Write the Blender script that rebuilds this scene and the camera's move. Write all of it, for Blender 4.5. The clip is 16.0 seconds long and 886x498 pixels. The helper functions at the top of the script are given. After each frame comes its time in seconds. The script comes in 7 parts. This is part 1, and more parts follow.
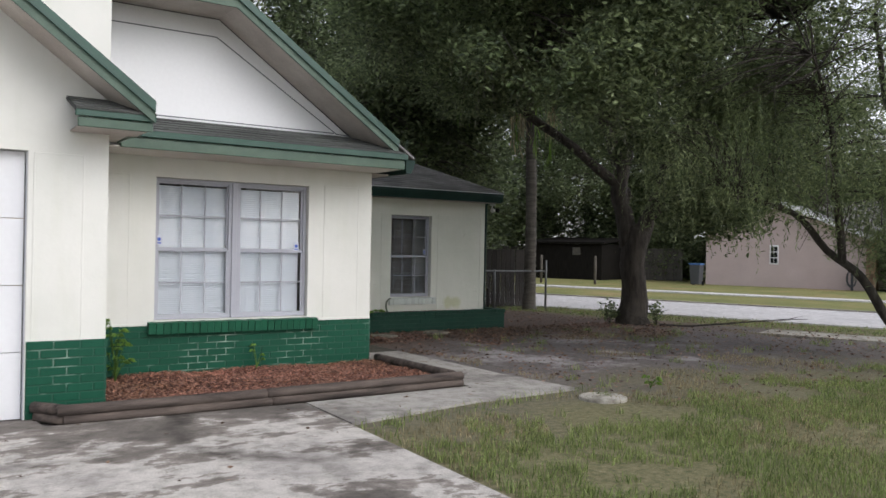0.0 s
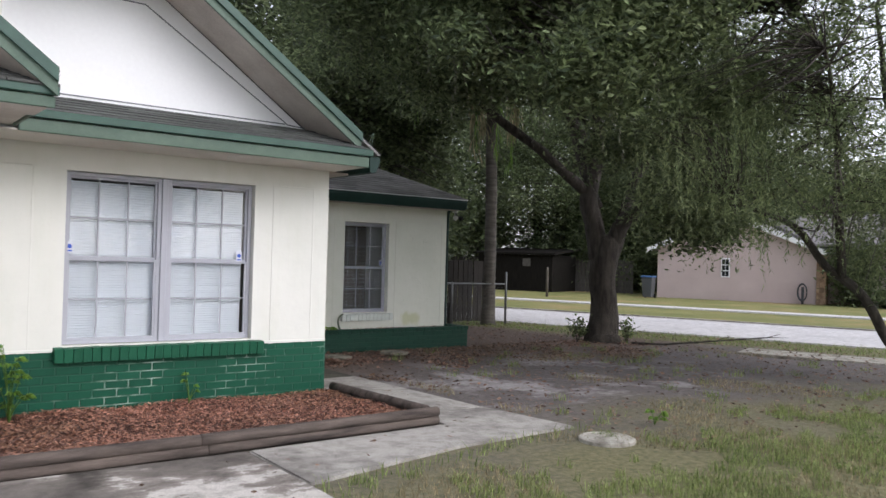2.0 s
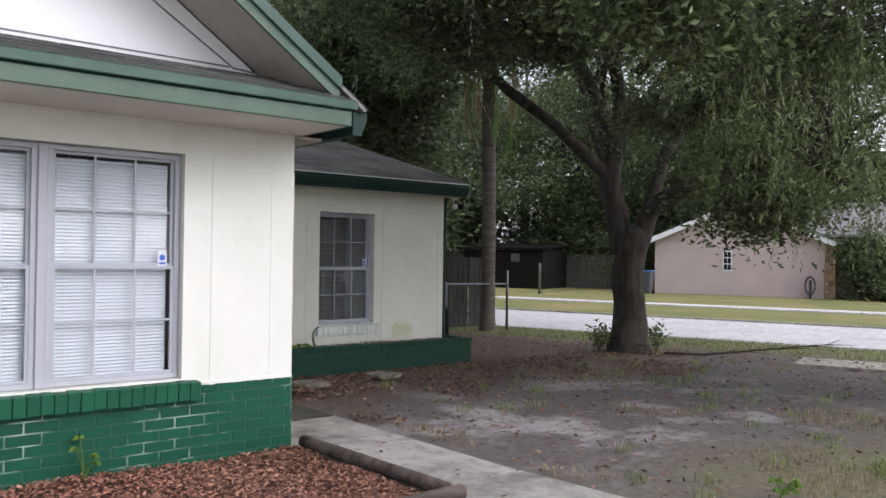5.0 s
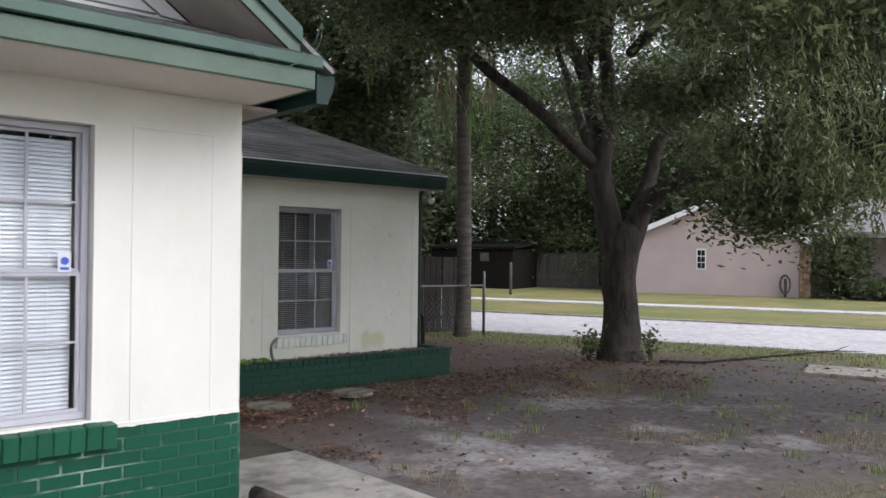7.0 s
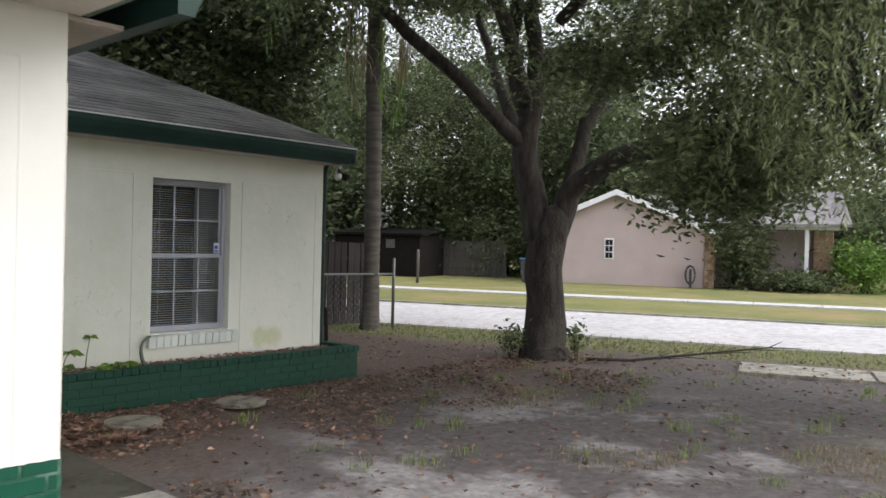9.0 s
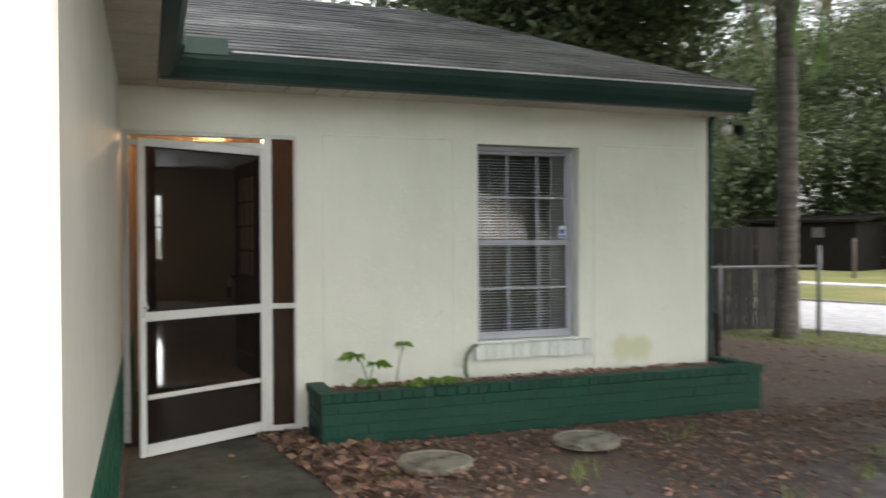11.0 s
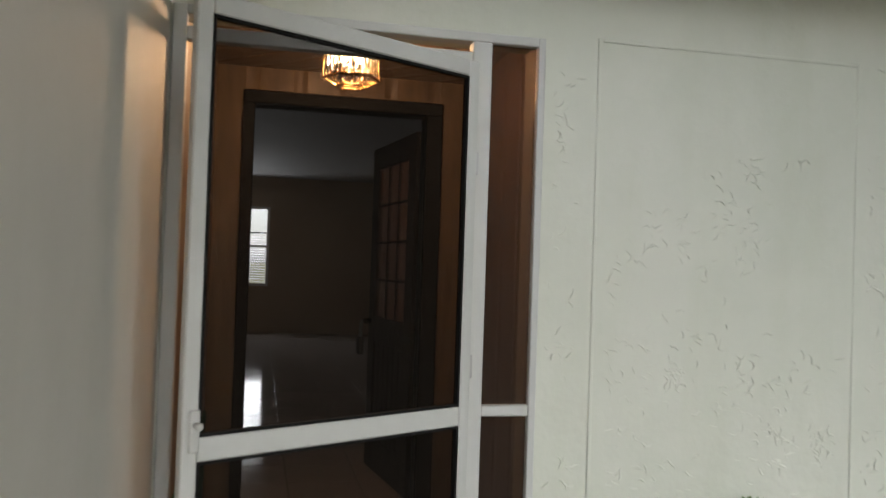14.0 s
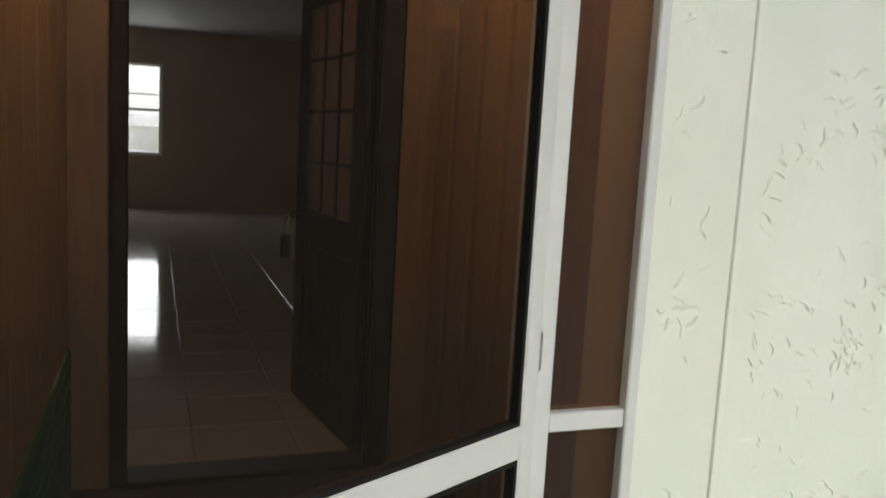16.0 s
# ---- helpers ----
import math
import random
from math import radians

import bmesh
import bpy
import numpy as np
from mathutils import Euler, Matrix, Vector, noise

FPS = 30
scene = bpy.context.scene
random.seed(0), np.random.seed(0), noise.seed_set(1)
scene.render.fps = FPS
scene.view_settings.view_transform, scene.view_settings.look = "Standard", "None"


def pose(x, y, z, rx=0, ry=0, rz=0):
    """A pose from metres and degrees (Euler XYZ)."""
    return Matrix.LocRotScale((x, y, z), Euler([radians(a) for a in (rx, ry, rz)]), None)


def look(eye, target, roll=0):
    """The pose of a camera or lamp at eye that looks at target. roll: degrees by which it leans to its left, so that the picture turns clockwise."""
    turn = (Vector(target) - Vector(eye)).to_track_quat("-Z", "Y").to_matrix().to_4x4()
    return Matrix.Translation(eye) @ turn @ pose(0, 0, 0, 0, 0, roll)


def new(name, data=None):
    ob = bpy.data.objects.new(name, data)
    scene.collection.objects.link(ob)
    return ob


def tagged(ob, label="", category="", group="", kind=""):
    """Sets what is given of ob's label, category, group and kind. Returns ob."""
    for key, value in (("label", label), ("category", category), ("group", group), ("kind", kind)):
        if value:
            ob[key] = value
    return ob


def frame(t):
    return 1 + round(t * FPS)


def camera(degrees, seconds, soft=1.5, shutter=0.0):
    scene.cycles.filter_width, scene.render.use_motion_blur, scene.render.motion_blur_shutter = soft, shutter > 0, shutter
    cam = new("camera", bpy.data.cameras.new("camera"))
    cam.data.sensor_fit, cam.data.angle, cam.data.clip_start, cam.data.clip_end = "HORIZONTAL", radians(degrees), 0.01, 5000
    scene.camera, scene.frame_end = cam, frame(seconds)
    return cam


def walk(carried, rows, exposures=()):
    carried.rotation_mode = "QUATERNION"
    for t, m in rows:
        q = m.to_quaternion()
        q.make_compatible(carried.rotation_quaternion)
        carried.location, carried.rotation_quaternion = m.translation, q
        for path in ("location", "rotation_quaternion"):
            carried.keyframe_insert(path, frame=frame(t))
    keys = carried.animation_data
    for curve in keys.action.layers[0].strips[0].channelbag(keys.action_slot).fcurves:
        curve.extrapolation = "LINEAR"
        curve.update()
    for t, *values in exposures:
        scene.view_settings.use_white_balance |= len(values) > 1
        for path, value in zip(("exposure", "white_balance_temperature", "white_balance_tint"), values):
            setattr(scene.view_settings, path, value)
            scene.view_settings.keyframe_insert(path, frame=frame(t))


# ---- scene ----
cam = camera(57.1, 16.0, shutter=0.5)
PATH = [
    (0, (-0.243, -2.149, 1.455), (0.858, -0.48, 1.456), 1.1),
    (0.5, (-0.174, -1.856, 1.463), (0.969, -0.215, 1.464), 1.4),
    (1, (-0.048, -1.607, 1.466), (1.123, 0.014, 1.474), 1.5),
    (1.5, (0.099, -1.256, 1.464), (1.296, 0.346, 1.49), 1.6),
    (2, (0.266, -0.861, 1.472), (1.484, 0.726, 1.5), 1.6),
    (2.5, (0.514, -0.454, 1.476), (1.735, 1.131, 1.502), 1.5),
    (3, (0.737, -0.044, 1.47), (1.968, 1.532, 1.497), 1.4),
    (3.5, (0.945, 0.352, 1.473), (2.19, 1.917, 1.497), 1.4),
    (4, (1.172, 0.678, 1.483), (2.418, 2.242, 1.503), 1.4),
    (4.2, (1.262, 0.806, 1.487), (2.508, 2.371, 1.507), 1.3),
    (6.3, (2.033, 2.058, 1.499), (3.332, 3.579, 1.519), 0.7),
    (6.5, (2.098, 2.159, 1.501), (3.404, 3.673, 1.524), 1.0),
    (7, (2.261, 2.37, 1.505), (3.589, 3.866, 1.523), 0.6),
    (7.5, (2.422, 2.599, 1.52), (3.798, 4.05, 1.531), 0.6),
    (8, (2.518, 2.859, 1.533), (3.997, 4.205, 1.533), 1.1),
    (8.2, (2.573, 2.972, 1.539), (4.093, 4.272, 1.529), 1.2),
    (10.3, (4.264, 4.262, 1.369), (5.405, 5.904, 1.346), 1.1),
    (10.5, (4.404, 4.458, 1.374), (5.41, 6.187, 1.343), 0.4),
    (11, (4.696, 4.887, 1.363), (5.375, 6.768, 1.334), -0.2),
    (11.5, (4.882, 5.451, 1.357), (5.312, 7.404, 1.344), -0.4),
    (12, (4.757, 6.027, 1.345), (5.121, 7.993, 1.338), -0.3),
    (12.5, (4.758, 6.51, 1.345), (5.073, 8.485, 1.34), 0.3),
    (13, (4.803, 7.04, 1.358), (5.116, 9.015, 1.353), 1.2),
    (13.5, (4.806, 7.585, 1.325), (5.151, 9.555, 1.353), 1.6),
    (14, (4.8, 8.1, 1.335), (5.241, 10.05, 1.379), 1.9),
    (14.5, (4.851, 8.528, 1.372), (5.349, 10.465, 1.396), 2.3),
    (15, (4.842, 8.874, 1.36), (5.424, 10.787, 1.372), 2.9),
    (15.5, (4.825, 9.134, 1.376), (5.477, 11.022, 1.268), 3.1),
    (16, (4.837, 9.325, 1.37), (5.511, 11.19, 1.107), 3.2),
]
EXPOSURES = [(0.0, 0.85, 6400, 13), (2.0, 1.13, 6300, 15), (4.0, 1.24, 6250, 16), (7.0, 1.25, 6250, 16), (8.2, 1.3, 6400, 15), (10.5, 1.85, 6600, 9), (12.5, 1.8, 6500, 10), (13.5, 1.75, 6500, 10), (15.0, 2.05, 6500, 9), (15.5, 2.35, 6600, 7), (16.0, 2.35, 6600, 7)]
walk(cam, [(t, look(eye, target, roll)) for t, eye, target, roll in PATH], EXPOSURES)

# ---- world, sun and light ----
world = bpy.data.worlds.new("world")
scene.world = world
world.use_nodes = True
wn, wl = world.node_tree.nodes, world.node_tree.links
sky = wn.new("ShaderNodeTexSky")
sky.sky_type = "NISHITA"
sky.sun_disc = False
sky.sun_elevation, sky.sun_rotation = radians(38), radians(160)
sky.air_density, sky.dust_density, sky.ozone_density = 1.0, 1.5, 1.0
grey = wn.new("ShaderNodeHueSaturation")
grey.inputs["Saturation"].default_value = 0.25
wl.new(sky.outputs[0], grey.inputs["Color"])
wl.new(grey.outputs[0], wn["Background"].inputs["Color"])
wn["Background"].inputs["Strength"].default_value = 0.15
sun = new("sun", bpy.data.lights.new("sun", "SUN"))
sun.data.energy, sun.data.angle, sun.data.color = 0.5, radians(45), (1.0, 0.97, 0.92)
sun.matrix_world = look((6.5, -17.8, 14.8), (0, 0, 0))


# ---- materials ----
def nodes_of(name):
    m = bpy.data.materials.new(name)
    m.use_nodes = True
    t = m.node_tree
    return m, t, t.nodes["Principled BSDF"]


def link(t, a, b):
    t.links.new(a, b)


def noise_node(t, scale, detail=4.0, rough=0.6, coord="Object", stretch=(1, 1, 1)):
    c = t.nodes.new("ShaderNodeTexCoord")
    mp = t.nodes.new("ShaderNodeMapping")
    mp.inputs["Scale"].default_value = stretch
    n = t.nodes.new("ShaderNodeTexNoise")
    n.inputs["Scale"].default_value, n.inputs["Detail"].default_value, n.inputs["Roughness"].default_value = scale, detail, rough
    link(t, c.outputs[coord], mp.inputs[0])
    link(t, mp.outputs[0], n.inputs["Vector"])
    return n


def ramp(t, socket, stops):
    r = t.nodes.new("ShaderNodeValToRGB")
    while len(r.color_ramp.elements) < len(stops):
        r.color_ramp.elements.new(0.5)
    for e, (p, c) in zip(r.color_ramp.elements, stops):
        e.position, e.color = p, (*c, 1) if len(c) == 3 else c
    link(t, socket, r.inputs[0])
    return r


def mix(t, fac, a, b, mode="MIX"):
    m = t.nodes.new("ShaderNodeMix")
    m.data_type, m.blend_type = "RGBA", mode
    for key, v in ((0, fac), (6, a), (7, b)):
        if hasattr(v, "links"):
            link(t, v, m.inputs[key])
        else:
            m.inputs[key].default_value = v if key == 0 else (*v, 1)
    return m.outputs[2]


def bump(t, bsdf, socket, strength, distance=0.01, chain=None):
    b = t.nodes.new("ShaderNodeBump")
    b.inputs["Strength"].default_value, b.inputs["Distance"].default_value = strength, distance
    link(t, socket, b.inputs["Height"])
    if chain:
        link(t, chain.outputs[0], b.inputs["Normal"])
    link(t, b.outputs[0], bsdf.inputs["Normal"])
    return b


def surface(name, dark, light, scale=8.0, fine=60.0, rough=0.8, relief=0.3, depth=0.004, metal=0.0, spread=(0.3, 0.7), stretch=(1, 1, 1), vary=0.0):
    """Two-scale mottled surface: a broad blotch, a fine grain and a fine relief."""
    m, t, b = nodes_of(name)
    broad = noise_node(t, scale, 5, 0.6, stretch=stretch)
    grain = noise_node(t, fine, 3, 0.6, stretch=stretch)
    col = ramp(t, broad.outputs[0], [(spread[0], dark), (spread[1], light)]).outputs[0]
    shade = ramp(t, grain.outputs[0], [(0.3, (0.9, 0.9, 0.9)), (0.7, (1.05, 1.05, 1.05))]).outputs[0]
    col = mix(t, 1.0, col, shade, "MULTIPLY")
    if vary:
        info = t.nodes.new("ShaderNodeObjectInfo")
        tone = ramp(t, info.outputs["Random"], [(0.0, (1 - vary,) * 3), (1.0, (1 + vary,) * 3)]).outputs[0]
        col = mix(t, 1.0, col, tone, "MULTIPLY")
    link(t, col, b.inputs["Base Color"])
    b.inputs["Roughness"].default_value, b.inputs["Metallic"].default_value = rough, metal
    bump(t, b, grain.outputs[0], relief, depth)
    return m


def stucco(name, light, dark, relief, stain=False):
    """Painted render with skip-trowel ridges, faint grime and drips."""
    m, t, b = nodes_of(name)
    broad = noise_node(t, 1.3, 6, 0.65)
    drip = noise_node(t, 2.2, 4, 0.6, stretch=(3, 3, 0.35))
    fine = noise_node(t, 45, 4, 0.6)
    lump = noise_node(t, 9, 3, 0.55)
    col = ramp(t, broad.outputs[0], [(0.25, dark), (0.62, light)]).outputs[0]
    grime = ramp(t, drip.outputs[0], [(0.26, (0.92, 0.93, 0.88)), (0.5, (1, 1, 1))]).outputs[0]
    col = mix(t, 0.45, col, grime, "MULTIPLY")
    if stain:  # green algae patch low on the wall, right of the window
        c = t.nodes.new("ShaderNodeTexCoord")
        mp = t.nodes.new("ShaderNodeMapping")
        mp.vector_type = "TEXTURE"
        mp.inputs["Location"].default_value, mp.inputs["Scale"].default_value = (8.36, 10.55, 0.47), (0.42, 1.0, 0.27)
        far = t.nodes.new("ShaderNodeVectorMath")
        far.operation = "LENGTH"
        link(t, c.outputs["Object"], mp.inputs[0])
        link(t, mp.outputs[0], far.inputs[0])
        add = t.nodes.new("ShaderNodeMath")
        add.operation = "MULTIPLY_ADD"
        link(t, noise_node(t, 6, 4, 0.7, stretch=(1, 1, 0.4)).outputs[0], add.inputs[0])
        add.inputs[1].default_value = 0.9
        link(t, far.outputs["Value"], add.inputs[2])
        mask = ramp(t, add.outputs[0], [(0.75, (0.75, 0.75, 0.75)), (1.25, (0, 0, 0))]).outputs[0]
        col = mix(t, mask, col, (0.50, 0.52, 0.30))
    link(t, col, b.inputs["Base Color"])
    b.inputs["Roughness"].default_value = 0.62
    one = bump(t, b, fine.outputs[0], 0.25, 0.003)
    bump(t, b, lump.outputs[0], 0.3 + 0.5 * relief, 0.006, one)
    return m


def plain(name, colour, rough=0.5, metal=0.0, glow=None, power=0.0):
    m, t, b = nodes_of(name)
    n = noise_node(t, 25, 3)
    col = ramp(t, n.outputs[0], [(0.3, tuple(0.965 * v for v in colour)), (0.7, colour)]).outputs[0]
    link(t, col, b.inputs["Base Color"])
    b.inputs["Roughness"].default_value, b.inputs["Metallic"].default_value = rough, metal
    if glow:
        b.inputs["Emission Color"].default_value, b.inputs["Emission Strength"].default_value = (*glow, 1), power
    return m


def see_through(name, tint, dark=0.0, dark_colour=(0.02, 0.02, 0.02), gloss=True, ior=1.5):
    m = bpy.data.materials.new(name)
    m.use_nodes = True
    t = m.node_tree
    t.nodes.remove(t.nodes["Principled BSDF"])
    clear = t.nodes.new("ShaderNodeBsdfTransparent")
    clear.inputs[0].default_value = (*tint, 1)
    out = clear.outputs[0]
    if dark:
        d = t.nodes.new("ShaderNodeBsdfDiffuse")
        d.inputs[0].default_value = (*dark_colour, 1)
        mx = t.nodes.new("ShaderNodeMixShader")
        mx.inputs[0].default_value = dark
        link(t, out, mx.inputs[1])
        link(t, d.outputs[0], mx.inputs[2])
        out = mx.outputs[0]
    if gloss:
        f = t.nodes.new("ShaderNodeFresnel")
        f.inputs[0].default_value = ior
        g = t.nodes.new("ShaderNodeBsdfGlossy")
        g.inputs["Roughness"].default_value = 0.01
        mx = t.nodes.new("ShaderNodeMixShader")
        link(t, f.outputs[0], mx.inputs[0])
        link(t, out, mx.inputs[1])
        link(t, g.outputs[0], mx.inputs[2])
        out = mx.outputs[0]
    link(t, out, t.nodes["Material Output"].inputs[0])
    return m


def foliage(name, dark, light, through_light=0.35):
    m, t, b = nodes_of(name)
    geo = t.nodes.new("ShaderNodeNewGeometry")
    tone = ramp(t, geo.outputs["Random Per Island"], [(0.0, dark), (0.75, light), (1.0, tuple(1.5 * v for v in light))]).outputs[0]
    n = noise_node(t, 0.5, 3)
    col = mix(t, 1.0, tone, ramp(t, n.outputs[0], [(0.35, (0.75, 0.8, 0.7)), (0.65, (1.15, 1.1, 1.1))]).outputs[0], "MULTIPLY")
    link(t, col, b.inputs["Base Color"])
    b.inputs["Roughness"].default_value = 0.5
    tr = t.nodes.new("ShaderNodeBsdfTranslucent")
    link(t, col, tr.inputs[0])
    mx = t.nodes.new("ShaderNodeMixShader")
    mx.inputs[0].default_value = through_light
    link(t, b.outputs[0], mx.inputs[1])
    link(t, tr.outputs[0], mx.inputs[2])
    link(t, mx.outputs[0], t.nodes["Material Output"].inputs[0])
    return m


def brick_paint(name, colour, pale, chance):
    m, t, b = nodes_of(name)
    info = t.nodes.new("ShaderNodeObjectInfo")
    n = noise_node(t, 14, 4)
    worn = noise_node(t, 5, 5, 0.7, coord="Generated")
    tone = ramp(t, info.outputs["Random"], [(0.0, tuple(0.88 * v for v in colour)), (1.0, tuple(1.12 * v for v in colour))]).outputs[0]
    tone = mix(t, ramp(t, n.outputs[0], [(0.35, (0, 0, 0)), (0.75, (0.35, 0.35, 0.35))]).outputs[0], tone, tuple(1.5 * v + 0.004 for v in colour))
    tone = mix(t, ramp(t, worn.outputs[0], [(chance, (0, 0, 0)), (chance + 0.08, (0.8, 0.8, 0.8))]).outputs[0], tone, pale)
    link(t, tone, b.inputs["Base Color"])
    b.inputs["Roughness"].default_value, b.inputs["Specular IOR Level"].default_value = 0.5, 0.22
    bump(t, b, noise_node(t, 70, 4).outputs[0], 0.35, 0.004)
    return m


def mortar_paint(name, green, pale):
    m, t, b = nodes_of(name)
    n = noise_node(t, 1.6, 4, 0.7)
    link(t, ramp(t, n.outputs[0], [(0.54, green), (0.72, pale)]).outputs[0], b.inputs["Base Color"])
    b.inputs["Roughness"].default_value = 0.75
    bump(t, b, noise_node(t, 90, 3).outputs[0], 0.4, 0.004)
    return m


def shingle_mat(name, dark, light):
    m, t, b = nodes_of(name)
    geo = t.nodes.new("ShaderNodeNewGeometry")
    broad, grain = noise_node(t, 0.9, 5, 0.6), noise_node(t, 120, 3)
    col = ramp(t, broad.outputs[0], [(0.3, dark), (0.7, light)]).outputs[0]
    col = mix(t, 1.0, col, ramp(t, geo.outputs["Random Per Island"], [(0.0, (0.75,) * 3), (1.0, (1.2,) * 3)]).outputs[0], "MULTIPLY")
    col = mix(t, 1.0, col, ramp(t, grain.outputs[0], [(0.3, (0.65,) * 3), (0.7, (1.25,) * 3)]).outputs[0], "MULTIPLY")
    # Pale streaks, which also paint the roof's grazing sheen into the colour.
    sheen_streak = noise_node(t, 1.1, 5, 0.7, stretch=(0.5, 1.6, 1.6))
    col = mix(t, 1.0, col, ramp(t, sheen_streak.outputs[0], [(0.42, (0.85,) * 3), (0.6, (1.25,) * 3), (0.72, (2.2, 2.15, 2.05))]).outputs[0], "MULTIPLY")
    link(t, col, b.inputs["Base Color"])
    b.inputs["Roughness"].default_value = 0.7
    bump(t, b, grain.outputs[0], 0.5, 0.004)
    return m


def ground_mat():
    """Lawn, bare sand and leaf litter, laid out by place; noise breaks up every border."""
    m, t, b = nodes_of("ground_soil")
    c = t.nodes.new("ShaderNodeTexCoord")
    sep = t.nodes.new("ShaderNodeSeparateXYZ")
    link(t, c.outputs["Object"], sep.inputs[0])
    edge = noise_node(t, 0.55, 5, 0.65)

    def calc(op, a, v):
        n = t.nodes.new("ShaderNodeMath")
        n.operation = op
        for k, s in enumerate((a, v)):
            if hasattr(s, "links"):
                link(t, s, n.inputs[k])
            else:
                n.inputs[k].default_value = s
        return n.outputs[0]

    wob = calc("MULTIPLY", calc("SUBTRACT", edge.outputs[0], 0.5), 5.0)

    def band(value, lo, hi):
        r = t.nodes.new("ShaderNodeMapRange")
        r.interpolation_type = "SMOOTHSTEP"
        link(t, value, r.inputs[0])
        r.inputs[1].default_value, r.inputs[2].default_value = lo, hi
        return r.outputs[0]

    x, y = sep.outputs[0], sep.outputs[1]
    litter = ramp(t, noise_node(t, 30, 5, 0.7).outputs[0], [(0.3, (0.055, 0.038, 0.029)), (0.55, (0.15, 0.105, 0.08)), (0.75, (0.26, 0.18, 0.13))]).outputs[0]
    soil = ramp(t, noise_node(t, 12, 5, 0.7).outputs[0], [(0.3, (0.08, 0.068, 0.066)), (0.7, (0.18, 0.158, 0.15))]).outputs[0]
    sand = ramp(t, noise_node(t, 20, 4, 0.6).outputs[0], [(0.3, (0.26, 0.245, 0.245)), (0.7, (0.45, 0.425, 0.42))]).outputs[0]
    lawn = ramp(t, noise_node(t, 16, 5, 0.7).outputs[0], [(0.3, (0.07, 0.078, 0.03)), (0.5, (0.16, 0.15, 0.072)), (0.72, (0.27, 0.235, 0.145))]).outputs[0]
    far_lawn = ramp(t, noise_node(t, 0.35, 5, 0.7).outputs[0], [(0.3, (0.11, 0.145, 0.035)), (0.5, (0.19, 0.19, 0.06)), (0.7, (0.30, 0.22, 0.10))]).outputs[0]
    patch = ramp(t, noise_node(t, 0.8, 5, 0.7).outputs[0], [(0.5, (0, 0, 0)), (0.62, (1, 1, 1))]).outputs[0]
    # sand round (8.3, 6.0), litter near the house wing, lawn towards the drive
    near = calc("ADD", calc("POWER", calc("SUBTRACT", x, 8.2), 2.0), calc("POWER", calc("MULTIPLY", calc("SUBTRACT", y, 6.4), 1.2), 2.0))
    sandy = calc("MULTIPLY", calc("SUBTRACT", 1.0, band(calc("ADD", near, wob), 2.0, 11.0)), patch)
    col = mix(t, sandy, soil, sand)
    leafy = band(calc("ADD", y, wob), 7.6, 9.6)
    col = mix(t, calc("MULTIPLY", leafy, 0.85), col, litter)
    green = calc("SUBTRACT", 1.0, band(calc("ADD", y, wob), 2.6, 5.6))
    col = mix(t, green, col, lawn)
    across = calc("ADD", calc("MULTIPLY", x, 0.94), calc("MULTIPLY", y, 0.34))
    verge = calc("MULTIPLY", band(calc("ADD", across, calc("MULTIPLY", wob, 0.3)), 15.4, 16.4), 1.0)
    col = mix(t, verge, col, lawn)
    col = mix(t, band(across, 20.0, 21.0), col, far_lawn)
    link(t, col, b.inputs["Base Color"])
    b.inputs["Roughness"].default_value = 0.95
    one = bump(t, b, noise_node(t, 60, 4, 0.7).outputs[0], 0.6, 0.02)
    bump(t, b, noise_node(t, 7, 4, 0.6).outputs[0], 0.5, 0.05, one)
    return m


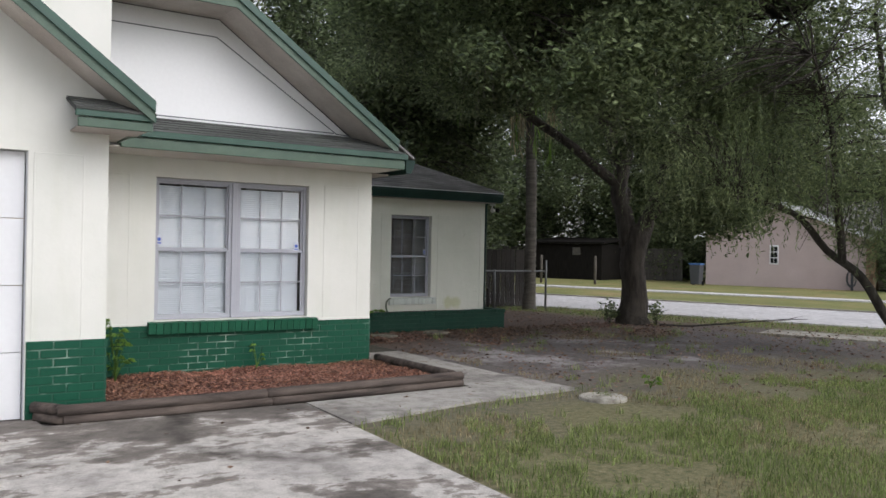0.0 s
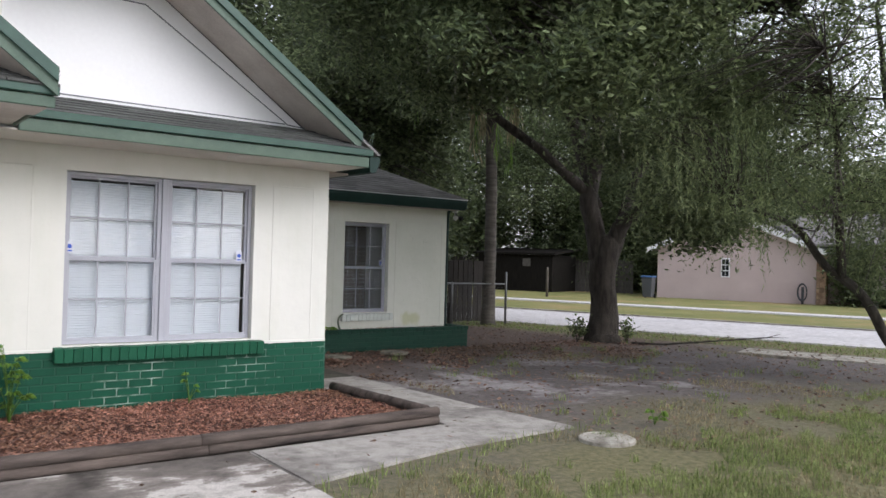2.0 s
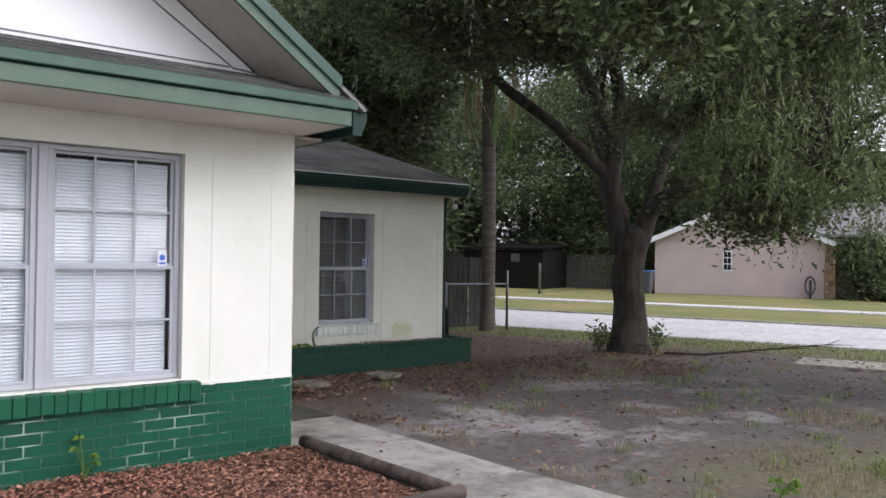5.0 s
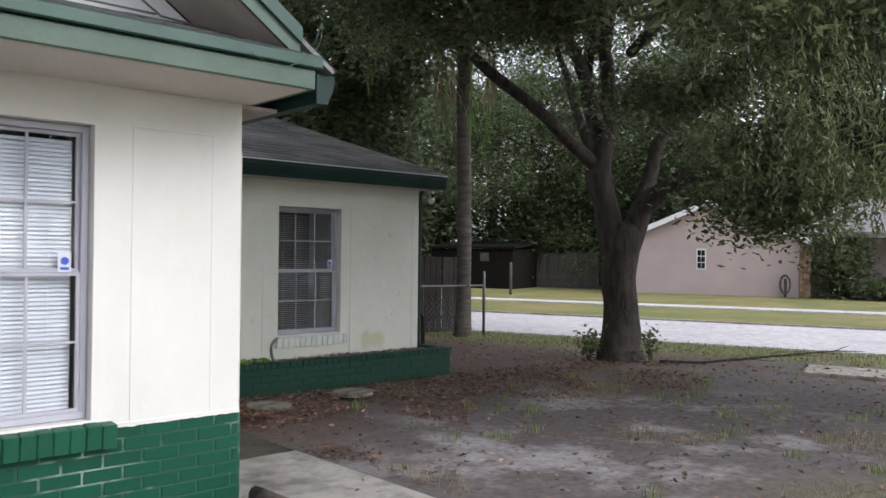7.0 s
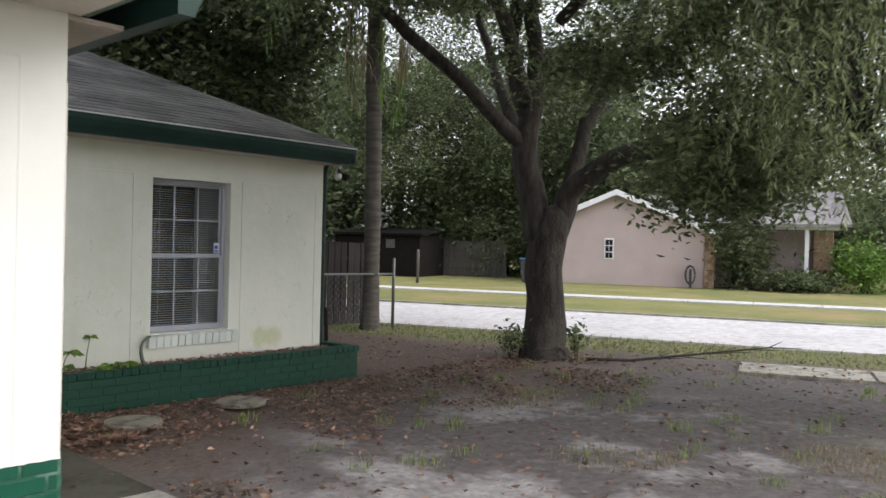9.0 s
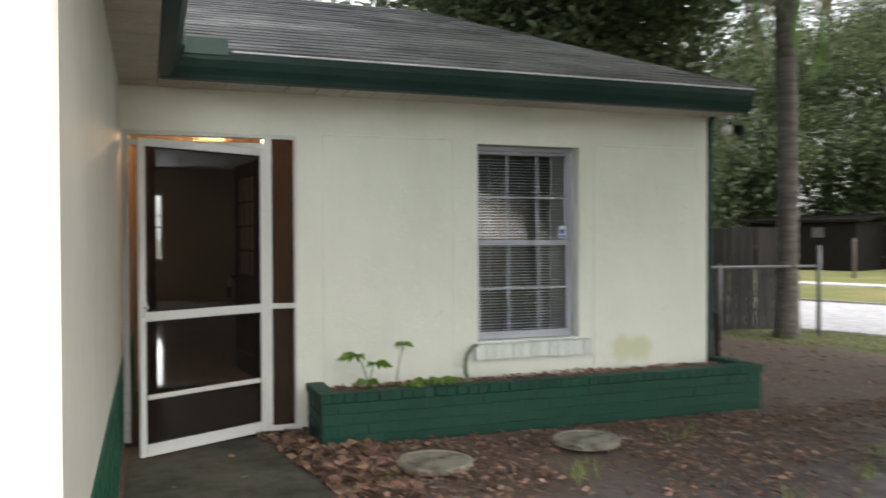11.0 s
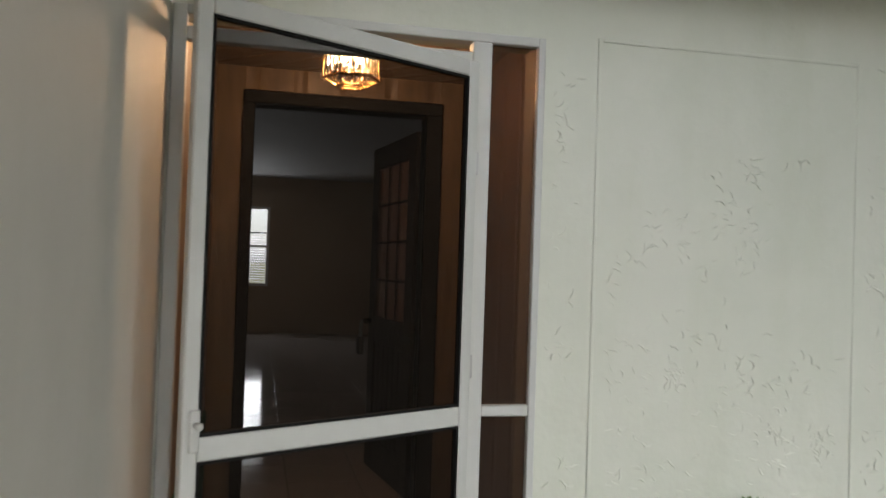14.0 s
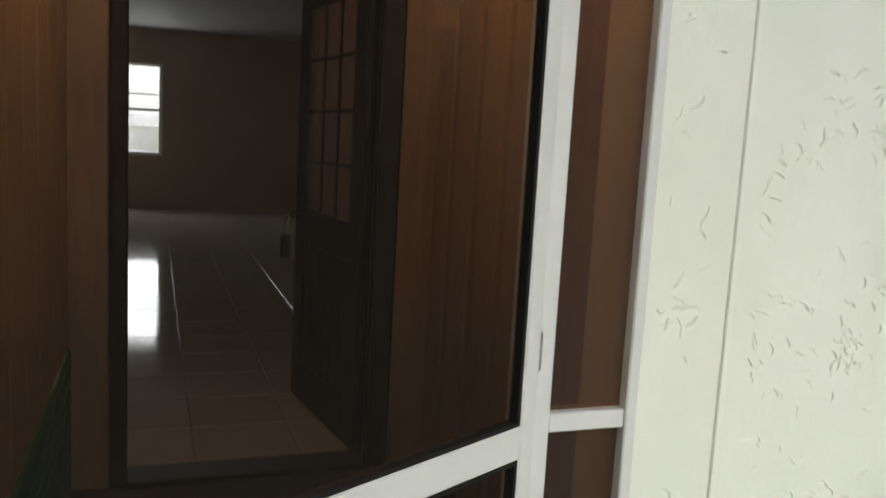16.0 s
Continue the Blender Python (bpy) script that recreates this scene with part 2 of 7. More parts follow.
def concrete_mat(name, pale, dark, scale, cracks=0.0):
    m, t, b = nodes_of(name)
    broad, mid, grain = noise_node(t, scale, 6, 0.7), noise_node(t, 6, 5, 0.75), noise_node(t, 110, 3, 0.6)
    col = ramp(t, broad.outputs[0], [(0.36, dark), (0.52, pale)]).outputs[0]
    col = mix(t, 1.0, col, ramp(t, mid.outputs[0], [(0.3, (0.6, 0.6, 0.58)), (0.55, (1.05, 1.05, 1.05))]).outputs[0], "MULTIPLY")
    col = mix(t, 1.0, col, ramp(t, grain.outputs[0], [(0.3, (0.75,) * 3), (0.7, (1.15,) * 3)]).outputs[0], "MULTIPLY")
    if cracks:
        c = t.nodes.new("ShaderNodeTexCoord")
        bend = noise_node(t, 2.5, 4, 0.6)
        add = t.nodes.new("ShaderNodeVectorMath")
        add.operation = "MULTIPLY_ADD"
        link(t, bend.outputs["Color"], add.inputs[0])
        add.inputs[1].default_value = (0.5, 0.5, 0)
        link(t, c.outputs["Object"], add.inputs[2])
        v = t.nodes.new("ShaderNodeTexVoronoi")
        v.feature, v.inputs["Scale"].default_value = "DISTANCE_TO_EDGE", cracks
        link(t, add.outputs[0], v.inputs["Vector"])
        line = ramp(t, v.outputs[0], [(0.0, (0.28, 0.27, 0.26)), (0.035, (0.62, 0.61, 0.60)), (0.06, (1, 1, 1))]).outputs[0]
        where = ramp(t, noise_node(t, 0.7, 3).outputs[0], [(0.42, (0, 0, 0)), (0.58, (1, 1, 1))]).outputs[0]
        col = mix(t, where, col, mix(t, 1.0, col, line, "MULTIPLY"))
        mould = noise_node(t, 1.5, 8, 0.7, stretch=(0.8, 1.2, 1))
        sep = t.nodes.new("ShaderNodeSeparateXYZ")
        link(t, c.outputs["Object"], sep.inputs[0])
        band = t.nodes.new("ShaderNodeMapRange")
        link(t, sep.outputs[1], band.inputs[0])
        for k, v in ((1, 3.4), (2, 4.7), (3, 0.0), (4, 0.13)):
            band.inputs[k].default_value = v
        less = t.nodes.new("ShaderNodeMath")
        less.operation = "SUBTRACT"
        link(t, mould.outputs[0], less.inputs[0])
        link(t, band.outputs[0], less.inputs[1])
        col = mix(t, 0.95, col, ramp(t, less.outputs[0], [(0.38, (0.27, 0.25, 0.235)), (0.45, (0.50, 0.47, 0.45)), (0.475, (1, 1, 1))]).outputs[0], "MULTIPLY")
    link(t, col, b.inputs["Base Color"])
    b.inputs["Roughness"].default_value = 0.9
    bump(t, b, grain.outputs[0], 0.4, 0.004)
    return m


WHITE_WALL = stucco("white_stucco", (0.69, 0.69, 0.645), (0.62, 0.63, 0.58), 0.1)
ROUGH_WALL = stucco("rough_white_stucco", (0.69, 0.70, 0.625), (0.60, 0.625, 0.54), 0.85, True)
GABLE = plain("white_siding", (0.80, 0.81, 0.82), 0.6)
SOFFIT = surface("soffit_boards", (0.42, 0.37, 0.33), (0.58, 0.53, 0.48), 2.5, 50, 0.75, 0.2, 0.002)
PLASTER = surface("beige_smooth_soffit", (0.55, 0.51, 0.455), (0.63, 0.59, 0.535), 1.5, 50, 0.7, 0.15, 0.002)
# White wall stucco with the side wall's shade put into its colour.
SHADED_WALL = stucco("shaded_warm_stucco", (0.58, 0.56, 0.505), (0.505, 0.49, 0.44), 0.2)
GREEN = surface("green_trim_paint", (0.018, 0.058, 0.043), (0.035, 0.092, 0.068), 2.5, 60, 0.45, 0.15, 0.002)
PALE_GREEN = surface("weathered_green_paint", (0.05, 0.092, 0.066), (0.092, 0.142, 0.105), 3.0, 60, 0.55, 0.15, 0.002)
DARK_GREEN = surface("dark_green_gutter", (0.007, 0.026, 0.022), (0.015, 0.042, 0.035), 2.0, 60, 0.45, 0.1, 0.002)
DARK_GREEN.node_tree.nodes["Principled BSDF"].inputs["Specular IOR Level"].default_value = 0.25
BRICK = brick_paint("green_painted_brick", (0.004, 0.062, 0.034), (0.24, 0.36, 0.30), 0.72)
SILL_BRICK = brick_paint("green_sill_brick", (0.010, 0.080, 0.043), (0.30, 0.42, 0.36), 0.66)
PLANTER_BRICK = brick_paint("dark_green_planter_brick", (0.005, 0.042, 0.026), (0.03, 0.09, 0.06), 0.74)
WHITE_BRICK = brick_paint("white_sill_brick", (0.56, 0.60, 0.56), (0.64, 0.67, 0.62), 0.55)
MORTAR = mortar_paint("green_mortar", (0.010, 0.066, 0.038), (0.36, 0.46, 0.39))
PLANTER_MORTAR = mortar_paint("dark_green_mortar", (0.008, 0.044, 0.028), (0.02, 0.06, 0.04))
SHINGLE = shingle_mat("asphalt_shingles", (0.10, 0.098, 0.10), (0.29, 0.28, 0.275))
SHINGLE_GREEN = shingle_mat("mossy_shingles", (0.05, 0.055, 0.052), (0.10, 0.105, 0.10))
ALU = plain("grey_aluminium", (0.37, 0.38, 0.425), 0.45)
WHITE_ALU = plain("white_aluminium", (0.54, 0.55, 0.53), 0.4)
BLIND = plain("white_blind_slat", (0.80, 0.81, 0.88), 0.5)
GLASS = see_through("window_glass", (0.93, 0.95, 0.95), ior=1.38)
SCREEN = see_through("dark_insect_screen", (1, 1, 1), 0.47, (0.014, 0.012, 0.010), gloss=False)
BRONZE_SCREEN = see_through("bronze_screen", (0.78, 0.68, 0.61), 0.5, (0.05, 0.038, 0.031), gloss=False)
def panelling():
    m = surface("brown_wood_panelling", (0.14, 0.092, 0.057), (0.215, 0.145, 0.09), 5, 30, 0.36, 0.2, 0.002, stretch=(6, 6, 0.5))
    t = m.node_tree
    b = t.nodes["Principled BSDF"]
    c = t.nodes.new("ShaderNodeTexCoord")
    mp = t.nodes.new("ShaderNodeMapping")
    mp.inputs["Scale"].default_value = (1, 1, 0)
    wv = t.nodes.new("ShaderNodeTexWave")
    wv.bands_direction, wv.wave_profile = "DIAGONAL", "SIN"
    wv.inputs["Scale"].default_value, wv.inputs["Distortion"].default_value = 2.6, 0.4
    link(t, c.outputs["Object"], mp.inputs[0])
    link(t, mp.outputs[0], wv.inputs["Vector"])
    groove = ramp(t, wv.outputs[0], [(0.0, (0, 0, 0)), (0.2, (1, 1, 1))]).outputs[0]
    bump(t, b, groove, 0.8, 0.01)
    return m


PANEL = panelling()
DARK_WOOD = surface("black_stained_wood", (0.008, 0.0075, 0.007), (0.017, 0.015, 0.014), 6, 60, 0.6, 0.2, 0.002, stretch=(6, 6, 0.6))
DARK_WOOD.node_tree.nodes["Principled BSDF"].inputs["Specular IOR Level"].default_value = 0.12
ROOM_WALL = surface("tan_room_paint", (0.40, 0.30, 0.215), (0.48, 0.37, 0.275), 1.0, 50, 0.7, 0.1, 0.002)
ROOM_CEIL = surface("room_ceiling_paint", (0.30, 0.30, 0.30), (0.36, 0.36, 0.36), 1.0, 50, 0.8, 0.3, 0.004)
TILE = surface("glossy_tile", (0.27, 0.235, 0.22), (0.35, 0.31, 0.29), 1.5, 30, 0.08, 0.04, 0.001, vary=0.06)
TILE.node_tree.nodes["Principled BSDF"].inputs["Specular IOR Level"].default_value = 0.03
GROUT = plain("tile_grout", (0.12, 0.105, 0.10), 0.8)
BRASS = plain("polished_brass", (0.55, 0.38, 0.19), 0.25, 1.0)
def clear_glass():
    m, t, b = nodes_of("bevelled_lamp_glass")
    b.inputs["Base Color"].default_value = (1.0, 0.95, 0.88, 1)
    b.inputs["Transmission Weight"].default_value, b.inputs["Roughness"].default_value = 1.0, 0.08
    return m


LAMP_GLASS = clear_glass()
BULB = plain("warm_bulb", (1, 0.8, 0.5), 0.5, 0, (1.0, 0.62, 0.28), 13.0)
CHROME = plain("worn_metal", (0.5, 0.5, 0.5), 0.3, 1.0)
BLACK = plain("black_plastic", (0.009, 0.009, 0.009), 0.6)
BLACK.node_tree.nodes["Principled BSDF"].inputs["Specular IOR Level"].default_value = 0.12
STICKER = plain("white_sticker", (0.6, 0.62, 0.7), 0.5)
STICKER_BLUE = plain("blue_sticker", (0.03, 0.09, 0.45), 0.5)
CONCRETE = concrete_mat("stained_concrete", (0.54, 0.51, 0.475), (0.36, 0.335, 0.315), 1.2, 0.45)
WALK = concrete_mat("walk_concrete", (0.40, 0.38, 0.35), (0.20, 0.185, 0.17), 0.9)
DARK_WALK = concrete_mat("dark_olive_concrete", (0.085, 0.083, 0.062), (0.028, 0.031, 0.02), 1.6)
DISC = concrete_mat("old_concrete_lid", (0.40, 0.38, 0.33), (0.20, 0.18, 0.15), 4.0)
MOSSY_LID = concrete_mat("mossy_concrete_lid", (0.27, 0.25, 0.20), (0.11, 0.10, 0.075), 5.0)
ROAD = concrete_mat("pale_asphalt", (0.60, 0.585, 0.59), (0.52, 0.51, 0.52), 0.7)
TIMBER = surface("weathered_timber", (0.028, 0.021, 0.018), (0.15, 0.118, 0.10), 3, 40, 0.9, 0.8, 0.01, stretch=(0.6, 4, 4))
MULCH = foliage("red_mulch", (0.12, 0.05, 0.036), (0.35, 0.17, 0.12), 0.0)
MULCH_BED = surface("mulch_bed", (0.035, 0.016, 0.012), (0.13, 0.055, 0.038), 25, 90, 0.95, 0.9, 0.03)
LITTER = foliage("dead_leaves", (0.06, 0.036, 0.027), (0.23, 0.14, 0.10), 0.1)
GRASS = foliage("grass_blades", (0.085, 0.125, 0.03), (0.265, 0.325, 0.12), 0.4)
DRY_GRASS = foliage("dry_grass", (0.12, 0.10, 0.055), (0.32, 0.27, 0.16), 0.2)
BARK = surface("oak_bark", (0.022, 0.018, 0.015), (0.084, 0.072, 0.06), 5, 28, 0.95, 1.0, 0.03, stretch=(2.5, 2.5, 0.6))
PALM_BARK = surface("palm_bark", (0.055, 0.049, 0.042), (0.14, 0.125, 0.108), 3, 20, 0.95, 0.8, 0.02, stretch=(1, 1, 6))
OAK_LEAF = foliage("oak_leaves", (0.047, 0.070, 0.034), (0.195, 0.245, 0.122), 0.5)
WOODS_LEAF = foliage("woods_leaves", (0.038, 0.055, 0.027), (0.135, 0.172, 0.082), 0.5)
FEATHER_LEAF = foliage("feathery_leaves", (0.085, 0.115, 0.055), (0.22, 0.27, 0.135), 0.5)
BRIGHT_LEAF = foliage("young_green_leaves", (0.06, 0.13, 0.02), (0.18, 0.30, 0.06), 0.35)
MOSS = foliage("grey_moss", (0.08, 0.085, 0.065), (0.19, 0.19, 0.15), 0.3)
FENCE = surface("dark_old_fence", (0.010, 0.0085, 0.0075), (0.032, 0.027, 0.023), 4, 40, 0.95, 0.5, 0.005, stretch=(5, 5, 0.5), vary=0.25)
FAR_FENCE = surface("grey_fence_boards", (0.06, 0.055, 0.05), (0.12, 0.11, 0.10), 4, 40, 0.95, 0.3, 0.004, vary=0.2)
GALV = plain("galvanised_pipe", (0.16, 0.165, 0.17), 0.45, 0.6)
PINK = surface("pink_stucco", (0.46, 0.375, 0.36), (0.54, 0.445, 0.43), 0.8, 30, 0.85, 0.2, 0.004)
WHITE_TRIM = plain("white_trim", (0.75, 0.76, 0.78), 0.5)
STONE = surface("tan_stone_veneer", (0.20, 0.12, 0.08), (0.42, 0.30, 0.20), 6, 40, 0.9, 0.5, 0.01, vary=0.35)
BIN_GREY = plain("grey_bin_plastic", (0.06, 0.065, 0.075), 0.5)
BIN_BLUE = plain("blue_bin_lid", (0.05, 0.13, 0.30), 0.5)
GARAGE_DOOR = plain("white_garage_door", (0.72, 0.73, 0.75), 0.45)
LAMP_WHITE = plain("white_lamp_housing", (0.5, 0.5, 0.48), 0.4)
DARK_GLASS = plain("dark_window", (0.02, 0.022, 0.025), 0.1)


# ---- mesh helpers ----
def box(bm, x0, x1, y0, y1, z0, z1):
    v = [bm.verts.new(c) for c in ((x0, y0, z0), (x1, y0, z0), (x1, y1, z0), (x0, y1, z0), (x0, y0, z1), (x1, y0, z1), (x1, y1, z1), (x0, y1, z1))]
    for f in ((0, 3, 2, 1), (4, 5, 6, 7), (0, 1, 5, 4), (1, 2, 6, 5), (2, 3, 7, 6), (3, 0, 4, 7)):
        bm.faces.new([v[i] for i in f])
    return v


def chamfer(bm, width, segments=1):
    bmesh.ops.bevel(bm, geom=list(bm.edges), offset=width, segments=segments, affect="EDGES", profile=0.6)


def mesh_of(name, bm, material, smooth=False):
    me = bpy.data.meshes.new(name)
    bm.normal_update()
    bm.to_mesh(me)
    bm.free()
    me.materials.append(material)
    if smooth:
        me.polygons.foreach_set("use_smooth", [True] * len(me.polygons))
    return me


def part(name, bm, material, parent=None, label="", smooth=False, m=None):
    ob = new(name, mesh_of(name, bm, material, smooth))
    ob.parent = parent
    if m is not None:
        ob.matrix_basis = m
    if label:
        ob["label"] = label
    return ob


def block(name, dims, material, parent=None, label="", edge=0.004, m=None):
    bm = bmesh.new()
    box(bm, *dims)
    if edge:
        chamfer(bm, edge)
    return part(name, bm, material, parent, label, m=m)


def thing(name, at, label, category, group="", kind=""):
    ob = new(name)
    ob.empty_display_size = 0.1
    ob.matrix_basis = at if isinstance(at, Matrix) else Matrix.Translation(at)
    return tagged(ob, label, category, group, kind)


def structure(name, bm, material, label, category, smooth=False):
    return tagged(part(name, bm, material, smooth=smooth), label, category, kind="structure")


def arrays(name, verts, faces, material, parent=None, smooth=False):
    """A mesh from numpy arrays of vertices (n, 3) and quads (m, 4)."""
    me = bpy.data.meshes.new(name)
    me.vertices.add(len(verts))
    me.vertices.foreach_set("co", np.ascontiguousarray(verts, dtype=np.float32).ravel())
    k = faces.shape[1]
    me.loops.add(faces.size)
    me.loops.foreach_set("vertex_index", np.ascontiguousarray(faces, dtype=np.int32).ravel())
    me.polygons.add(len(faces))
    me.polygons.foreach_set("loop_start", np.arange(0, faces.size, k, dtype=np.int32))
    me.polygons.foreach_set("use_smooth", np.full(len(faces), smooth))
    me.update(calc_edges=True)
    me.materials.append(material)
    ob = new(name, me)
    ob.parent = parent
    return ob


def pierced(bm, axis, face, depth, a0, a1, z0, z1, holes):
    """A wall slab along x (axis 'x', face at y) or y (axis 'y', face at x), with rectangular openings (a0, a1, z0, z1) right through it."""
    us = sorted({a0, a1, *(h[0] for h in holes), *(h[1] for h in holes)})
    zs = sorted({z0, z1, *(h[2] for h in holes), *(h[3] for h in holes)})

    def solid(i, j):
        if not (0 <= i < len(us) - 1 and 0 <= j < len(zs) - 1):
            return False
        u, z = (us[i] + us[i + 1]) / 2, (zs[j] + zs[j + 1]) / 2
        return not any(h[0] < u < h[1] and h[2] < z < h[3] for h in holes)

    def point(u, d, z):
        return (u, face + d, z) if axis == "x" else (face + d, u, z)

    def quad(*c):
        bm.faces.new([bm.verts.new(point(*p)) for p in c])

    for i in range(len(us) - 1):
        for j in range(len(zs) - 1):
            if not solid(i, j):
                continue
            u, w, z, s = us[i], us[i + 1], zs[j], zs[j + 1]
            quad((u, 0, z), (w, 0, z), (w, 0, s), (u, 0, s))
            quad((u, depth, z), (u, depth, s), (w, depth, s), (w, depth, z))
            if not solid(i - 1, j):
                quad((u, 0, z), (u, 0, s), (u, depth, s), (u, depth, z))
            if not solid(i + 1, j):
                quad((w, 0, z), (w, depth, z), (w, depth, s), (w, 0, s))
            if not solid(i, j - 1):
                quad((u, 0, z), (u, depth, z), (w, depth, z), (w, 0, z))
            if not solid(i, j + 1):
                quad((u, 0, s), (w, 0, s), (w, depth, s), (u, depth, s))
    bmesh.ops.remove_doubles(bm, verts=bm.verts, dist=0.0005)
    bmesh.ops.recalc_face_normals(bm, faces=bm.faces)


def tube(bm, points, radii, sides=8, wobble=0.0, seed=0):
    """A tapering tube through points."""
    rings = []
    pts = [Vector(p) for p in points]
    for i, p in enumerate(pts):
        ahead = (pts[min(i + 1, len(pts) - 1)] - pts[max(i - 1, 0)]).normalized()
        side = ahead.cross(Vector((0.31, 0.17, 0.93)) if abs(ahead.z) < 0.95 else Vector((1, 0, 0))).normalized()
        up = side.cross(ahead)
        ring = []
        for k in range(sides):
            a = 2 * math.pi * k / sides
            r = radii[i] * (1 + wobble * noise.noise((p + Vector((math.cos(a), math.sin(a), seed))) * 2.3))
            ring.append(bm.verts.new(p + (side * math.cos(a) + up * math.sin(a)) * r))
        rings.append(ring)
    for a, b in zip(rings, rings[1:]):
        for k in range(sides):
            bm.faces.new((a[k], a[(k + 1) % sides], b[(k + 1) % sides], b[k]))
    bm.faces.new(list(reversed(rings[0])))
    bm.faces.new(rings[-1])


def curve_points(points, n):
    """Catmull-Rom through points, n steps a span."""
    p = [Vector(q) for q in points]
    p = [2 * p[0] - p[1], *p, 2 * p[-1] - p[-2]]
    out = []
    for a, b, c, d in zip(p, p[1:], p[2:], p[3:]):
        for k in range(n):
            t = k / n
            out.append(0.5 * (2 * b + (c - a) * t + (2 * a - 5 * b + 4 * c - d) * t * t + (3 * b - a - 3 * c + d) * t ** 3))
    out.append(p[-2])
    return out


def shingled(bm, e0, e1, r1, r0, course=0.14, lift=0.012, tab=0.32, seed=1):
    """Overlapping rows of shingle tabs on the plane from the eave e0-e1 to the ridge r0-r1; each tab is a thin wedge of its own."""
    rnd = random.Random(seed)
    e0, e1, r0, r1 = (Vector(v) for v in (e0, e1, r0, r1))
    n = (e1 - e0).cross(r0 - e0).normalized()
    rows = max(1, round(((r0 + r1) / 2 - (e0 + e1) / 2).length / course))
    for i in range(rows):
        s, w = i / rows, (i + 1) / rows
        a, b, c, d = e0.lerp(r0, s), e1.lerp(r1, s), e1.lerp(r1, w), e0.lerp(r0, w)
        m = max(1, round((b - a).length / tab))
        shift = 0.5 if i % 2 else 0.0
        cuts = [0.0] + [min(1.0, (k + shift) / m) for k in range(1, m + 1) if (k + shift) / m < 0.995] + [1.0]
        for u, v in zip(cuts, cuts[1:]):
            h = lift * rnd.uniform(0.75, 1.25)
            sag = rnd.uniform(-0.004, 0.004)
            down = (a - d).normalized() * (0.012 + sag)
            g = 0.0025 / max(0.05, (b - a).length)
            p = [a.lerp(b, u + g) + n * h + down, a.lerp(b, v - g) + n * h + down, d.lerp(c, v - g) + n * 0.003, d.lerp(c, u + g) + n * 0.003]
            q = [a.lerp(b, u + g) + down - n * 0.004, a.lerp(b, v - g) + down - n * 0.004]
            vs = [bm.verts.new(x) for x in (*p, *q)]
            bm.faces.new((vs[0], vs[1], vs[2], vs[3]))
            bm.faces.new((vs[4], vs[5], vs[1], vs[0]))


def slab(bm, corners, thick):
    """A flat panel, thick downwards."""
    top = [bm.verts.new(c) for c in corners]
    low = [bm.verts.new((c[0], c[1], c[2] - thick)) for c in corners]
    bm.faces.new(top)
    bm.faces.new(list(reversed(low)))
    for i in range(len(top)):
        j = (i + 1) % len(top)
        bm.faces.new((top[j], top[i], low[i], low[j]))

# ---- ground and paving ----
U, N = Vector((0.342, -0.94, 0)), Vector((0.94, 0.342, 0))   # along and across the street


def street(a, n, z=0.0):
    """A place by metres along the street and across it."""
    p = U * a + N * n
    return (p.x, p.y, z)


def ground():
    xs = np.unique(np.concatenate([np.linspace(-400, -12, 12), np.linspace(-12, 24, 121), np.linspace(24, 600, 18)]))
    ys = np.unique(np.concatenate([np.linspace(-400, -10, 12), np.linspace(-10, 26, 121), np.linspace(26, 600, 18)]))
    gx, gy = np.meshgrid(xs, ys)
    z = np.zeros_like(gx)
    flat = (gx > 5.8) & (gx < 14) & (gy < 9.8) & (gy > -9)
    for i, j in zip(*np.nonzero(flat)):
        z[i, j] = 0.045 * noise.noise((gx[i, j] * 0.7, gy[i, j] * 0.7, 3.0)) - 0.01
    v = np.stack([gx.ravel(), gy.ravel(), z.ravel()], 1)
    w = len(xs)
    i = (np.arange(len(ys) - 1)[:, None] * w + np.arange(w - 1)[None]).ravel()
    f = np.stack([i, i + 1, i + w + 1, i + w], 1)
    ob = arrays("ground", v, f, ground_mat(), smooth=True)
    return tagged(ob, "worn yard of bare sandy soil, leaf litter and patchy lawn", "ground", kind="structure")


ground()


def paved(name, corners, z, material, label, category, thick=0.12):
    bm = bmesh.new()
    slab(bm, [(x, y, z) for x, y in corners], thick)
    bmesh.ops.bevel(bm, geom=[e for e in bm.edges if all(abs(v.co.z - z) < 1e-4 for v in e.verts)], offset=0.012, segments=2, affect="EDGES")
    return structure(name, bm, material, label, category)


paved("driveway", [(-7, 5.16), (-7, 1.2), (2.72, 1.4), (2.80, 3.79), (2.83, 4.80), (0.66, 4.80), (0.66, 5.16)], 0.02, CONCRETE, "cracked grey concrete driveway with dark mould stains", "driveway")
paved("driveway.001", [(-7, 1.185), (-7, -14), (2.45, -14), (2.715, 1.385)], 0.018, CONCRETE, "stained concrete driveway slab towards the street", "driveway")
paved("pavement", [(2.85, 4.80), (2.815, 3.79), (4.3, 4.12), (5.70, 4.22), (5.60, 5.37), (4.74, 5.30), (4.74, 4.83)], 0.022, WALK, "pale concrete front walk beside the timber edging", "walk")
paved("pavement.001", [(4.745, 5.315), (5.595, 5.385), (5.56, 7.75), (4.56, 7.75), (4.56, 6.75), (4.745, 6.66)], 0.020, WALK, "worn concrete walk leading to the front door", "walk")
paved("pavement.002", [(4.56, 7.762), (5.56, 7.762), (5.60, 10.50), (4.56, 10.50)], 0.018, DARK_WALK, "dark olive concrete slab before the screen door", "walk")


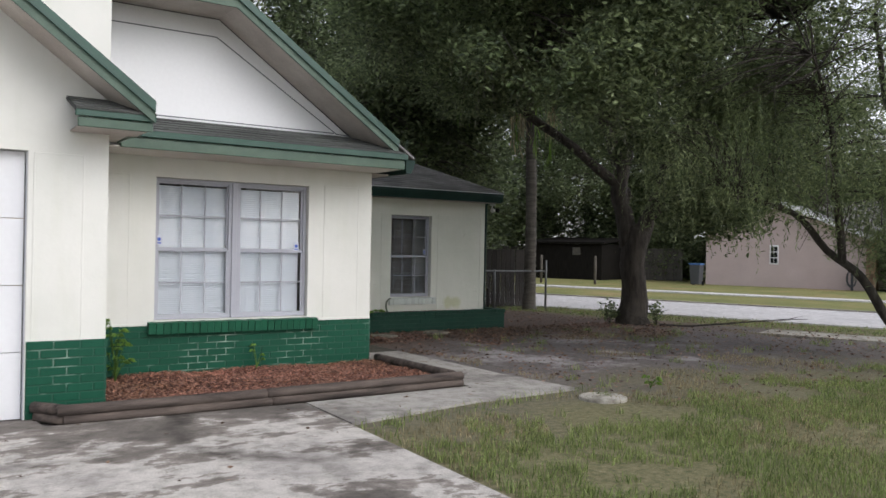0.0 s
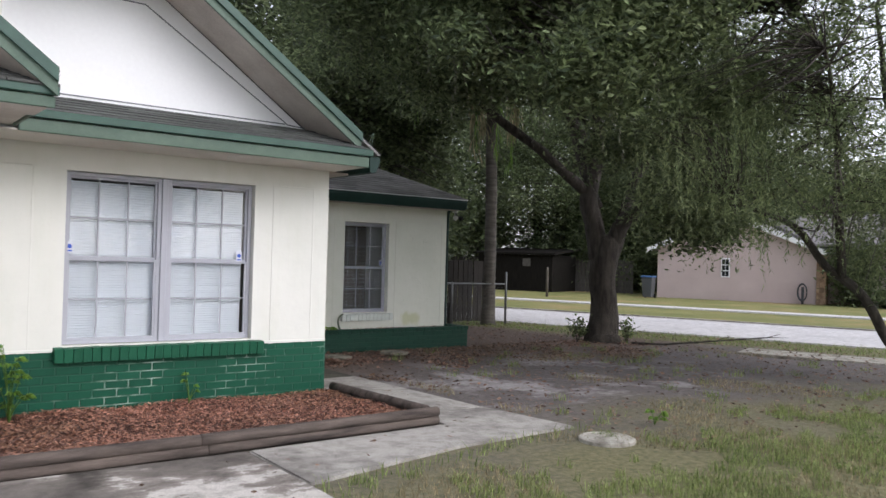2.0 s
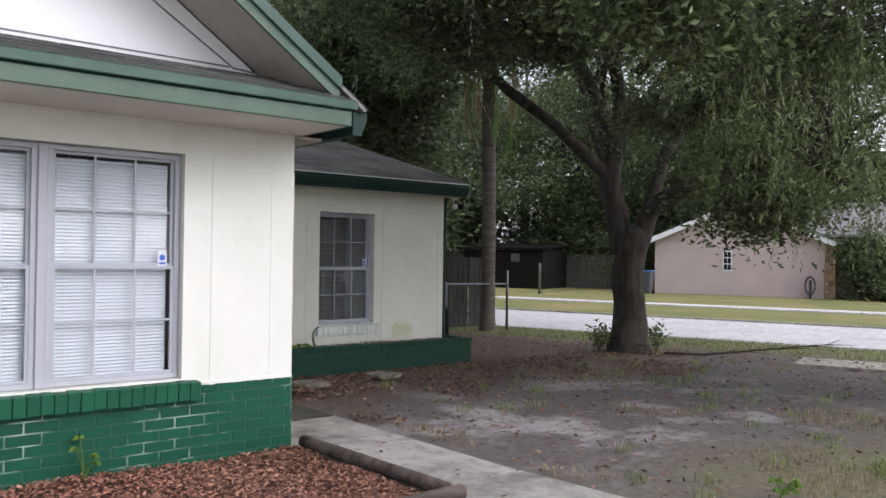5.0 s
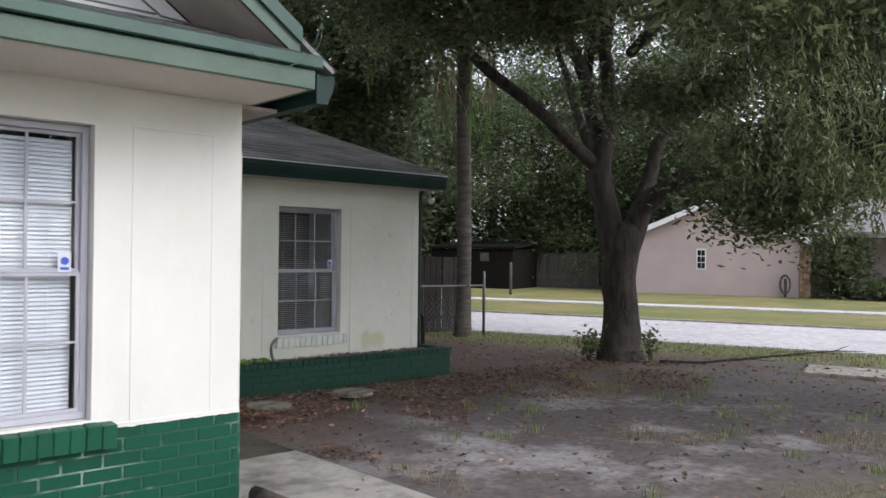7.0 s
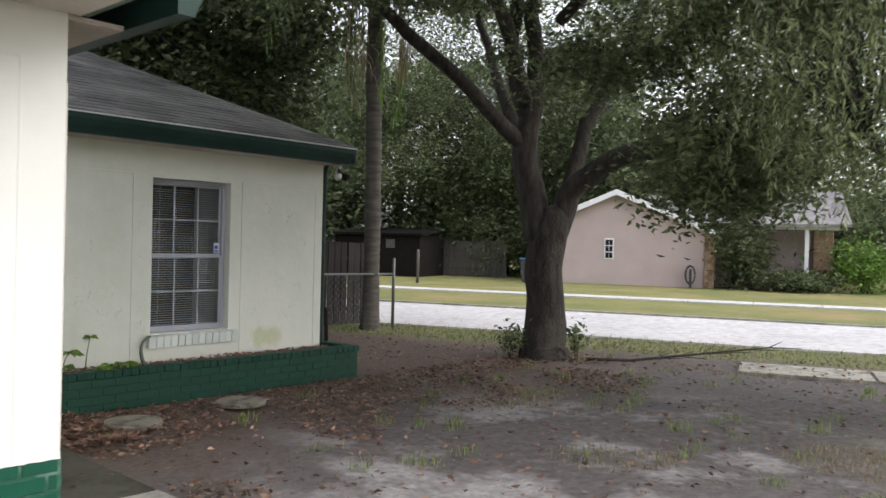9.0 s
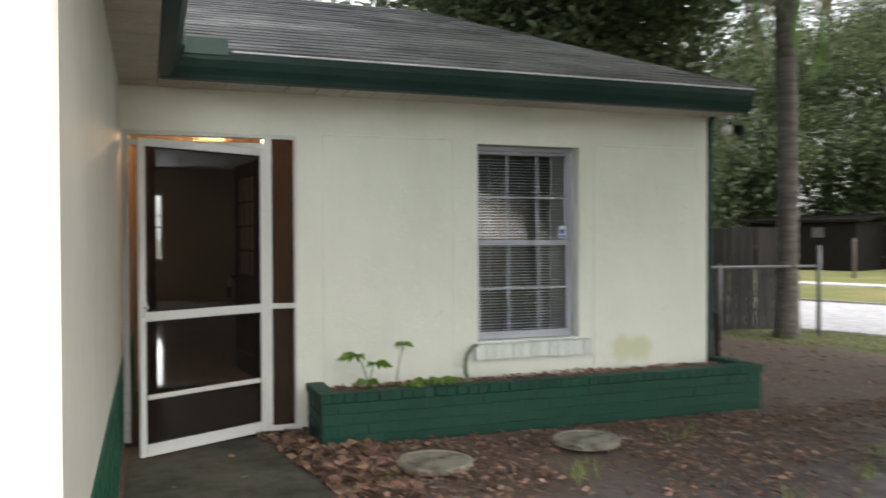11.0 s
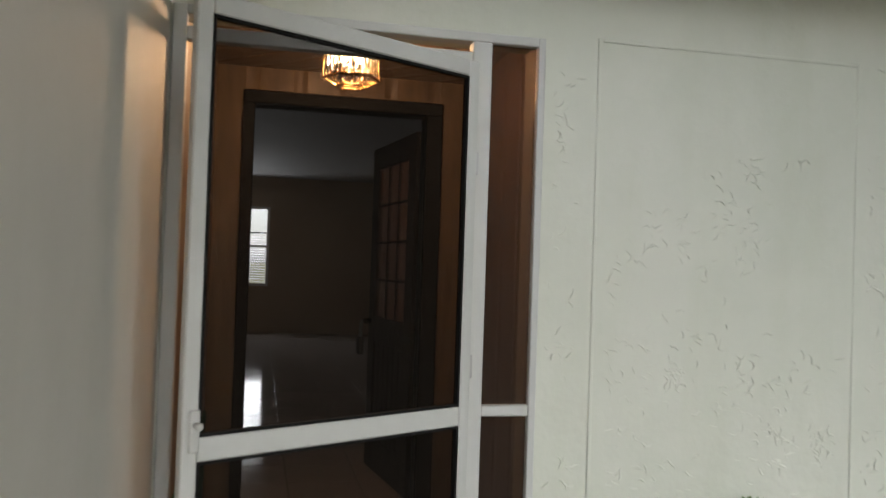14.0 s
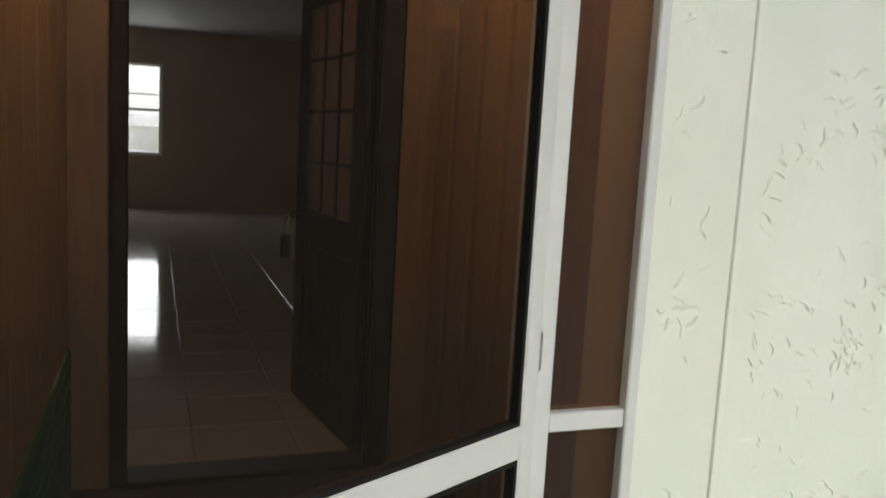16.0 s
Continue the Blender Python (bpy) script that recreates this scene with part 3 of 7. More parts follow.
def strip(name, n0, n1, a0, a1, z, material, label, category, thick=0.1):
    c = [street(a0, n0), street(a1, n0), street(a1, n1), street(a0, n1)]
    return paved(name, [(p[0], p[1]) for p in c][::-1], z, material, label, category, thick)


strip("road", 17.6, 22.5, -70, 60, 0.03, ROAD, "pale sun-bleached asphalt residential road", "road")
for k in range(30):
    strip("kerb_stone", 22.5, 22.62, -30 + 2 * k, -28.02 + 2 * k, 0.07, WALK, "low concrete kerb along the road", "kerb")
for k in range(7):
    strip("pavement", 14.75, 15.7, -2.4 + 1.55 * k, -0.87 + 1.55 * k, 0.014, DISC, "half-buried concrete sidewalk slab under leaf litter", "sidewalk")
for k in range(26):
    strip("pavement", 28.4, 29.5, -24 + 1.8 * k, -22.22 + 1.8 * k, 0.04, ROAD, "far concrete sidewalk slab across the lawn", "sidewalk")

# ---- house: walls ----
XA, YA, XG, YG, YB, XE = 4.52, 6.69, 1.18, 5.17, 10.55, 9.09
SOF = 2.345


def wall(name, axis, face, depth, a0, a1, z0, z1, holes, material, label):
    bm = bmesh.new()
    pierced(bm, axis, face, depth, a0, a1, z0, z1, holes)
    return structure(name, bm, material, label, "wall")


WIN_A = (1.953, 3.695, 0.643, 2.164)
WIN_B = (7.017, 7.876, 0.575, 2.062)
wall_front = wall("wall_front", "x", YA, 0.2, XG + 0.001, XA, 0, 2.62, [WIN_A], WHITE_WALL, "white stucco front wall with a green painted brick base")
wall_entry_side = wall("wall_entry_side", "y", XA, -0.2, YA + 0.2, YB, 0, 2.62, [], SHADED_WALL, "white stucco side wall beside the entrance, coloured darker for shade")
# Thin coats that carry the shade colour and form the upper ledge.
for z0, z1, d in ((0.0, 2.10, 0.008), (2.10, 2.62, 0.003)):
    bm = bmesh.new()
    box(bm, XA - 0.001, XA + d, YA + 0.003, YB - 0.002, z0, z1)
    structure("trim", bm, SHADED_WALL, "thin warm plaster coat on the side wall, coloured darker for shade", "plaster")
wall_wing = wall("wall_wing", "x", YB, 0.2, XA, XE, 0, 2.62, [(XA + 0.012, 5.668, -0.01, 2.072), WIN_B], ROUGH_WALL, "rough white stucco wall of the house wing")
wall_wing_end = wall("wall_wing_end", "y", XE, -0.2, YB + 0.2, 14.4, 0, 2.62, [], WHITE_WALL, "plain white end wall of the house wing")
wall_garage = wall("wall_garage", "x", YG, 0.2, -6.2, XG, 0, 4.9, [(-4.3, 0.57, -0.01, 2.19)], WHITE_WALL, "white stucco garage wall with a green brick pier")
wall_garage_side = wall("wall_garage_side", "y", XG, -0.2, YG + 0.2, YA + 0.2, 0, 2.62, [], WHITE_WALL, "short white stucco return wall of the garage")
wall_back = wall("wall_back", "x", 23.2, 0.2, -6.2, XE, 0, 3.0, [(4.08, 4.98, 0.88, 2.32)], ROOM_WALL, "tan back wall of the living room with one window")
wall_left = wall("wall_left", "y", -6.2, -0.2, YG, 23.4, 0, 3.0, [], WHITE_WALL, "plain white far side wall of the house")
wall_rear_end = wall("wall_rear_end", "y", 8.6, 0.2, 14.2, 23.2, 0, 3.0, [], ROOM_WALL, "tan end wall of the living room")

# raised panel outlines in the stucco
def stucco_panel(a0, a1, z0, z1, face, material=None, bead=0.011):
    bm = bmesh.new()
    box(bm, a0, a1, face - 0.003, face + 0.01, z0, z1)
    for u0, u1, w0, w1 in ((a0 - bead, a0 + 0.001, z0, z1 + bead), (a1 - 0.001, a1 + bead, z0, z1 + bead), (a0 + 0.001, a1 - 0.001, z1 - 0.001, z1 + bead)):
        box(bm, u0, u1, face - (0.0065 if material else 0.0045), face + 0.01, w0, w1)
    chamfer(bm, 0.002)
    return structure("trim", bm, material or WHITE_WALL, "faint raised stucco panel on the wall", "panel")


stucco_panel(5.858, 6.818, 0.30, 2.08, YB, ROUGH_WALL)
stucco_panel(8.02, 8.98, 0.30, 2.08, YB, ROUGH_WALL)
stucco_panel(3.90, 4.34, 0.576, 2.17, YA)
stucco_panel(1.20, 1.68, 0.60, 2.17, YA)
stucco_panel(0.62, 0.98, 0.60, 2.17, YG)

def trowel_relief(parent, spans, clusters, each, face, seed):
    """Short tapered ridges left by the trowel, in loose clusters on a wall that faces -y."""
    rng = np.random.default_rng(seed)
    verts, faces = [], []
    for x0, x1, z0, z1 in spans:
        for _ in range(clusters):
            cx, cz, spread = rng.uniform(x0, x1), rng.uniform(z0, z1), rng.uniform(0.02, 0.085)
            for _ in range(rng.integers(each // 2, each + each // 2)):
                x, z = cx + rng.normal(0, spread), cz + rng.normal(0, spread * 1.3)
                n, a = int(rng.integers(4, 8)), rng.normal(-0.5, 0.55)
                if not (x0 + 0.02 < x < x1 - 0.06 and z0 < z < z1):
                    continue
                size, base = rng.uniform(0.3, 1.0), len(verts)
                for k in range(n):
                    w = size * math.sin(math.pi * (k + 0.35) / (n - 0.3))
                    nx, nz = -math.sin(a), math.cos(a)
                    for u, d in ((0.007, 0.0), (0.0005, 0.0055), (-0.002, 0.0)):
                        verts.append((x + nx * u * w, face + 0.0004 - d * w, z + nz * u * w))
                    x, z, a = x + math.cos(a) * 0.009, z + math.sin(a) * 0.009, a + rng.normal(0, 0.55)
                for k in range(n - 1):
                    p = base + 3 * k
                    faces += [(p, p + 1, p + 4, p + 3), (p + 1, p + 2, p + 5, p + 4)]
    ob = arrays("trowel_relief", np.array(verts), np.array(faces), ROUGH_WALL, parent, smooth=False)
    return tagged(ob, "short raised trowel ridges in the stucco", kind="stuff")


trowel_relief(wall_wing, [(5.87, 6.81, 0.36, 1.75)], 30, 14, YB - 0.003, 3)
trowel_relief(wall_wing, [(5.67, 5.845, 0.36, 2.2), (6.835, 7.0, 0.36, 2.2)], 8, 10, YB, 4)
trowel_relief(wall_wing, [(8.04, 8.96, 0.38, 1.9)], 16, 9, YB - 0.003, 5)

# garage door
gd = thing("garage_door", (-1.865, YG + 0.1, 0), "white panelled garage door, closed", "garage door")
for i in range(4):
    for j in range(6):
        bm = bmesh.new()
        box(bm, -2.43 + j * 0.81, -2.43 + j * 0.81 + 0.80, 0.0, 0.05, 0.01 + i * 0.545, 0.548 + i * 0.545)
        bmesh.ops.inset_region(bm, faces=[f for f in bm.faces if f.normal.y < -0.9 or abs(f.calc_center_median().y) < 1e-5], thickness=0.09, depth=-0.012)
        part("door_panel", bm, GARAGE_DOOR, gd)
for a, b, z0, z1 in ((-2.47, -2.43, 0, 2.19), (2.43, 2.47, 0, 2.19)):
    block("door_jamb", (a, b, -0.05, 0.06, z0, z1), WHITE_TRIM, gd)

# ---- gable siding above the front window ----
bm = bmesh.new()
prof = [(-3.2, 2.62), (4.42, 2.62), (4.42, 2.69), (2.62, 3.955), (-1.5, 3.955)]
front = [bm.verts.new((x, 6.80, z)) for x, z in prof]
back = [bm.verts.new((x, 6.95, z)) for x, z in prof]
bm.faces.new(front)
bm.faces.new(back[::-1])
for i in range(5):
    bm.faces.new((front[(i + 1) % 5], front[i], back[i], back[(i + 1) % 5]))
gable = structure("wall_gable", bm, GABLE, "white panelled gable over the front window", "gable")


def batten(p, q, w=0.05, d=0.018, y=6.80):
    bm = bmesh.new()
    a, b = Vector((p[0], 0, p[1])), Vector((q[0], 0, q[1]))
    n = Vector((-(b - a).z, 0, (b - a).x)).normalized() * w / 2
    fr = [bm.verts.new(c + Vector((0, y - d, 0))) for c in (a - n, b - n, b + n, a + n)]
    bk = [bm.verts.new(c + Vector((0, y - 0.001, 0))) for c in (a - n, b - n, b + n, a + n)]
    bm.faces.new(fr)
    for i in range(4):
        bm.faces.new((fr[(i + 1) % 4], fr[i], bk[i], bk[(i + 1) % 4]))
    bmesh.ops.recalc_face_normals(bm, faces=bm.faces)
    return bm


SEAM = plain("dark_joint", (0.16, 0.17, 0.19), 0.7)
for p, q in (((1.2, 2.83), (4.05, 2.83)), ((4.07, 2.83), (2.60, 3.76)), ((2.60, 3.76), (-1.5, 3.76)), ((4.07, 2.825), (4.40, 2.805))):
    part("seam", batten(p, q, 0.012, 0.004), SEAM, gable)

# ---- roofs ----
def roof(name, faces, material, label, seed=1, under=True, **kw):
    bm = bmesh.new()
    for k, f in enumerate(faces):
        shingled(bm, *f, seed=seed + k, **kw)
        if under:
            n = (Vector(f[1]) - Vector(f[0])).cross(Vector(f[3]) - Vector(f[0])).normalized() * 0.03
            q = [bm.verts.new(Vector(c) - n * 0.15) for c in f]
            w = [bm.verts.new(Vector(c) - n) for c in f]
            if (Vector(f[2]) - Vector(f[3])).length > 0.01:
                bm.faces.new(q)
                bm.faces.new(w[::-1])
            else:
                bm.faces.new(q[:3])
                bm.faces.new(w[2::-1])
            for i in range(4):
                j = (i + 1) % 4
                if (q[i].co - q[j].co).length > 0.01:
                    bm.faces.new((q[j], q[i], w[i], w[j]))
    return structure(name, bm, material, label, "roof")


SL = 0.70
EX = 4.85                        # eave line of the main roof beside the entrance
def main_z(x):
    return 2.55 + SL * (EX - x)


RY = 6.22
roof("roof_main", [((EX, RY, main_z(EX)), (EX, 11.2, main_z(EX)), (2.62, 11.2, main_z(2.62)), (2.62, RY, main_z(2.62))),
                   ((2.62, RY, main_z(2.62)), (2.62, 23.4, main_z(2.62)), (0.6, 23.4, main_z(0.6)), (0.6, 8.4, main_z(0.6))),
                   ((-1.5, RY, main_z(2.62)), (2.62, RY, main_z(2.62)), (0.6, 8.4, main_z(0.6)), (0.5, 8.4, main_z(0.6))),
                   ((-3.8, 23.4, 2.58), (-3.8, RY, 2.58), (0.6, 8.4, main_z(0.6)), (0.6, 23.4, main_z(0.6)))],
     SHINGLE, "grey asphalt shingle main roof with a clipped gable", 3)
P = 0.46
EY, EXE = 10.15, 9.22
RIDGE_Y = 12.25
def wing_z(y):
    return 2.54 + P * (y - EY)


RZ = wing_z(RIDGE_Y)
HX = EXE - (RIDGE_Y - EY)
roof("roof_wing", [((EX - 0.02, EY, 2.54), (EXE, EY, 2.54), (HX, RIDGE_Y, RZ), (EX - 2.2, RIDGE_Y, RZ)),
                   ((EXE, EY, 2.54), (EXE, 2 * RIDGE_Y - EY, 2.54), (HX, RIDGE_Y, RZ), (HX, RIDGE_Y, RZ)),
                   ((EXE, 2 * RIDGE_Y - EY, 2.54), (2.0, 2 * RIDGE_Y - EY, 2.54), (2.0, RIDGE_Y, RZ), (HX, RIDGE_Y, RZ))],
     SHINGLE, "weathered grey shingle hip roof of the wing with pale streaks and painted sheen", 20)
# flat deck that closes the rear rooms
bm = bmesh.new()
box(bm, -6.2, 8.8, 14.4, 23.4, 3.0, 3.12)
structure("roof_rear", bm, SHINGLE, "plain rear roof deck out of sight", "roof")
GX = 1.43
def gar_z(x):
    return 2.60 + 0.77 * (GX - x)


roof("roof_garage", [((GX, 4.70, 2.60), (GX, 6.66, 2.60), (-2.0, 6.66, gar_z(-2.0)), (-2.0, 4.70, gar_z(-2.0))),
                     ((-5.43, 6.66, 2.60), (-5.43, 4.70, 2.60), (-2.0, 4.70, gar_z(-2.0)), (-2.0, 6.66, gar_z(-2.0)))],
     SHINGLE, "grey shingle garage roof", 40)
# small skirt roof under the front gable
roof("roof_skirt", [((1.46, 6.04, 2.55), (4.62, 6.04, 2.55), (4.62, 6.80, 2.80), (1.46, 6.80, 2.80))], SHINGLE_GREEN, "narrow mossy shingle skirt under the gable", 60)

# ---- fascias, soffits, gutters ----
def board(name, dims, material, label, edge=0.006):
    bm = bmesh.new()
    box(bm, *dims)
    chamfer(bm, edge)
    return structure(name, bm, material, label, "trim")


board("fascia", (1.45, 4.60, 6.03, 6.055, 2.375, 2.48), PALE_GREEN, "weathered green fascia board over the front window")
board("fascia", (1.45, 4.63, 6.00, 6.045, 2.485, 2.55), GREEN, "dark green upper drip board over the front window")
board("fascia", (4.575, 4.60, 6.06, 6.68, 2.375, 2.55), PALE_GREEN, "green return board at the end of the eave")


def soffit(name, x0, x1, y0, y1, z, along):
    """Grooved boards, one thin board a strip."""
    bm = bmesh.new()
    w = 0.2
    a0, a1 = (x0, x1) if along == "x" else (y0, y1)
    n = max(1, round((a1 - a0) / w))
    spans = []
    for k in range(n):
        s, e = a0 + (a1 - a0) * k / n + 0.004, a0 + (a1 - a0) * (k + 1) / n - 0.004
        spans.append((s, e, y0, y1) if along == "x" else (x0, x1, s, e))
    box(bm, x0, x1, y0, y1, z + 0.013, z + 0.02)
    back = structure(name, bm, SOFFIT, "grooved beige soffit boards under the eave", "soffit")
    for a, b, c, d in spans:
        block("board", (a, b, c, d, z, z + 0.012), SOFFIT, back, edge=0.002)
    return back


board("soffit", (1.19, 4.574, 6.06, 6.688, SOF + 0.03, SOF + 0.05), PLASTER, "smooth beige painted soffit over the front window")
soffit("soffit", XA + 0.002, 4.755, 6.69, 10.52, SOF + 0.01, "y")
soffit("soffit", 4.76, 9.2, 10.265, 10.545, SOF + 0.01, "x")
soffit("soffit", XE + 0.005, 9.2, 10.55, 14.5, SOF + 0.01, "y")


def gutter(name, p, q, label):
    """An open K-profile gutter from p to q (its outer bottom edge line)."""
    p, q = Vector(p), Vector(q)
    ahead = (q - p).normalized()
    out = ahead.cross(Vector((0, 0, 1)))
    prof = [(0.0, 0.165), (0.0, 0.0), (0.075, 0.0), (0.085, 0.03), (0.105, 0.07), (0.12, 0.12), (0.12, 0.165), (0.112, 0.165), (0.112, 0.12), (0.098, 0.065), (0.078, 0.035), (0.07, 0.008), (0.008, 0.008), (0.008, 0.165)]
    bm = bmesh.new()
    rings = [[bm.verts.new(c + out * u + Vector((0, 0, z))) for u, z in prof] for c in (p, q)]
    for i in range(len(prof)):
        j = (i + 1) % len(prof)
        bm.faces.new((rings[0][i], rings[0][j], rings[1][j], rings[1][i]))
    for r in rings:
        bm.faces.new(r[:7])
    bmesh.ops.recalc_face_normals(bm, faces=bm.faces)
    return structure(name, bm, DARK_GREEN, label, "gutter")


gutter("gutter", (4.76, 6.27, 2.36), (4.76, 10.265, 2.36), "dark green metal gutter along the side eave")
gutter("gutter", (4.775, 10.265, 2.355), (9.22, 10.265, 2.355), "dark green metal gutter along the wing eave")
bm = bmesh.new()
box(bm, 4.89, 5.17, 10.135, 10.15, 2.50, 2.605)
box(bm, 4.89, 4.905, 9.95, 10.134, 2.50, 2.605)
chamfer(bm, 0.003)
structure("splash_guard", bm, GREEN, "green metal splash guard at the gutter corner", "gutter")
board("drip_edge", (5.2, 9.23, 10.136, 10.152, 2.521, 2.533), WHITE_TRIM, "thin pale metal drip edge over the wing gutter", 0.003)
board("fascia", (9.2, 9.225, 10.15, 14.4, 2.375, 2.53), DARK_GREEN, "dark green end fascia of the wing")


def rake(name, pts, y0, y1, drop0, drop1, material, label):
    """A sloping board below the roof line through pts (x, z), between y0 and y1."""
    bm = bmesh.new()
    prof = [(x, z - drop0) for x, z in pts] + [(x, z - drop1) for x, z in reversed(pts)]
    a = [bm.verts.new((x, y0, z)) for x, z in prof]
    b = [bm.verts.new((x, y1, z)) for x, z in prof]
    n = len(prof)
    bm.faces.new(a)
    bm.faces.new(b[::-1])
    for i in range(n):
        bm.faces.new((a[(i + 1) % n], a[i], b[i], b[(i + 1) % n]))
    bmesh.ops.recalc_face_normals(bm, faces=bm.faces)
    return structure(name, bm, material, label, "trim")


top = [(4.60, main_z(4.60)), (2.62, main_z(2.62)), (-1.5, main_z(2.62))]
rake("fascia", top, 6.19, 6.215, 0.02, 0.16, PALE_GREEN, "weathered green rake board on the front gable")
rake("fascia", top, 6.165, 6.188, -0.012, 0.075, GREEN, "dark green rake trim on the front gable")
rake("soffit", top, 6.217, 6.80, 0.13, 0.145, SOFFIT, "beige soffit under the front gable rake")
gtop = [(GX, gar_z(GX)), (-2.0, gar_z(-2.0))]
rake("fascia", gtop, 4.67, 4.695, 0.02, 0.16, PALE_GREEN, "weathered green rake board on the garage gable")
rake("fascia", gtop, 4.645, 4.668, -0.012, 0.075, GREEN, "dark green rake trim on the garage gable")
rake("soffit", gtop, 4.697, 5.168, 0.13, 0.145, SOFFIT, "beige soffit under the garage gable rake")
# boxed eave return beside the garage
board("fascia", (0.86, 1.43, 4.72, 4.745, 2.365, 2.44), PALE_GREEN, "weathered green boxed eave return")
board("fascia", (0.84, 1.45, 4.70, 4.735, 2.445, 2.50), GREEN, "dark green drip board on the eave return")
board("fascia", (1.405, 1.43, 4.75, 6.0, 2.40, 2.58), PALE_GREEN, "green side eave board of the garage")
board("soffit", (0.87, 1.40, 4.75, 5.168, 2.37, 2.385), SOFFIT, "beige soffit of the boxed eave return")
board("soffit", (1.185, 1.40, 5.17, 6.03, 2.41, 2.425), SOFFIT, "beige soffit along the garage side")
roof("roof_return", [((0.84, 4.70, 2.505), (1.45, 4.70, 2.505), (1.45, 5.165, 2.66), (0.84, 5.165, 2.66))], SHINGLE_GREEN, "tiny mossy shingle roof on the eave return", 70)

# ---- interior ----
IY = 12.42
ROOM = (3.3, 8.6, IY + 0.12, 23.2)
wall("wall_room_left", "y", 3.3, -0.12, IY + 0.12, 23.2, 0, 3.0, [], ROOM_WALL, "tan side wall of the living room")
DOOR = (4.755, 5.66, 0.0, 2.15)
wall("wall_entry_back", "x", IY, 0.12, 3.18, 8.6, -0.01, 3.0, [DOOR], PANEL, "brown panelled wall round the inner front door")
wall_entry_left = wall("wall_entry_left", "y", 4.56, -0.1, YB + 0.2, IY, 0, 2.6, [], PANEL, "brown panelled left wall of the entry")
wall("wall_entry_right", "y", 5.90, 0.1, YB + 0.2, IY, 0, 2.6, [], PANEL, "brown panelled right wall of the entry")
bm = bmesh.new()
box(bm, 4.46, 6.0, YB + 0.2, IY, 2.34, 2.44)
structure("ceiling", bm, PANEL, "dark brown ceiling of the screened entry", "ceiling")
bm = bmesh.new()
box(bm, 3.2, 8.7, IY + 0.12, 23.2, 2.86, 2.95)
structure("ceiling", bm, ROOM_CEIL, "grey-white textured living room ceiling", "ceiling")
bm = bmesh.new()
box(bm, -6.0, 4.3, YA + 0.2, 12.3, 2.45, 2.55)
structure("ceiling", bm, ROOM_CEIL, "plain ceiling of the front room", "ceiling")
bm = bmesh.new()
box(bm, 6.01, 8.89, YB + 0.2, IY, 2.45, 2.55)
structure("ceiling", bm, ROOM_CEIL, "plain ceiling of the wing room", "ceiling")
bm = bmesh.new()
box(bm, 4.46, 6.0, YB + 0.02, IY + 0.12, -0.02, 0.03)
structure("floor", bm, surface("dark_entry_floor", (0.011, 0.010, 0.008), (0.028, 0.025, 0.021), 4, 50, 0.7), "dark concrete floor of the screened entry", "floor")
bm = bmesh.new()
box(bm, 3.2, 8.7, IY + 0.12, 23.2, -0.02, 0.035)
floor = structure("floor", bm, GROUT, "grouted floor of glossy living room tiles", "floor")

# ---- windows ----
def bars(parent, name, material, spans, y0, y1):
    for x0, x1, z0, z1 in spans:
        block(name, (x0, x1, y0, y1, z0, z1), material, parent, edge=0.002)


def sash_unit(win, x0, x1, z0, z1, y, frame_mat, bar_mat):
    """One single-hung unit: frame, two sashes of 3 x 2 lights, glass."""
    f = 0.035
    bars(win, "window_frame", frame_mat, [(x0, x1, z0, z0 + f), (x0, x1, z1 - f, z1), (x0, x0 + f, z0 + f, z1 - f), (x1 - f, x1, z0 + f, z1 - f)], y, y + 0.06)
    mid = (z0 + z1) / 2
    for k, (a, b, d) in enumerate(((z0 + f, mid, 0.005), (mid, z1 - f, 0.03))):
        s = 0.02
        ix0, ix1 = x0 + f, x1 - f
        bars(win, "sash_rail", frame_mat, [(ix0, ix1, a, a + s), (ix0, ix1, b - s, b)], y + d, y + d + 0.022)
        bars(win, "sash_stile", frame_mat, [(ix0, ix0 + s, a + s, b - s), (ix1 - s, ix1, a + s, b - s)], y + d, y + d + 0.022)
        w = 0.014
        for c in (1, 2):
            xm = ix0 + (ix1 - ix0) * c / 3
            bars(win, "muntin", bar_mat, [(xm - w / 2, xm + w / 2, a + s, b - s)], y + d + 0.003, y + d + 0.014)
        zm = (a + b) / 2
        bars(win, "muntin", bar_mat, [(ix0 + s, ix1 - s, zm - w / 2, zm + w / 2)], y + d + 0.002, y + d + 0.0135)
        pane = block("pane", (ix0 + s, ix1 - s, y + d + 0.0155, y + d + 0.0185, a + s, b - s), GLASS, win, edge=0)
        pane.visible_shadow = False


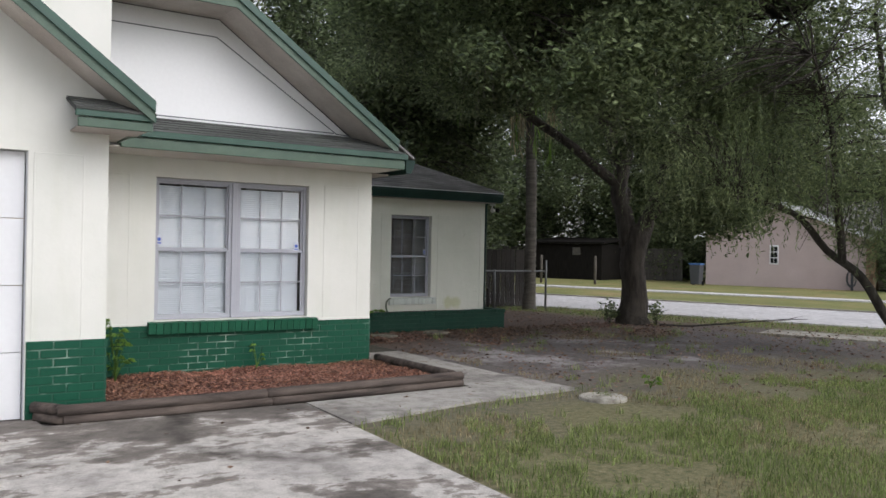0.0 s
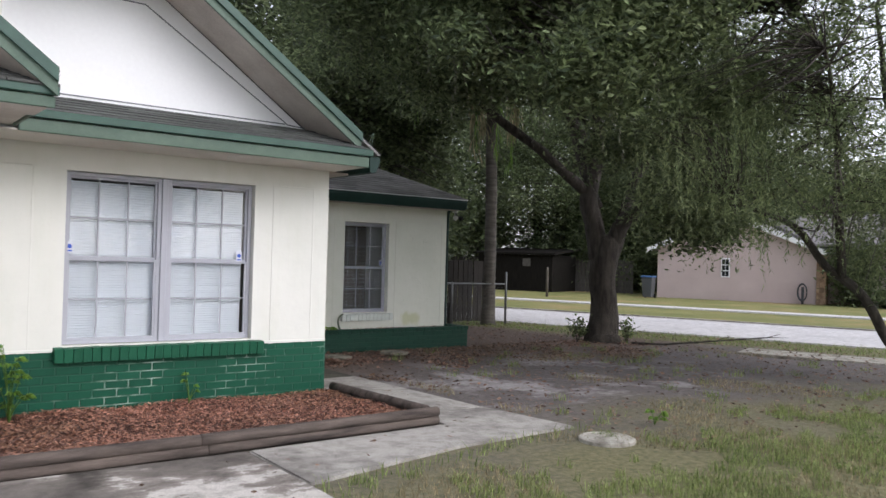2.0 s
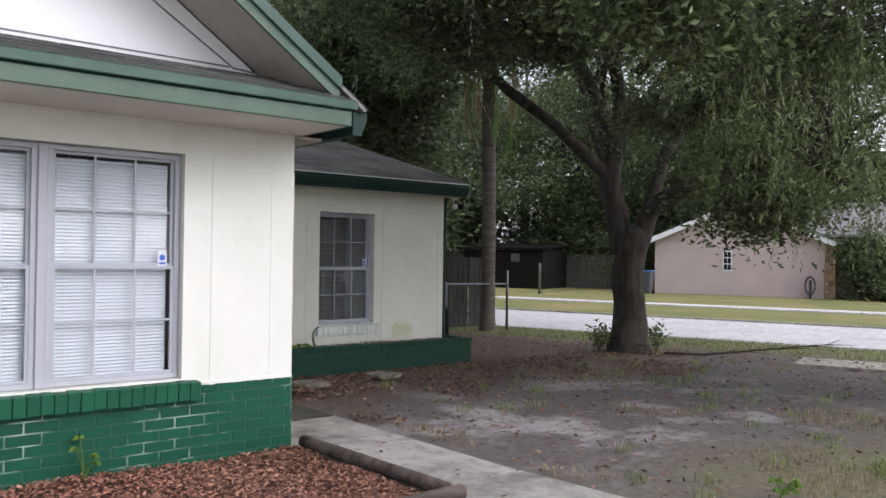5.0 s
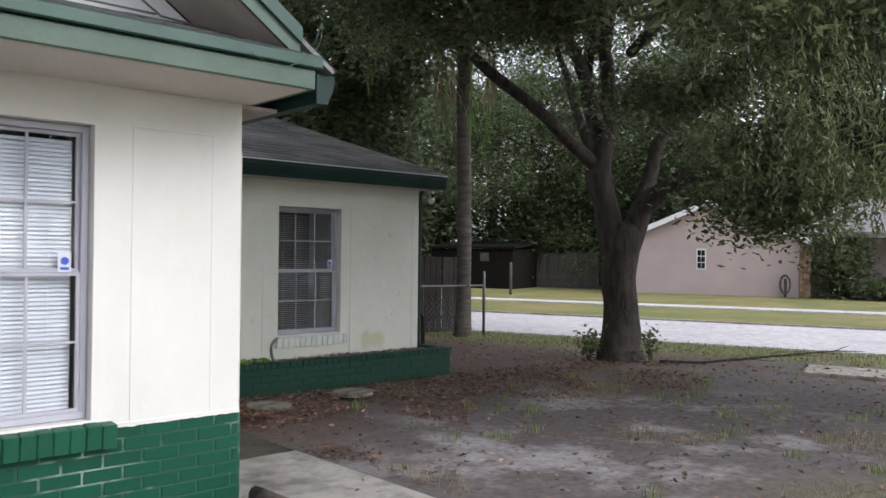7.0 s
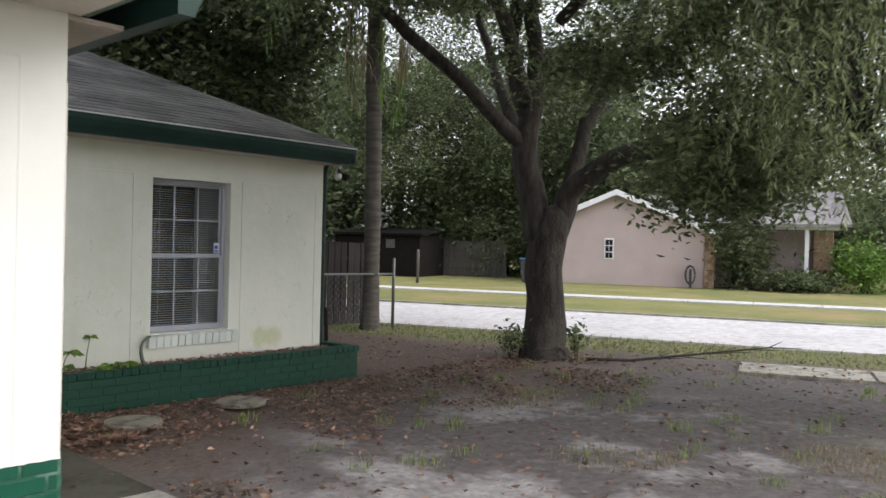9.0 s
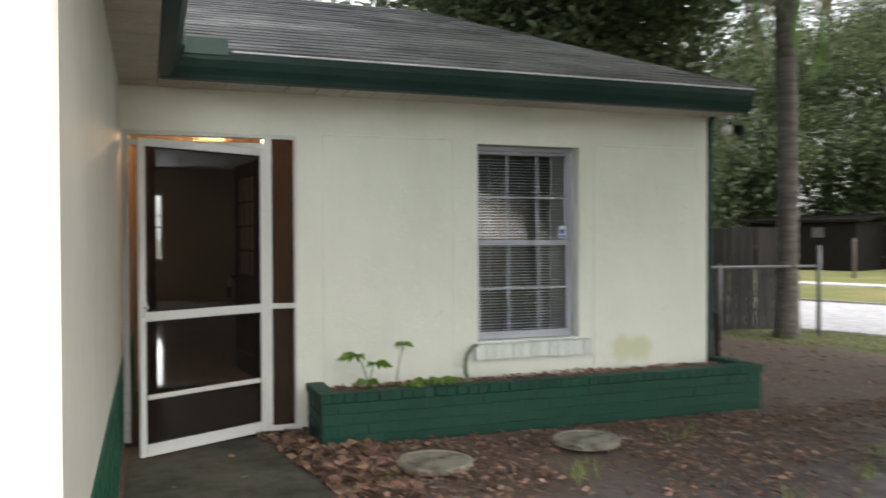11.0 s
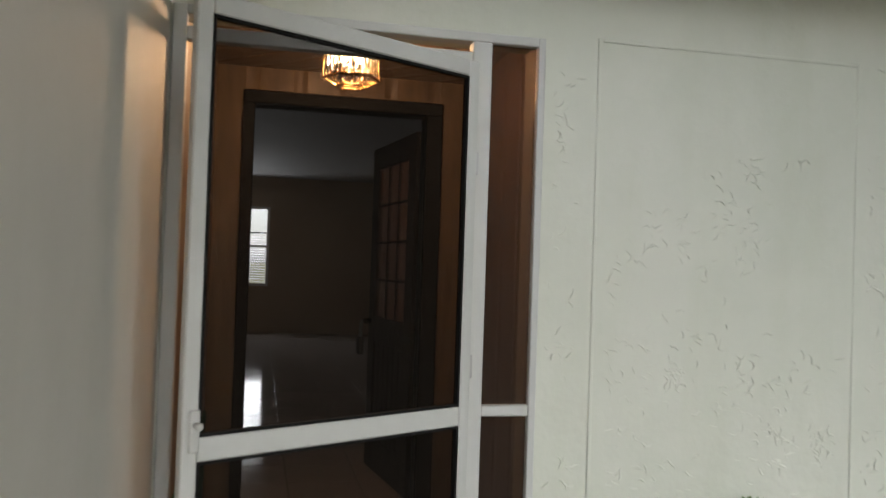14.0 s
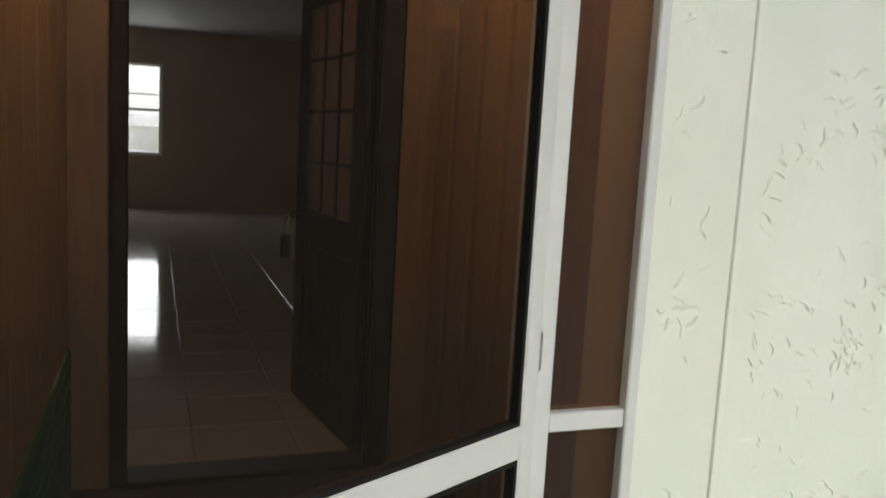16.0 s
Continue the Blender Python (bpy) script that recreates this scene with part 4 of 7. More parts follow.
def blind(name, x0, x1, z0, z1, y, tilt, label, pitch=0.0225):
    bl = thing(name, (x0, y, z0), label, "blind")
    block("head_rail", (0, x1 - x0, -0.012, 0.018, z1 - z0 - 0.03, z1 - z0), BLIND, bl)
    bm = bmesh.new()
    v = [bm.verts.new(p) for p in ((0, -0.0125, -0.001), (x1 - x0, -0.0125, -0.001), (x1 - x0, 0, 0.002), (0, 0, 0.002), (x1 - x0, 0.0125, -0.001), (0, 0.0125, -0.001))]
    bm.faces.new((v[0], v[1], v[2], v[3]))
    bm.faces.new((v[3], v[2], v[4], v[5]))
    me = mesh_of("slat", bm, BLIND)
    n = int((z1 - z0 - 0.05) / pitch)
    for k in range(n):
        o = new("slat", me)
        o.parent = bl
        o.matrix_basis = pose(0, random.uniform(-0.001, 0.001), 0.01 + k * pitch, tilt + random.uniform(-3, 3), 0, random.uniform(-0.12, 0.12))
    for k in (0.15, 0.85):
        block("ladder_cord", (k * (x1 - x0), k * (x1 - x0) + 0.003, -0.016, -0.014, 0.01, z1 - z0 - 0.03), BLIND, bl, edge=0)
    return bl


def sticker(x, y, z):
    s = thing("sticker", (x, y, z), "small blue and white alarm sticker on the glass", "sticker", "window stickers")
    block("backing", (-0.032, 0.032, 0, 0.0012, -0.05, 0.05), STICKER, s, edge=0)
    bm = bmesh.new()
    bmesh.ops.create_circle(bm, cap_ends=True, radius=0.02, segments=16)
    bmesh.ops.rotate(bm, verts=bm.verts, matrix=Matrix.Rotation(radians(90), 3, "X"))
    part("emblem", bm, STICKER_BLUE, s, "blue round emblem", m=Matrix.Translation((0, -0.0015, 0.006)))
    block("text_bar", (-0.022, 0.022, -0.0018, -0.0008, -0.04, -0.026), STICKER_BLUE, s, edge=0)


ax0, ax1, az0, az1 = WIN_A
window_1 = tagged(new("window_1"), "wide twin window with grey frames and closed white blinds", "window", kind="structure")
am = (ax0 + ax1) / 2
sash_unit(window_1, ax0 + 0.004, am - 0.028, az0 + 0.004, az1 - 0.004, YA + 0.07, ALU, ALU)
sash_unit(window_1, am + 0.028, ax1 - 0.004, az0 + 0.004, az1 - 0.004, YA + 0.07, ALU, ALU)
block("mullion", (am - 0.028, am + 0.028, YA + 0.05, YA + 0.13, az0 + 0.004, az1 - 0.004), ALU, window_1)
blind("window_blind", ax0 + 0.05, am - 0.05, az0 + 0.03, az1 - 0.008, YA + 0.148, 62, "closed white mini blind behind the front window")
blind("window_blind", am + 0.05, ax1 - 0.066, az0 + 0.03, az1 - 0.008, YA + 0.148, 62, "closed white mini blind with a dark gap beside it")
sticker(ax1 - 0.11, YA + 0.098, 1.455)
sticker(ax0 + 0.06, YA + 0.098, 1.50)
bx0, bx1, bz0, bz1 = WIN_B
window_2 = tagged(new("window_2"), "single-hung window with white grid and half-open blinds", "window", kind="structure")
sash_unit(window_2, bx0 + 0.004, bx1 - 0.004, bz0 + 0.004, bz1 - 0.004, YB + 0.09, ALU, ALU)
blind("window_blind", bx0 + 0.05, bx1 - 0.05, bz0 + 0.03, bz1 - 0.03, YB + 0.18, 8, "open mini blind in a dark wing window")
sticker(bx1 - 0.085, YB + 0.118, 1.40)
window_3 = tagged(new("window_3"), "bright back window of the living room", "window", kind="structure")
bars(window_3, "window_frame", WHITE_TRIM, [(4.08, 4.98, 0.88, 0.93), (4.08, 4.98, 2.27, 2.32), (4.08, 4.13, 0.93, 2.27), (4.93, 4.98, 0.93, 2.27), (4.13, 4.93, 1.58, 1.62)], 23.24, 23.30)
# Blind added over the lower half in place of fence slats outside.
blind("window_blind", 4.14, 4.92, 0.95, 1.86, 23.33, 20, "slatted blind low in the back window, standing in for a fence outside", 0.045)
glow = new("skylight_back", bpy.data.lights.new("skylight_back", "AREA"))
glow.data.shape, glow.data.size, glow.data.size_y, glow.data.energy, glow.data.color = "RECTANGLE", 0.85, 1.35, 24.0, (0.95, 0.98, 1.0)
glow.matrix_world = look((4.53, 23.5, 1.6), (4.53, 20.0, 1.2))

# ---- front window's brick sill, wing sill ----
def rowlock(parent, x0, x1, y0, y1, z0, z1, material, tilt):
    n = max(1, round((x1 - x0) / 0.078))
    w = (x1 - x0) / n
    bm = bmesh.new()
    box(bm, 0.0015, w - 0.0015, 0, y1 - y0, 0, z1 - z0)
    chamfer(bm, 0.004)
    me = mesh_of("brick", bm, material)
    for k in range(n):
        o = new("brick", me)
        o.parent = parent
        o.matrix_basis = pose(x0 + w * k, y0 + random.uniform(-0.004, 0.004), z0 + random.uniform(-0.003, 0.003), tilt, 0, random.uniform(-1, 1))


sill_front = tagged(new("window_sill"), "green painted rowlock brick sill under the front window", "window sill", kind="structure")
block("mortar", (ax0 - 0.06, ax1 + 0.10, YA - 0.05, YA + 0.066, 0.50, 0.615), MORTAR, sill_front)
rowlock(sill_front, ax0 - 0.07, ax1 + 0.11, YA - 0.068, YA + 0.06, 0.500, 0.625, SILL_BRICK, 5)
sill_wing = tagged(new("window_sill"), "chipped white rowlock brick sill under the wing window", "window sill", kind="structure")
block("mortar", (bx0 - 0.03, bx1 + 0.07, YB - 0.045, YB + 0.085, 0.445, 0.55), WHITE_WALL, sill_wing)
rowlock(sill_wing, bx0 - 0.04, bx1 + 0.08, YB - 0.06, YB + 0.08, 0.445, 0.56, WHITE_BRICK, 5)

# ---- painted brick bases ----
COURSE, LENGTH = 0.0718, 0.205


def brick_mesh(length, depth, material, joint=0.005):
    bm = bmesh.new()
    box(bm, joint, length - joint, -depth, 0.012, joint - 0.0005, COURSE - joint + 0.0005)
    chamfer(bm, 0.004)
    return mesh_of("brick", bm, material)


def brick_band(parent, axis, face, a0, a1, z0, rows, material, mortar, skip=(), joint=0.005):
    """Courses of running bond on a wall face."""
    full, half = brick_mesh(LENGTH, 0.012, material, joint), {}
    bm = bmesh.new()
    if axis == "x":
        box(bm, a0 + 0.001, a1 - 0.001, face - 0.008, face + 0.004, z0, z0 + rows * COURSE)
    else:
        box(bm, face - 0.004, face + 0.008, a0 + 0.001, a1 - 0.001, z0, z0 + rows * COURSE)
    part("mortar", bm, mortar, parent)
    for r in range(rows):
        u = a0 - (LENGTH / 2 if r % 2 else 0)
        while u < a1 - 0.01:
            s, e = max(u, a0), min(u + LENGTH, a1)
            u += LENGTH
            if e - s < 0.03 or any(k[0] < (s + e) / 2 < k[1] and k[2] < z0 + (r + 0.5) * COURSE < k[3] for k in skip):
                continue
            key = round(e - s, 3)
            me = full if abs(e - s - LENGTH) < 0.002 else half.setdefault(key, brick_mesh(e - s, 0.012, material, joint))
            o = new("brick", me)
            o.parent = parent
            d = random.uniform(-0.002, 0.002)
            z = z0 + r * COURSE + random.uniform(-0.001, 0.001)
            if axis == "x":
                o.matrix_basis = pose(s, face + d, z, 0, 0, random.uniform(-0.4, 0.4))
            else:
                o.matrix_basis = pose(face + d, s, z, 0, 0, 90 + random.uniform(-0.4, 0.4))


# ---- screened entrance ----
scr = thing("screen_enclosure", (0, 0, 0), "white aluminium entry frame with a narrow bronze screened side panel", "door frame")
Y0, Y1 = YB - 0.012, YB + 0.04
for name, d in (("jamb", (4.535, 4.575, Y0, Y1, 0.032, 2.07)), ("jamb", (5.642, 5.666, Y0, Y1, 0.032, 2.07)), ("mullion", (5.428, 5.49, Y0, Y1, 0.032, 2.04)), ("head", (4.575, 5.642, Y0, Y1, 2.04, 2.07)),
                ("crossbar", (5.49, 5.642, Y0 + 0.004, Y1 - 0.004, 0.875, 0.91)), ("bottom_rail", (5.49, 5.642, Y0 + 0.004, Y1 - 0.004, 0.032, 0.07)), ("transom", (4.575, 5.428, Y0 + 0.004, Y1 - 0.004, 1.968, 2.008))):
    block(name, d, WHITE_ALU, scr, edge=0.003)
block("side_screen", (5.49, 5.642, YB + 0.012, YB + 0.013, 0.07, 2.04), BRONZE_SCREEN, scr, "dark bronze insect screen", edge=0)
for z in (0.10, 0.16, 0.22, 0.34, 0.40):
    block("strike_plate", (4.545, 4.565, Y0 - 0.003, Y0 + 0.001, z, z + 0.02), CHROME, scr, "rusty strike plate", edge=0)
# the door stands about 30 degrees open towards the walk
hx, hy, ex, ey = 5.432, YB - 0.045, 4.636, 10.075
ang = math.degrees(math.atan2(ey - hy, ex - hx))
dl = math.hypot(ex - hx, ey - hy)
sd = thing("screen_door", pose(hx, hy, 0, 0, 0, ang), "white aluminium screen door standing ajar", "screen door")
st = 0.040
for name, d in (("stile", (0, st, -0.015, 0.015, 0.045, 1.965)), ("stile", (dl - st, dl, -0.015, 0.015, 0.045, 1.965)), ("top_rail", (st, dl - st, -0.015, 0.015, 1.915, 1.965)), ("bottom_rail", (st, dl - st, -0.015, 0.015, 0.045, 0.12)),
                ("middle_rail", (st, dl - st, -0.014, 0.014, 0.86, 0.918)), ("push_bar", (st, dl - st, -0.012, 0.012, 0.385, 0.415))):
    block(name, d, WHITE_ALU, sd, edge=0.004)
block("upper_screen", (st, dl - st, -0.001, 0.001, 0.918, 1.915), SCREEN, sd, "dark insect screen", edge=0)
block("lower_screen", (st, dl - st, -0.001, 0.001, 0.12, 0.86), SCREEN, sd, "dark insect screen", edge=0)
for z0, z1 in ((0.918, 1.915), (0.12, 0.86)):
    bm = bmesh.new()
    for d in ((st, st + 0.008, z0, z1), (dl - st - 0.008, dl - st, z0, z1), (st + 0.008, dl - st - 0.008, z0, z0 + 0.008), (st + 0.008, dl - st - 0.008, z1 - 0.008, z1)):
        box(bm, d[0], d[1], -0.006, 0.012, d[2], d[3])
    part("screen_gasket", bm, BLACK, sd, "black rubber screen gasket")
latch = block("latch", (dl - 0.040, dl - 0.014, 0.015, 0.026, 0.885, 0.985), WHITE_ALU, sd, "white push-button latch")
bm = bmesh.new()
tube(bm, [(dl - 0.027, 0.025, 0.95), (dl - 0.027, 0.05, 0.95), (dl - 0.027, 0.055, 0.95)], [0.007, 0.010, 0.005], 10)
part("knob", bm, WHITE_ALU, latch, smooth=True)
for z in (0.35, 1.0, 1.62):
    block("hinge", (-0.012, 0.006, -0.012, 0.012, z, z + 0.07), CHROME, sd, "small steel hinge")

# ---- inner door, its casing, the lantern ----
door_1 = tagged(new("door_1"), "black stained wooden casing round the inner front door", "door frame", kind="structure")
for n, d in (("jamb", (4.695, 4.755, IY - 0.02, IY + 0.13, 0.035, 2.15)), ("jamb", (5.66, 5.75, IY - 0.02, IY + 0.13, 0.035, 2.15)), ("head", (4.695, 5.75, IY - 0.02, IY + 0.13, 2.15, 2.22)), ("threshold", (4.755, 5.66, IY - 0.03, IY + 0.13, 0.028, 0.055))):
    block(n, d, DARK_WOOD, door_1, edge=0.006)
fd = thing("front_door", pose(5.655, IY + 0.13, 0.045, 0, 0, 180 - 82), "open black front door with glazed upper lights and grooved lower panel", "door")
W = 0.86
for n, d in (("stile", (0, 0.13, -0.02, 0.02, 0, 2.04)), ("stile", (W - 0.13, W, -0.02, 0.02, 0, 2.04)), ("top_rail", (0.13, W - 0.13, -0.02, 0.02, 1.90, 2.04)), ("lock_rail", (0.13, W - 0.13, -0.02, 0.02, 0.80, 0.96)), ("bottom_rail", (0.13, W - 0.13, -0.02, 0.02, 0, 0.2))):
    block(n, d, DARK_WOOD, fd, edge=0.004)
for k in range(6):
    block("panel_board", (0.13 + k * 0.1, 0.225 + k * 0.1, -0.012, 0.012, 0.2, 0.80), DARK_WOOD, fd, edge=0.006)
FROST = see_through("amber_door_glass", (0.75, 0.55, 0.45), 0.45, (0.55, 0.32, 0.26))
pane = block("door_pane", (0.13, W - 0.13, -0.003, 0.003, 0.96, 1.90), FROST, fd, "bevelled amber glass", edge=0)
for k in range(1, 3):
    block("glazing_bar", (0.13 + k * 0.2 - 0.009, 0.13 + k * 0.2 + 0.009, -0.012, 0.012, 0.96, 1.90), DARK_WOOD, fd, edge=0.002)
for k in range(1, 4):
    block("glazing_bar", (0.13, W - 0.13, -0.011, 0.011, 0.96 + k * 0.235 - 0.008, 0.96 + k * 0.235 + 0.008), DARK_WOOD, fd, edge=0.002)
bm = bmesh.new()
tube(bm, [(W - 0.065, 0.02, 0.93), (W - 0.065, 0.075, 0.93), (W - 0.10, 0.08, 0.93), (W - 0.17, 0.08, 0.925)], [0.014, 0.012, 0.011, 0.009], 10)
lever = part("door_handle", bm, BLACK, fd, smooth=True)
lb = thing("lock_box", pose(5.655, IY + 0.13, 0.045, 0, 0, 180 - 82) @ Matrix.Translation((W - 0.11, 0.10, 0.72)), "black key lock box hanging from the door handle", "lock box")
block("case", (-0.03, 0.03, -0.015, 0.02, 0, 0.11), BLACK, lb, edge=0.006)
bm = bmesh.new()
tube(bm, curve_points([(-0.02, 0, 0.108), (-0.025, 0, 0.17), (0, -0.01, 0.215), (0.025, 0, 0.17), (0.02, 0, 0.108)], 5), [0.005] * 21, 8)
part("shackle", bm, CHROME, lb, smooth=True)
for z in (0.2, 1.0, 1.8):
    block("hinge", (-0.012, 0.012, -0.028, -0.018, z, z + 0.09), CHROME, fd)

lan = thing("ceiling_lantern", (5.145, 11.45, 2.34), "lit hexagonal brass and glass ceiling lantern", "ceiling lamp")
bm = bmesh.new()
bmesh.ops.create_cone(bm, cap_ends=True, segments=24, radius1=0.10, radius2=0.085, depth=0.03)
part("canopy", bm, BRASS, lan, smooth=False, m=Matrix.Translation((0, 0, -0.017)))


def hex_ring(r, z, w):
    bm = bmesh.new()
    for k in range(6):
        a, b = math.pi * k / 3, math.pi * (k + 1) / 3
        tube(bm, [(r * math.cos(a), r * math.sin(a), z), (r * math.cos(b), r * math.sin(b), z)], [w, w], 6)
    return bm


part("top_ring", hex_ring(0.105, -0.04, 0.006), BRASS, lan)
part("bottom_ring", hex_ring(0.118, -0.245, 0.007), BRASS, lan)
part("base_ring", hex_ring(0.06, -0.275, 0.006), BRASS, lan)
for k in range(6):
    a = math.pi * k / 3
    bm = bmesh.new()
    tube(bm, [(0.105 * math.cos(a), 0.105 * math.sin(a), -0.04), (0.118 * math.cos(a), 0.118 * math.sin(a), -0.245), (0.06 * math.cos(a), 0.06 * math.sin(a), -0.275)], [0.004] * 3, 6)
    part("rib", bm, BRASS, lan)
    for j in range(4):
        u = (j + 0.5) / 4
        b = math.pi * (k + 1) / 3
        p = [r * ((1 - u) * math.cos(a) + u * math.cos(b)) for r in (0.100, 0.112)]
        q = [r * ((1 - u) * math.sin(a) + u * math.sin(b)) for r in (0.100, 0.112)]
        bm = bmesh.new()
        tube(bm, [(p[0], q[0], -0.045), (p[1], q[1], -0.235)], [0.007, 0.007], 6)
        o = part("glass_rod", bm, LAMP_GLASS, lan, smooth=True)
        o.visible_shadow = False
for k in range(2):
    bm = bmesh.new()
    bmesh.ops.create_uvsphere(bm, u_segments=12, v_segments=8, radius=0.03)
    part("bulb", bm, BULB, lan, "glowing warm bulb", smooth=True, m=pose(0.035 * (1 if k else -1), 0, -0.13) @ Matrix.Diagonal((1, 1, 1.6, 1)))
bulb = new("lantern_light", bpy.data.lights.new("lantern_light", "POINT"))
bulb.data.energy, bulb.data.color, bulb.data.shadow_soft_size = 11.5, (1.0, 0.60, 0.33), 0.04
bulb.location = (5.145, 11.45, 2.14)

# smoke detector on the living room ceiling
bm = bmesh.new()
bmesh.ops.create_cone(bm, cap_ends=True, segments=20, radius1=0.05, radius2=0.07, depth=0.04)
tagged(part("smoke_detector", bm, LAMP_WHITE, m=Matrix.Translation((5.25, 15.5, 2.838))), "small white smoke detector on the ceiling", "smoke detector")

# ---- flood light, corner pipe and board ----
fl = thing("flood_light", (9.13, 10.36, 2.26), "twin-head white flood light under the eave corner", "flood light")
bm = bmesh.new()
bmesh.ops.create_cone(bm, cap_ends=True, segments=16, radius1=0.05, radius2=0.05, depth=0.03)
part("base", bm, LAMP_WHITE, fl, m=pose(0, 0, 0.068))
for s, mat in ((-1, LAMP_WHITE), (1, BLACK)):
    bm = bmesh.new()
    tube(bm, [(0, 0, 0.06), (s * 0.03, -0.02, 0.0), (s * 0.045, -0.04, -0.02), (s * 0.06, -0.09, -0.045), (s * 0.062, -0.10, -0.05)], [0.012, 0.012, 0.026, 0.046, 0.042], 14)
    part("lamp_head", bm, mat, fl, smooth=True)
bm = bmesh.new()
tube(bm, curve_points([(9.115, 10.50, 2.37), (9.13, 10.57, 2.2), (9.13, 10.58, 1.2), (9.13, 10.58, 0.02)], 4), [0.028] * 13, 10)
tagged(part("downspout", bm, DARK_GREEN, smooth=True), "dark green round downspout at the wing corner", "downspout")
bm = bmesh.new()
box(bm, -0.05, 0.05, -0.012, 0.012, 0, 0.75)
chamfer(bm, 0.003)
tagged(part("leaning_board", bm, FENCE, m=pose(9.36, 10.75, 0.0, -6, -14, 70)), "weathered dark board leaning at the wing corner", "board")

# ---- flower bed ----
def log(name, p, q, r, label, seed):
    p, q = Vector(p), Vector(q)
    n = max(3, int((q - p).length / 0.25))
    bm = bmesh.new()
    pts = [p.lerp(q, k / n) + Vector((0, 0, 0.006 * noise.noise((k, seed, 0)))) for k in range(n + 1)]
    tube(bm, pts, [r] * (n + 1), 10, 0.12, seed)
    for v in bm.verts:
        if v.co.z < min(p.z, q.z) - r * 0.72:
            v.co.z = min(p.z, q.z) - r * 0.72
    return tagged(part(name, bm, TIMBER, smooth=True), label, "edging", "timber edging of the flower bed")


for z, dx in ((0.045, 0.0), (0.118, -0.05)):
    log("landscape_timber", (0.82 + dx, 4.86, z), (2.55 + dx, 4.875, z), 0.048, "weathered grey-brown landscape timber edging the bed", 1 + z)
    log("landscape_timber", (2.56 + dx, 4.875, z), (4.70, 4.94, z), 0.048, "weathered grey-brown landscape timber edging the bed", 2 + z)
    log("landscape_timber", (4.66, 5.03, z), (4.60, 6.62, z), 0.048, "weathered landscape timber running back to the wall", 3 + z)
log("landscape_timber", (0.66, 5.10, 0.05), (0.83, 4.86, 0.05), 0.05, "short split timber end beside the garage pier", 7)
log("landscape_timber", (0.64, 5.12, 0.12), (0.82, 4.87, 0.12), 0.05, "short split timber end beside the garage pier", 8)

gx, gy = np.meshgrid(np.linspace(1.2, 4.58, 50), np.linspace(4.9, 6.68, 28))
z = np.array([0.075 + 0.03 * noise.noise((a * 1.7, b * 1.7, 0)) + 0.012 * noise.noise((a * 9, b * 9, 4)) for a, b in zip(gx.ravel(), gy.ravel())])
i = (np.arange(27)[:, None] * 50 + np.arange(49)[None]).ravel()
tagged(arrays("mulch_bed", np.stack([gx.ravel(), gy.ravel(), z], 1), np.stack([i, i + 1, i + 51, i + 50], 1), MULCH_BED, smooth=True), "bed of red-brown bark mulch below the window", "mulch", kind="structure")


def flakes(name, centres, sizes, material, rng, tilt=0.5, aspect=0.4, fold=0.15):
    """Small bent leaves or chips: two quads a piece, folded along the midrib."""
    n = len(centres)
    yaw = rng.uniform(0, 2 * np.pi, n)
    d = np.stack([np.cos(yaw), np.sin(yaw), rng.normal(0, tilt, n)], 1)
    d /= np.linalg.norm(d, axis=1)[:, None]
    r = np.stack([rng.normal(0, 1, n), rng.normal(0, 1, n), rng.normal(0, tilt + 0.02, n)], 1)
    s = np.cross(d, np.cross(r, d))
    s /= np.linalg.norm(s, axis=1)[:, None] + 1e-9
    u = np.cross(d, s)
    L, Wd = sizes[:, None], (sizes * aspect)[:, None]
    a, b = centres - d * L / 2, centres + d * L / 2
    c = centres + s * Wd / 2 + u * L * fold
    e = centres - s * Wd / 2 + u * L * fold
    v = np.stack([a, c, b, e], 1).reshape(-1, 3)
    k = np.arange(n) * 4
    f = np.concatenate([np.stack([k, k + 1, k + 2], 1), np.stack([k, k + 2, k + 3], 1)])
    return arrays(name, v, f, material)


rng = np.random.default_rng(7)
n = 17000
c = np.stack([rng.uniform(1.22, 4.55, n), rng.uniform(4.93, 6.66, n), np.zeros(n)], 1)
c[:, 2] = [0.085 + 0.03 * noise.noise((a * 1.7, b * 1.7, 0)) for a, b, _ in c]
c[:, 2] += rng.uniform(0, 0.018, n)
tagged(flakes("mulch_chips", c, rng.uniform(0.016, 0.05, n), MULCH, rng, 0.25, 0.35, 0.05), "loose red-brown bark chips on the bed", "mulch", kind="stuff")

# ---- brick planter ----
PX0, PX1, PY0, PH = 5.73, 9.24, 10.07, 0.35
planter = thing("brick_planter", (0, 0, 0), "long low planter of dark green painted brick", "planter")
bm = bmesh.new()
box(bm, PX0 + 0.012, PX1 - 0.012, PY0 + 0.012, PY0 + 0.10, 0, 4 * COURSE)
box(bm, PX0 + 0.012, PX0 + 0.10, PY0 + 0.10, YB - 0.002, 0, 4 * COURSE)
box(bm, PX1 - 0.10, PX1 - 0.012, PY0 + 0.10, YB - 0.002, 0, 4 * COURSE)
part("core", bm, PLANTER_MORTAR, planter)
brick_band(planter, "x", PY0 + 0.012, PX0, PX1, 0, 4, PLANTER_BRICK, PLANTER_MORTAR, joint=0.0018)


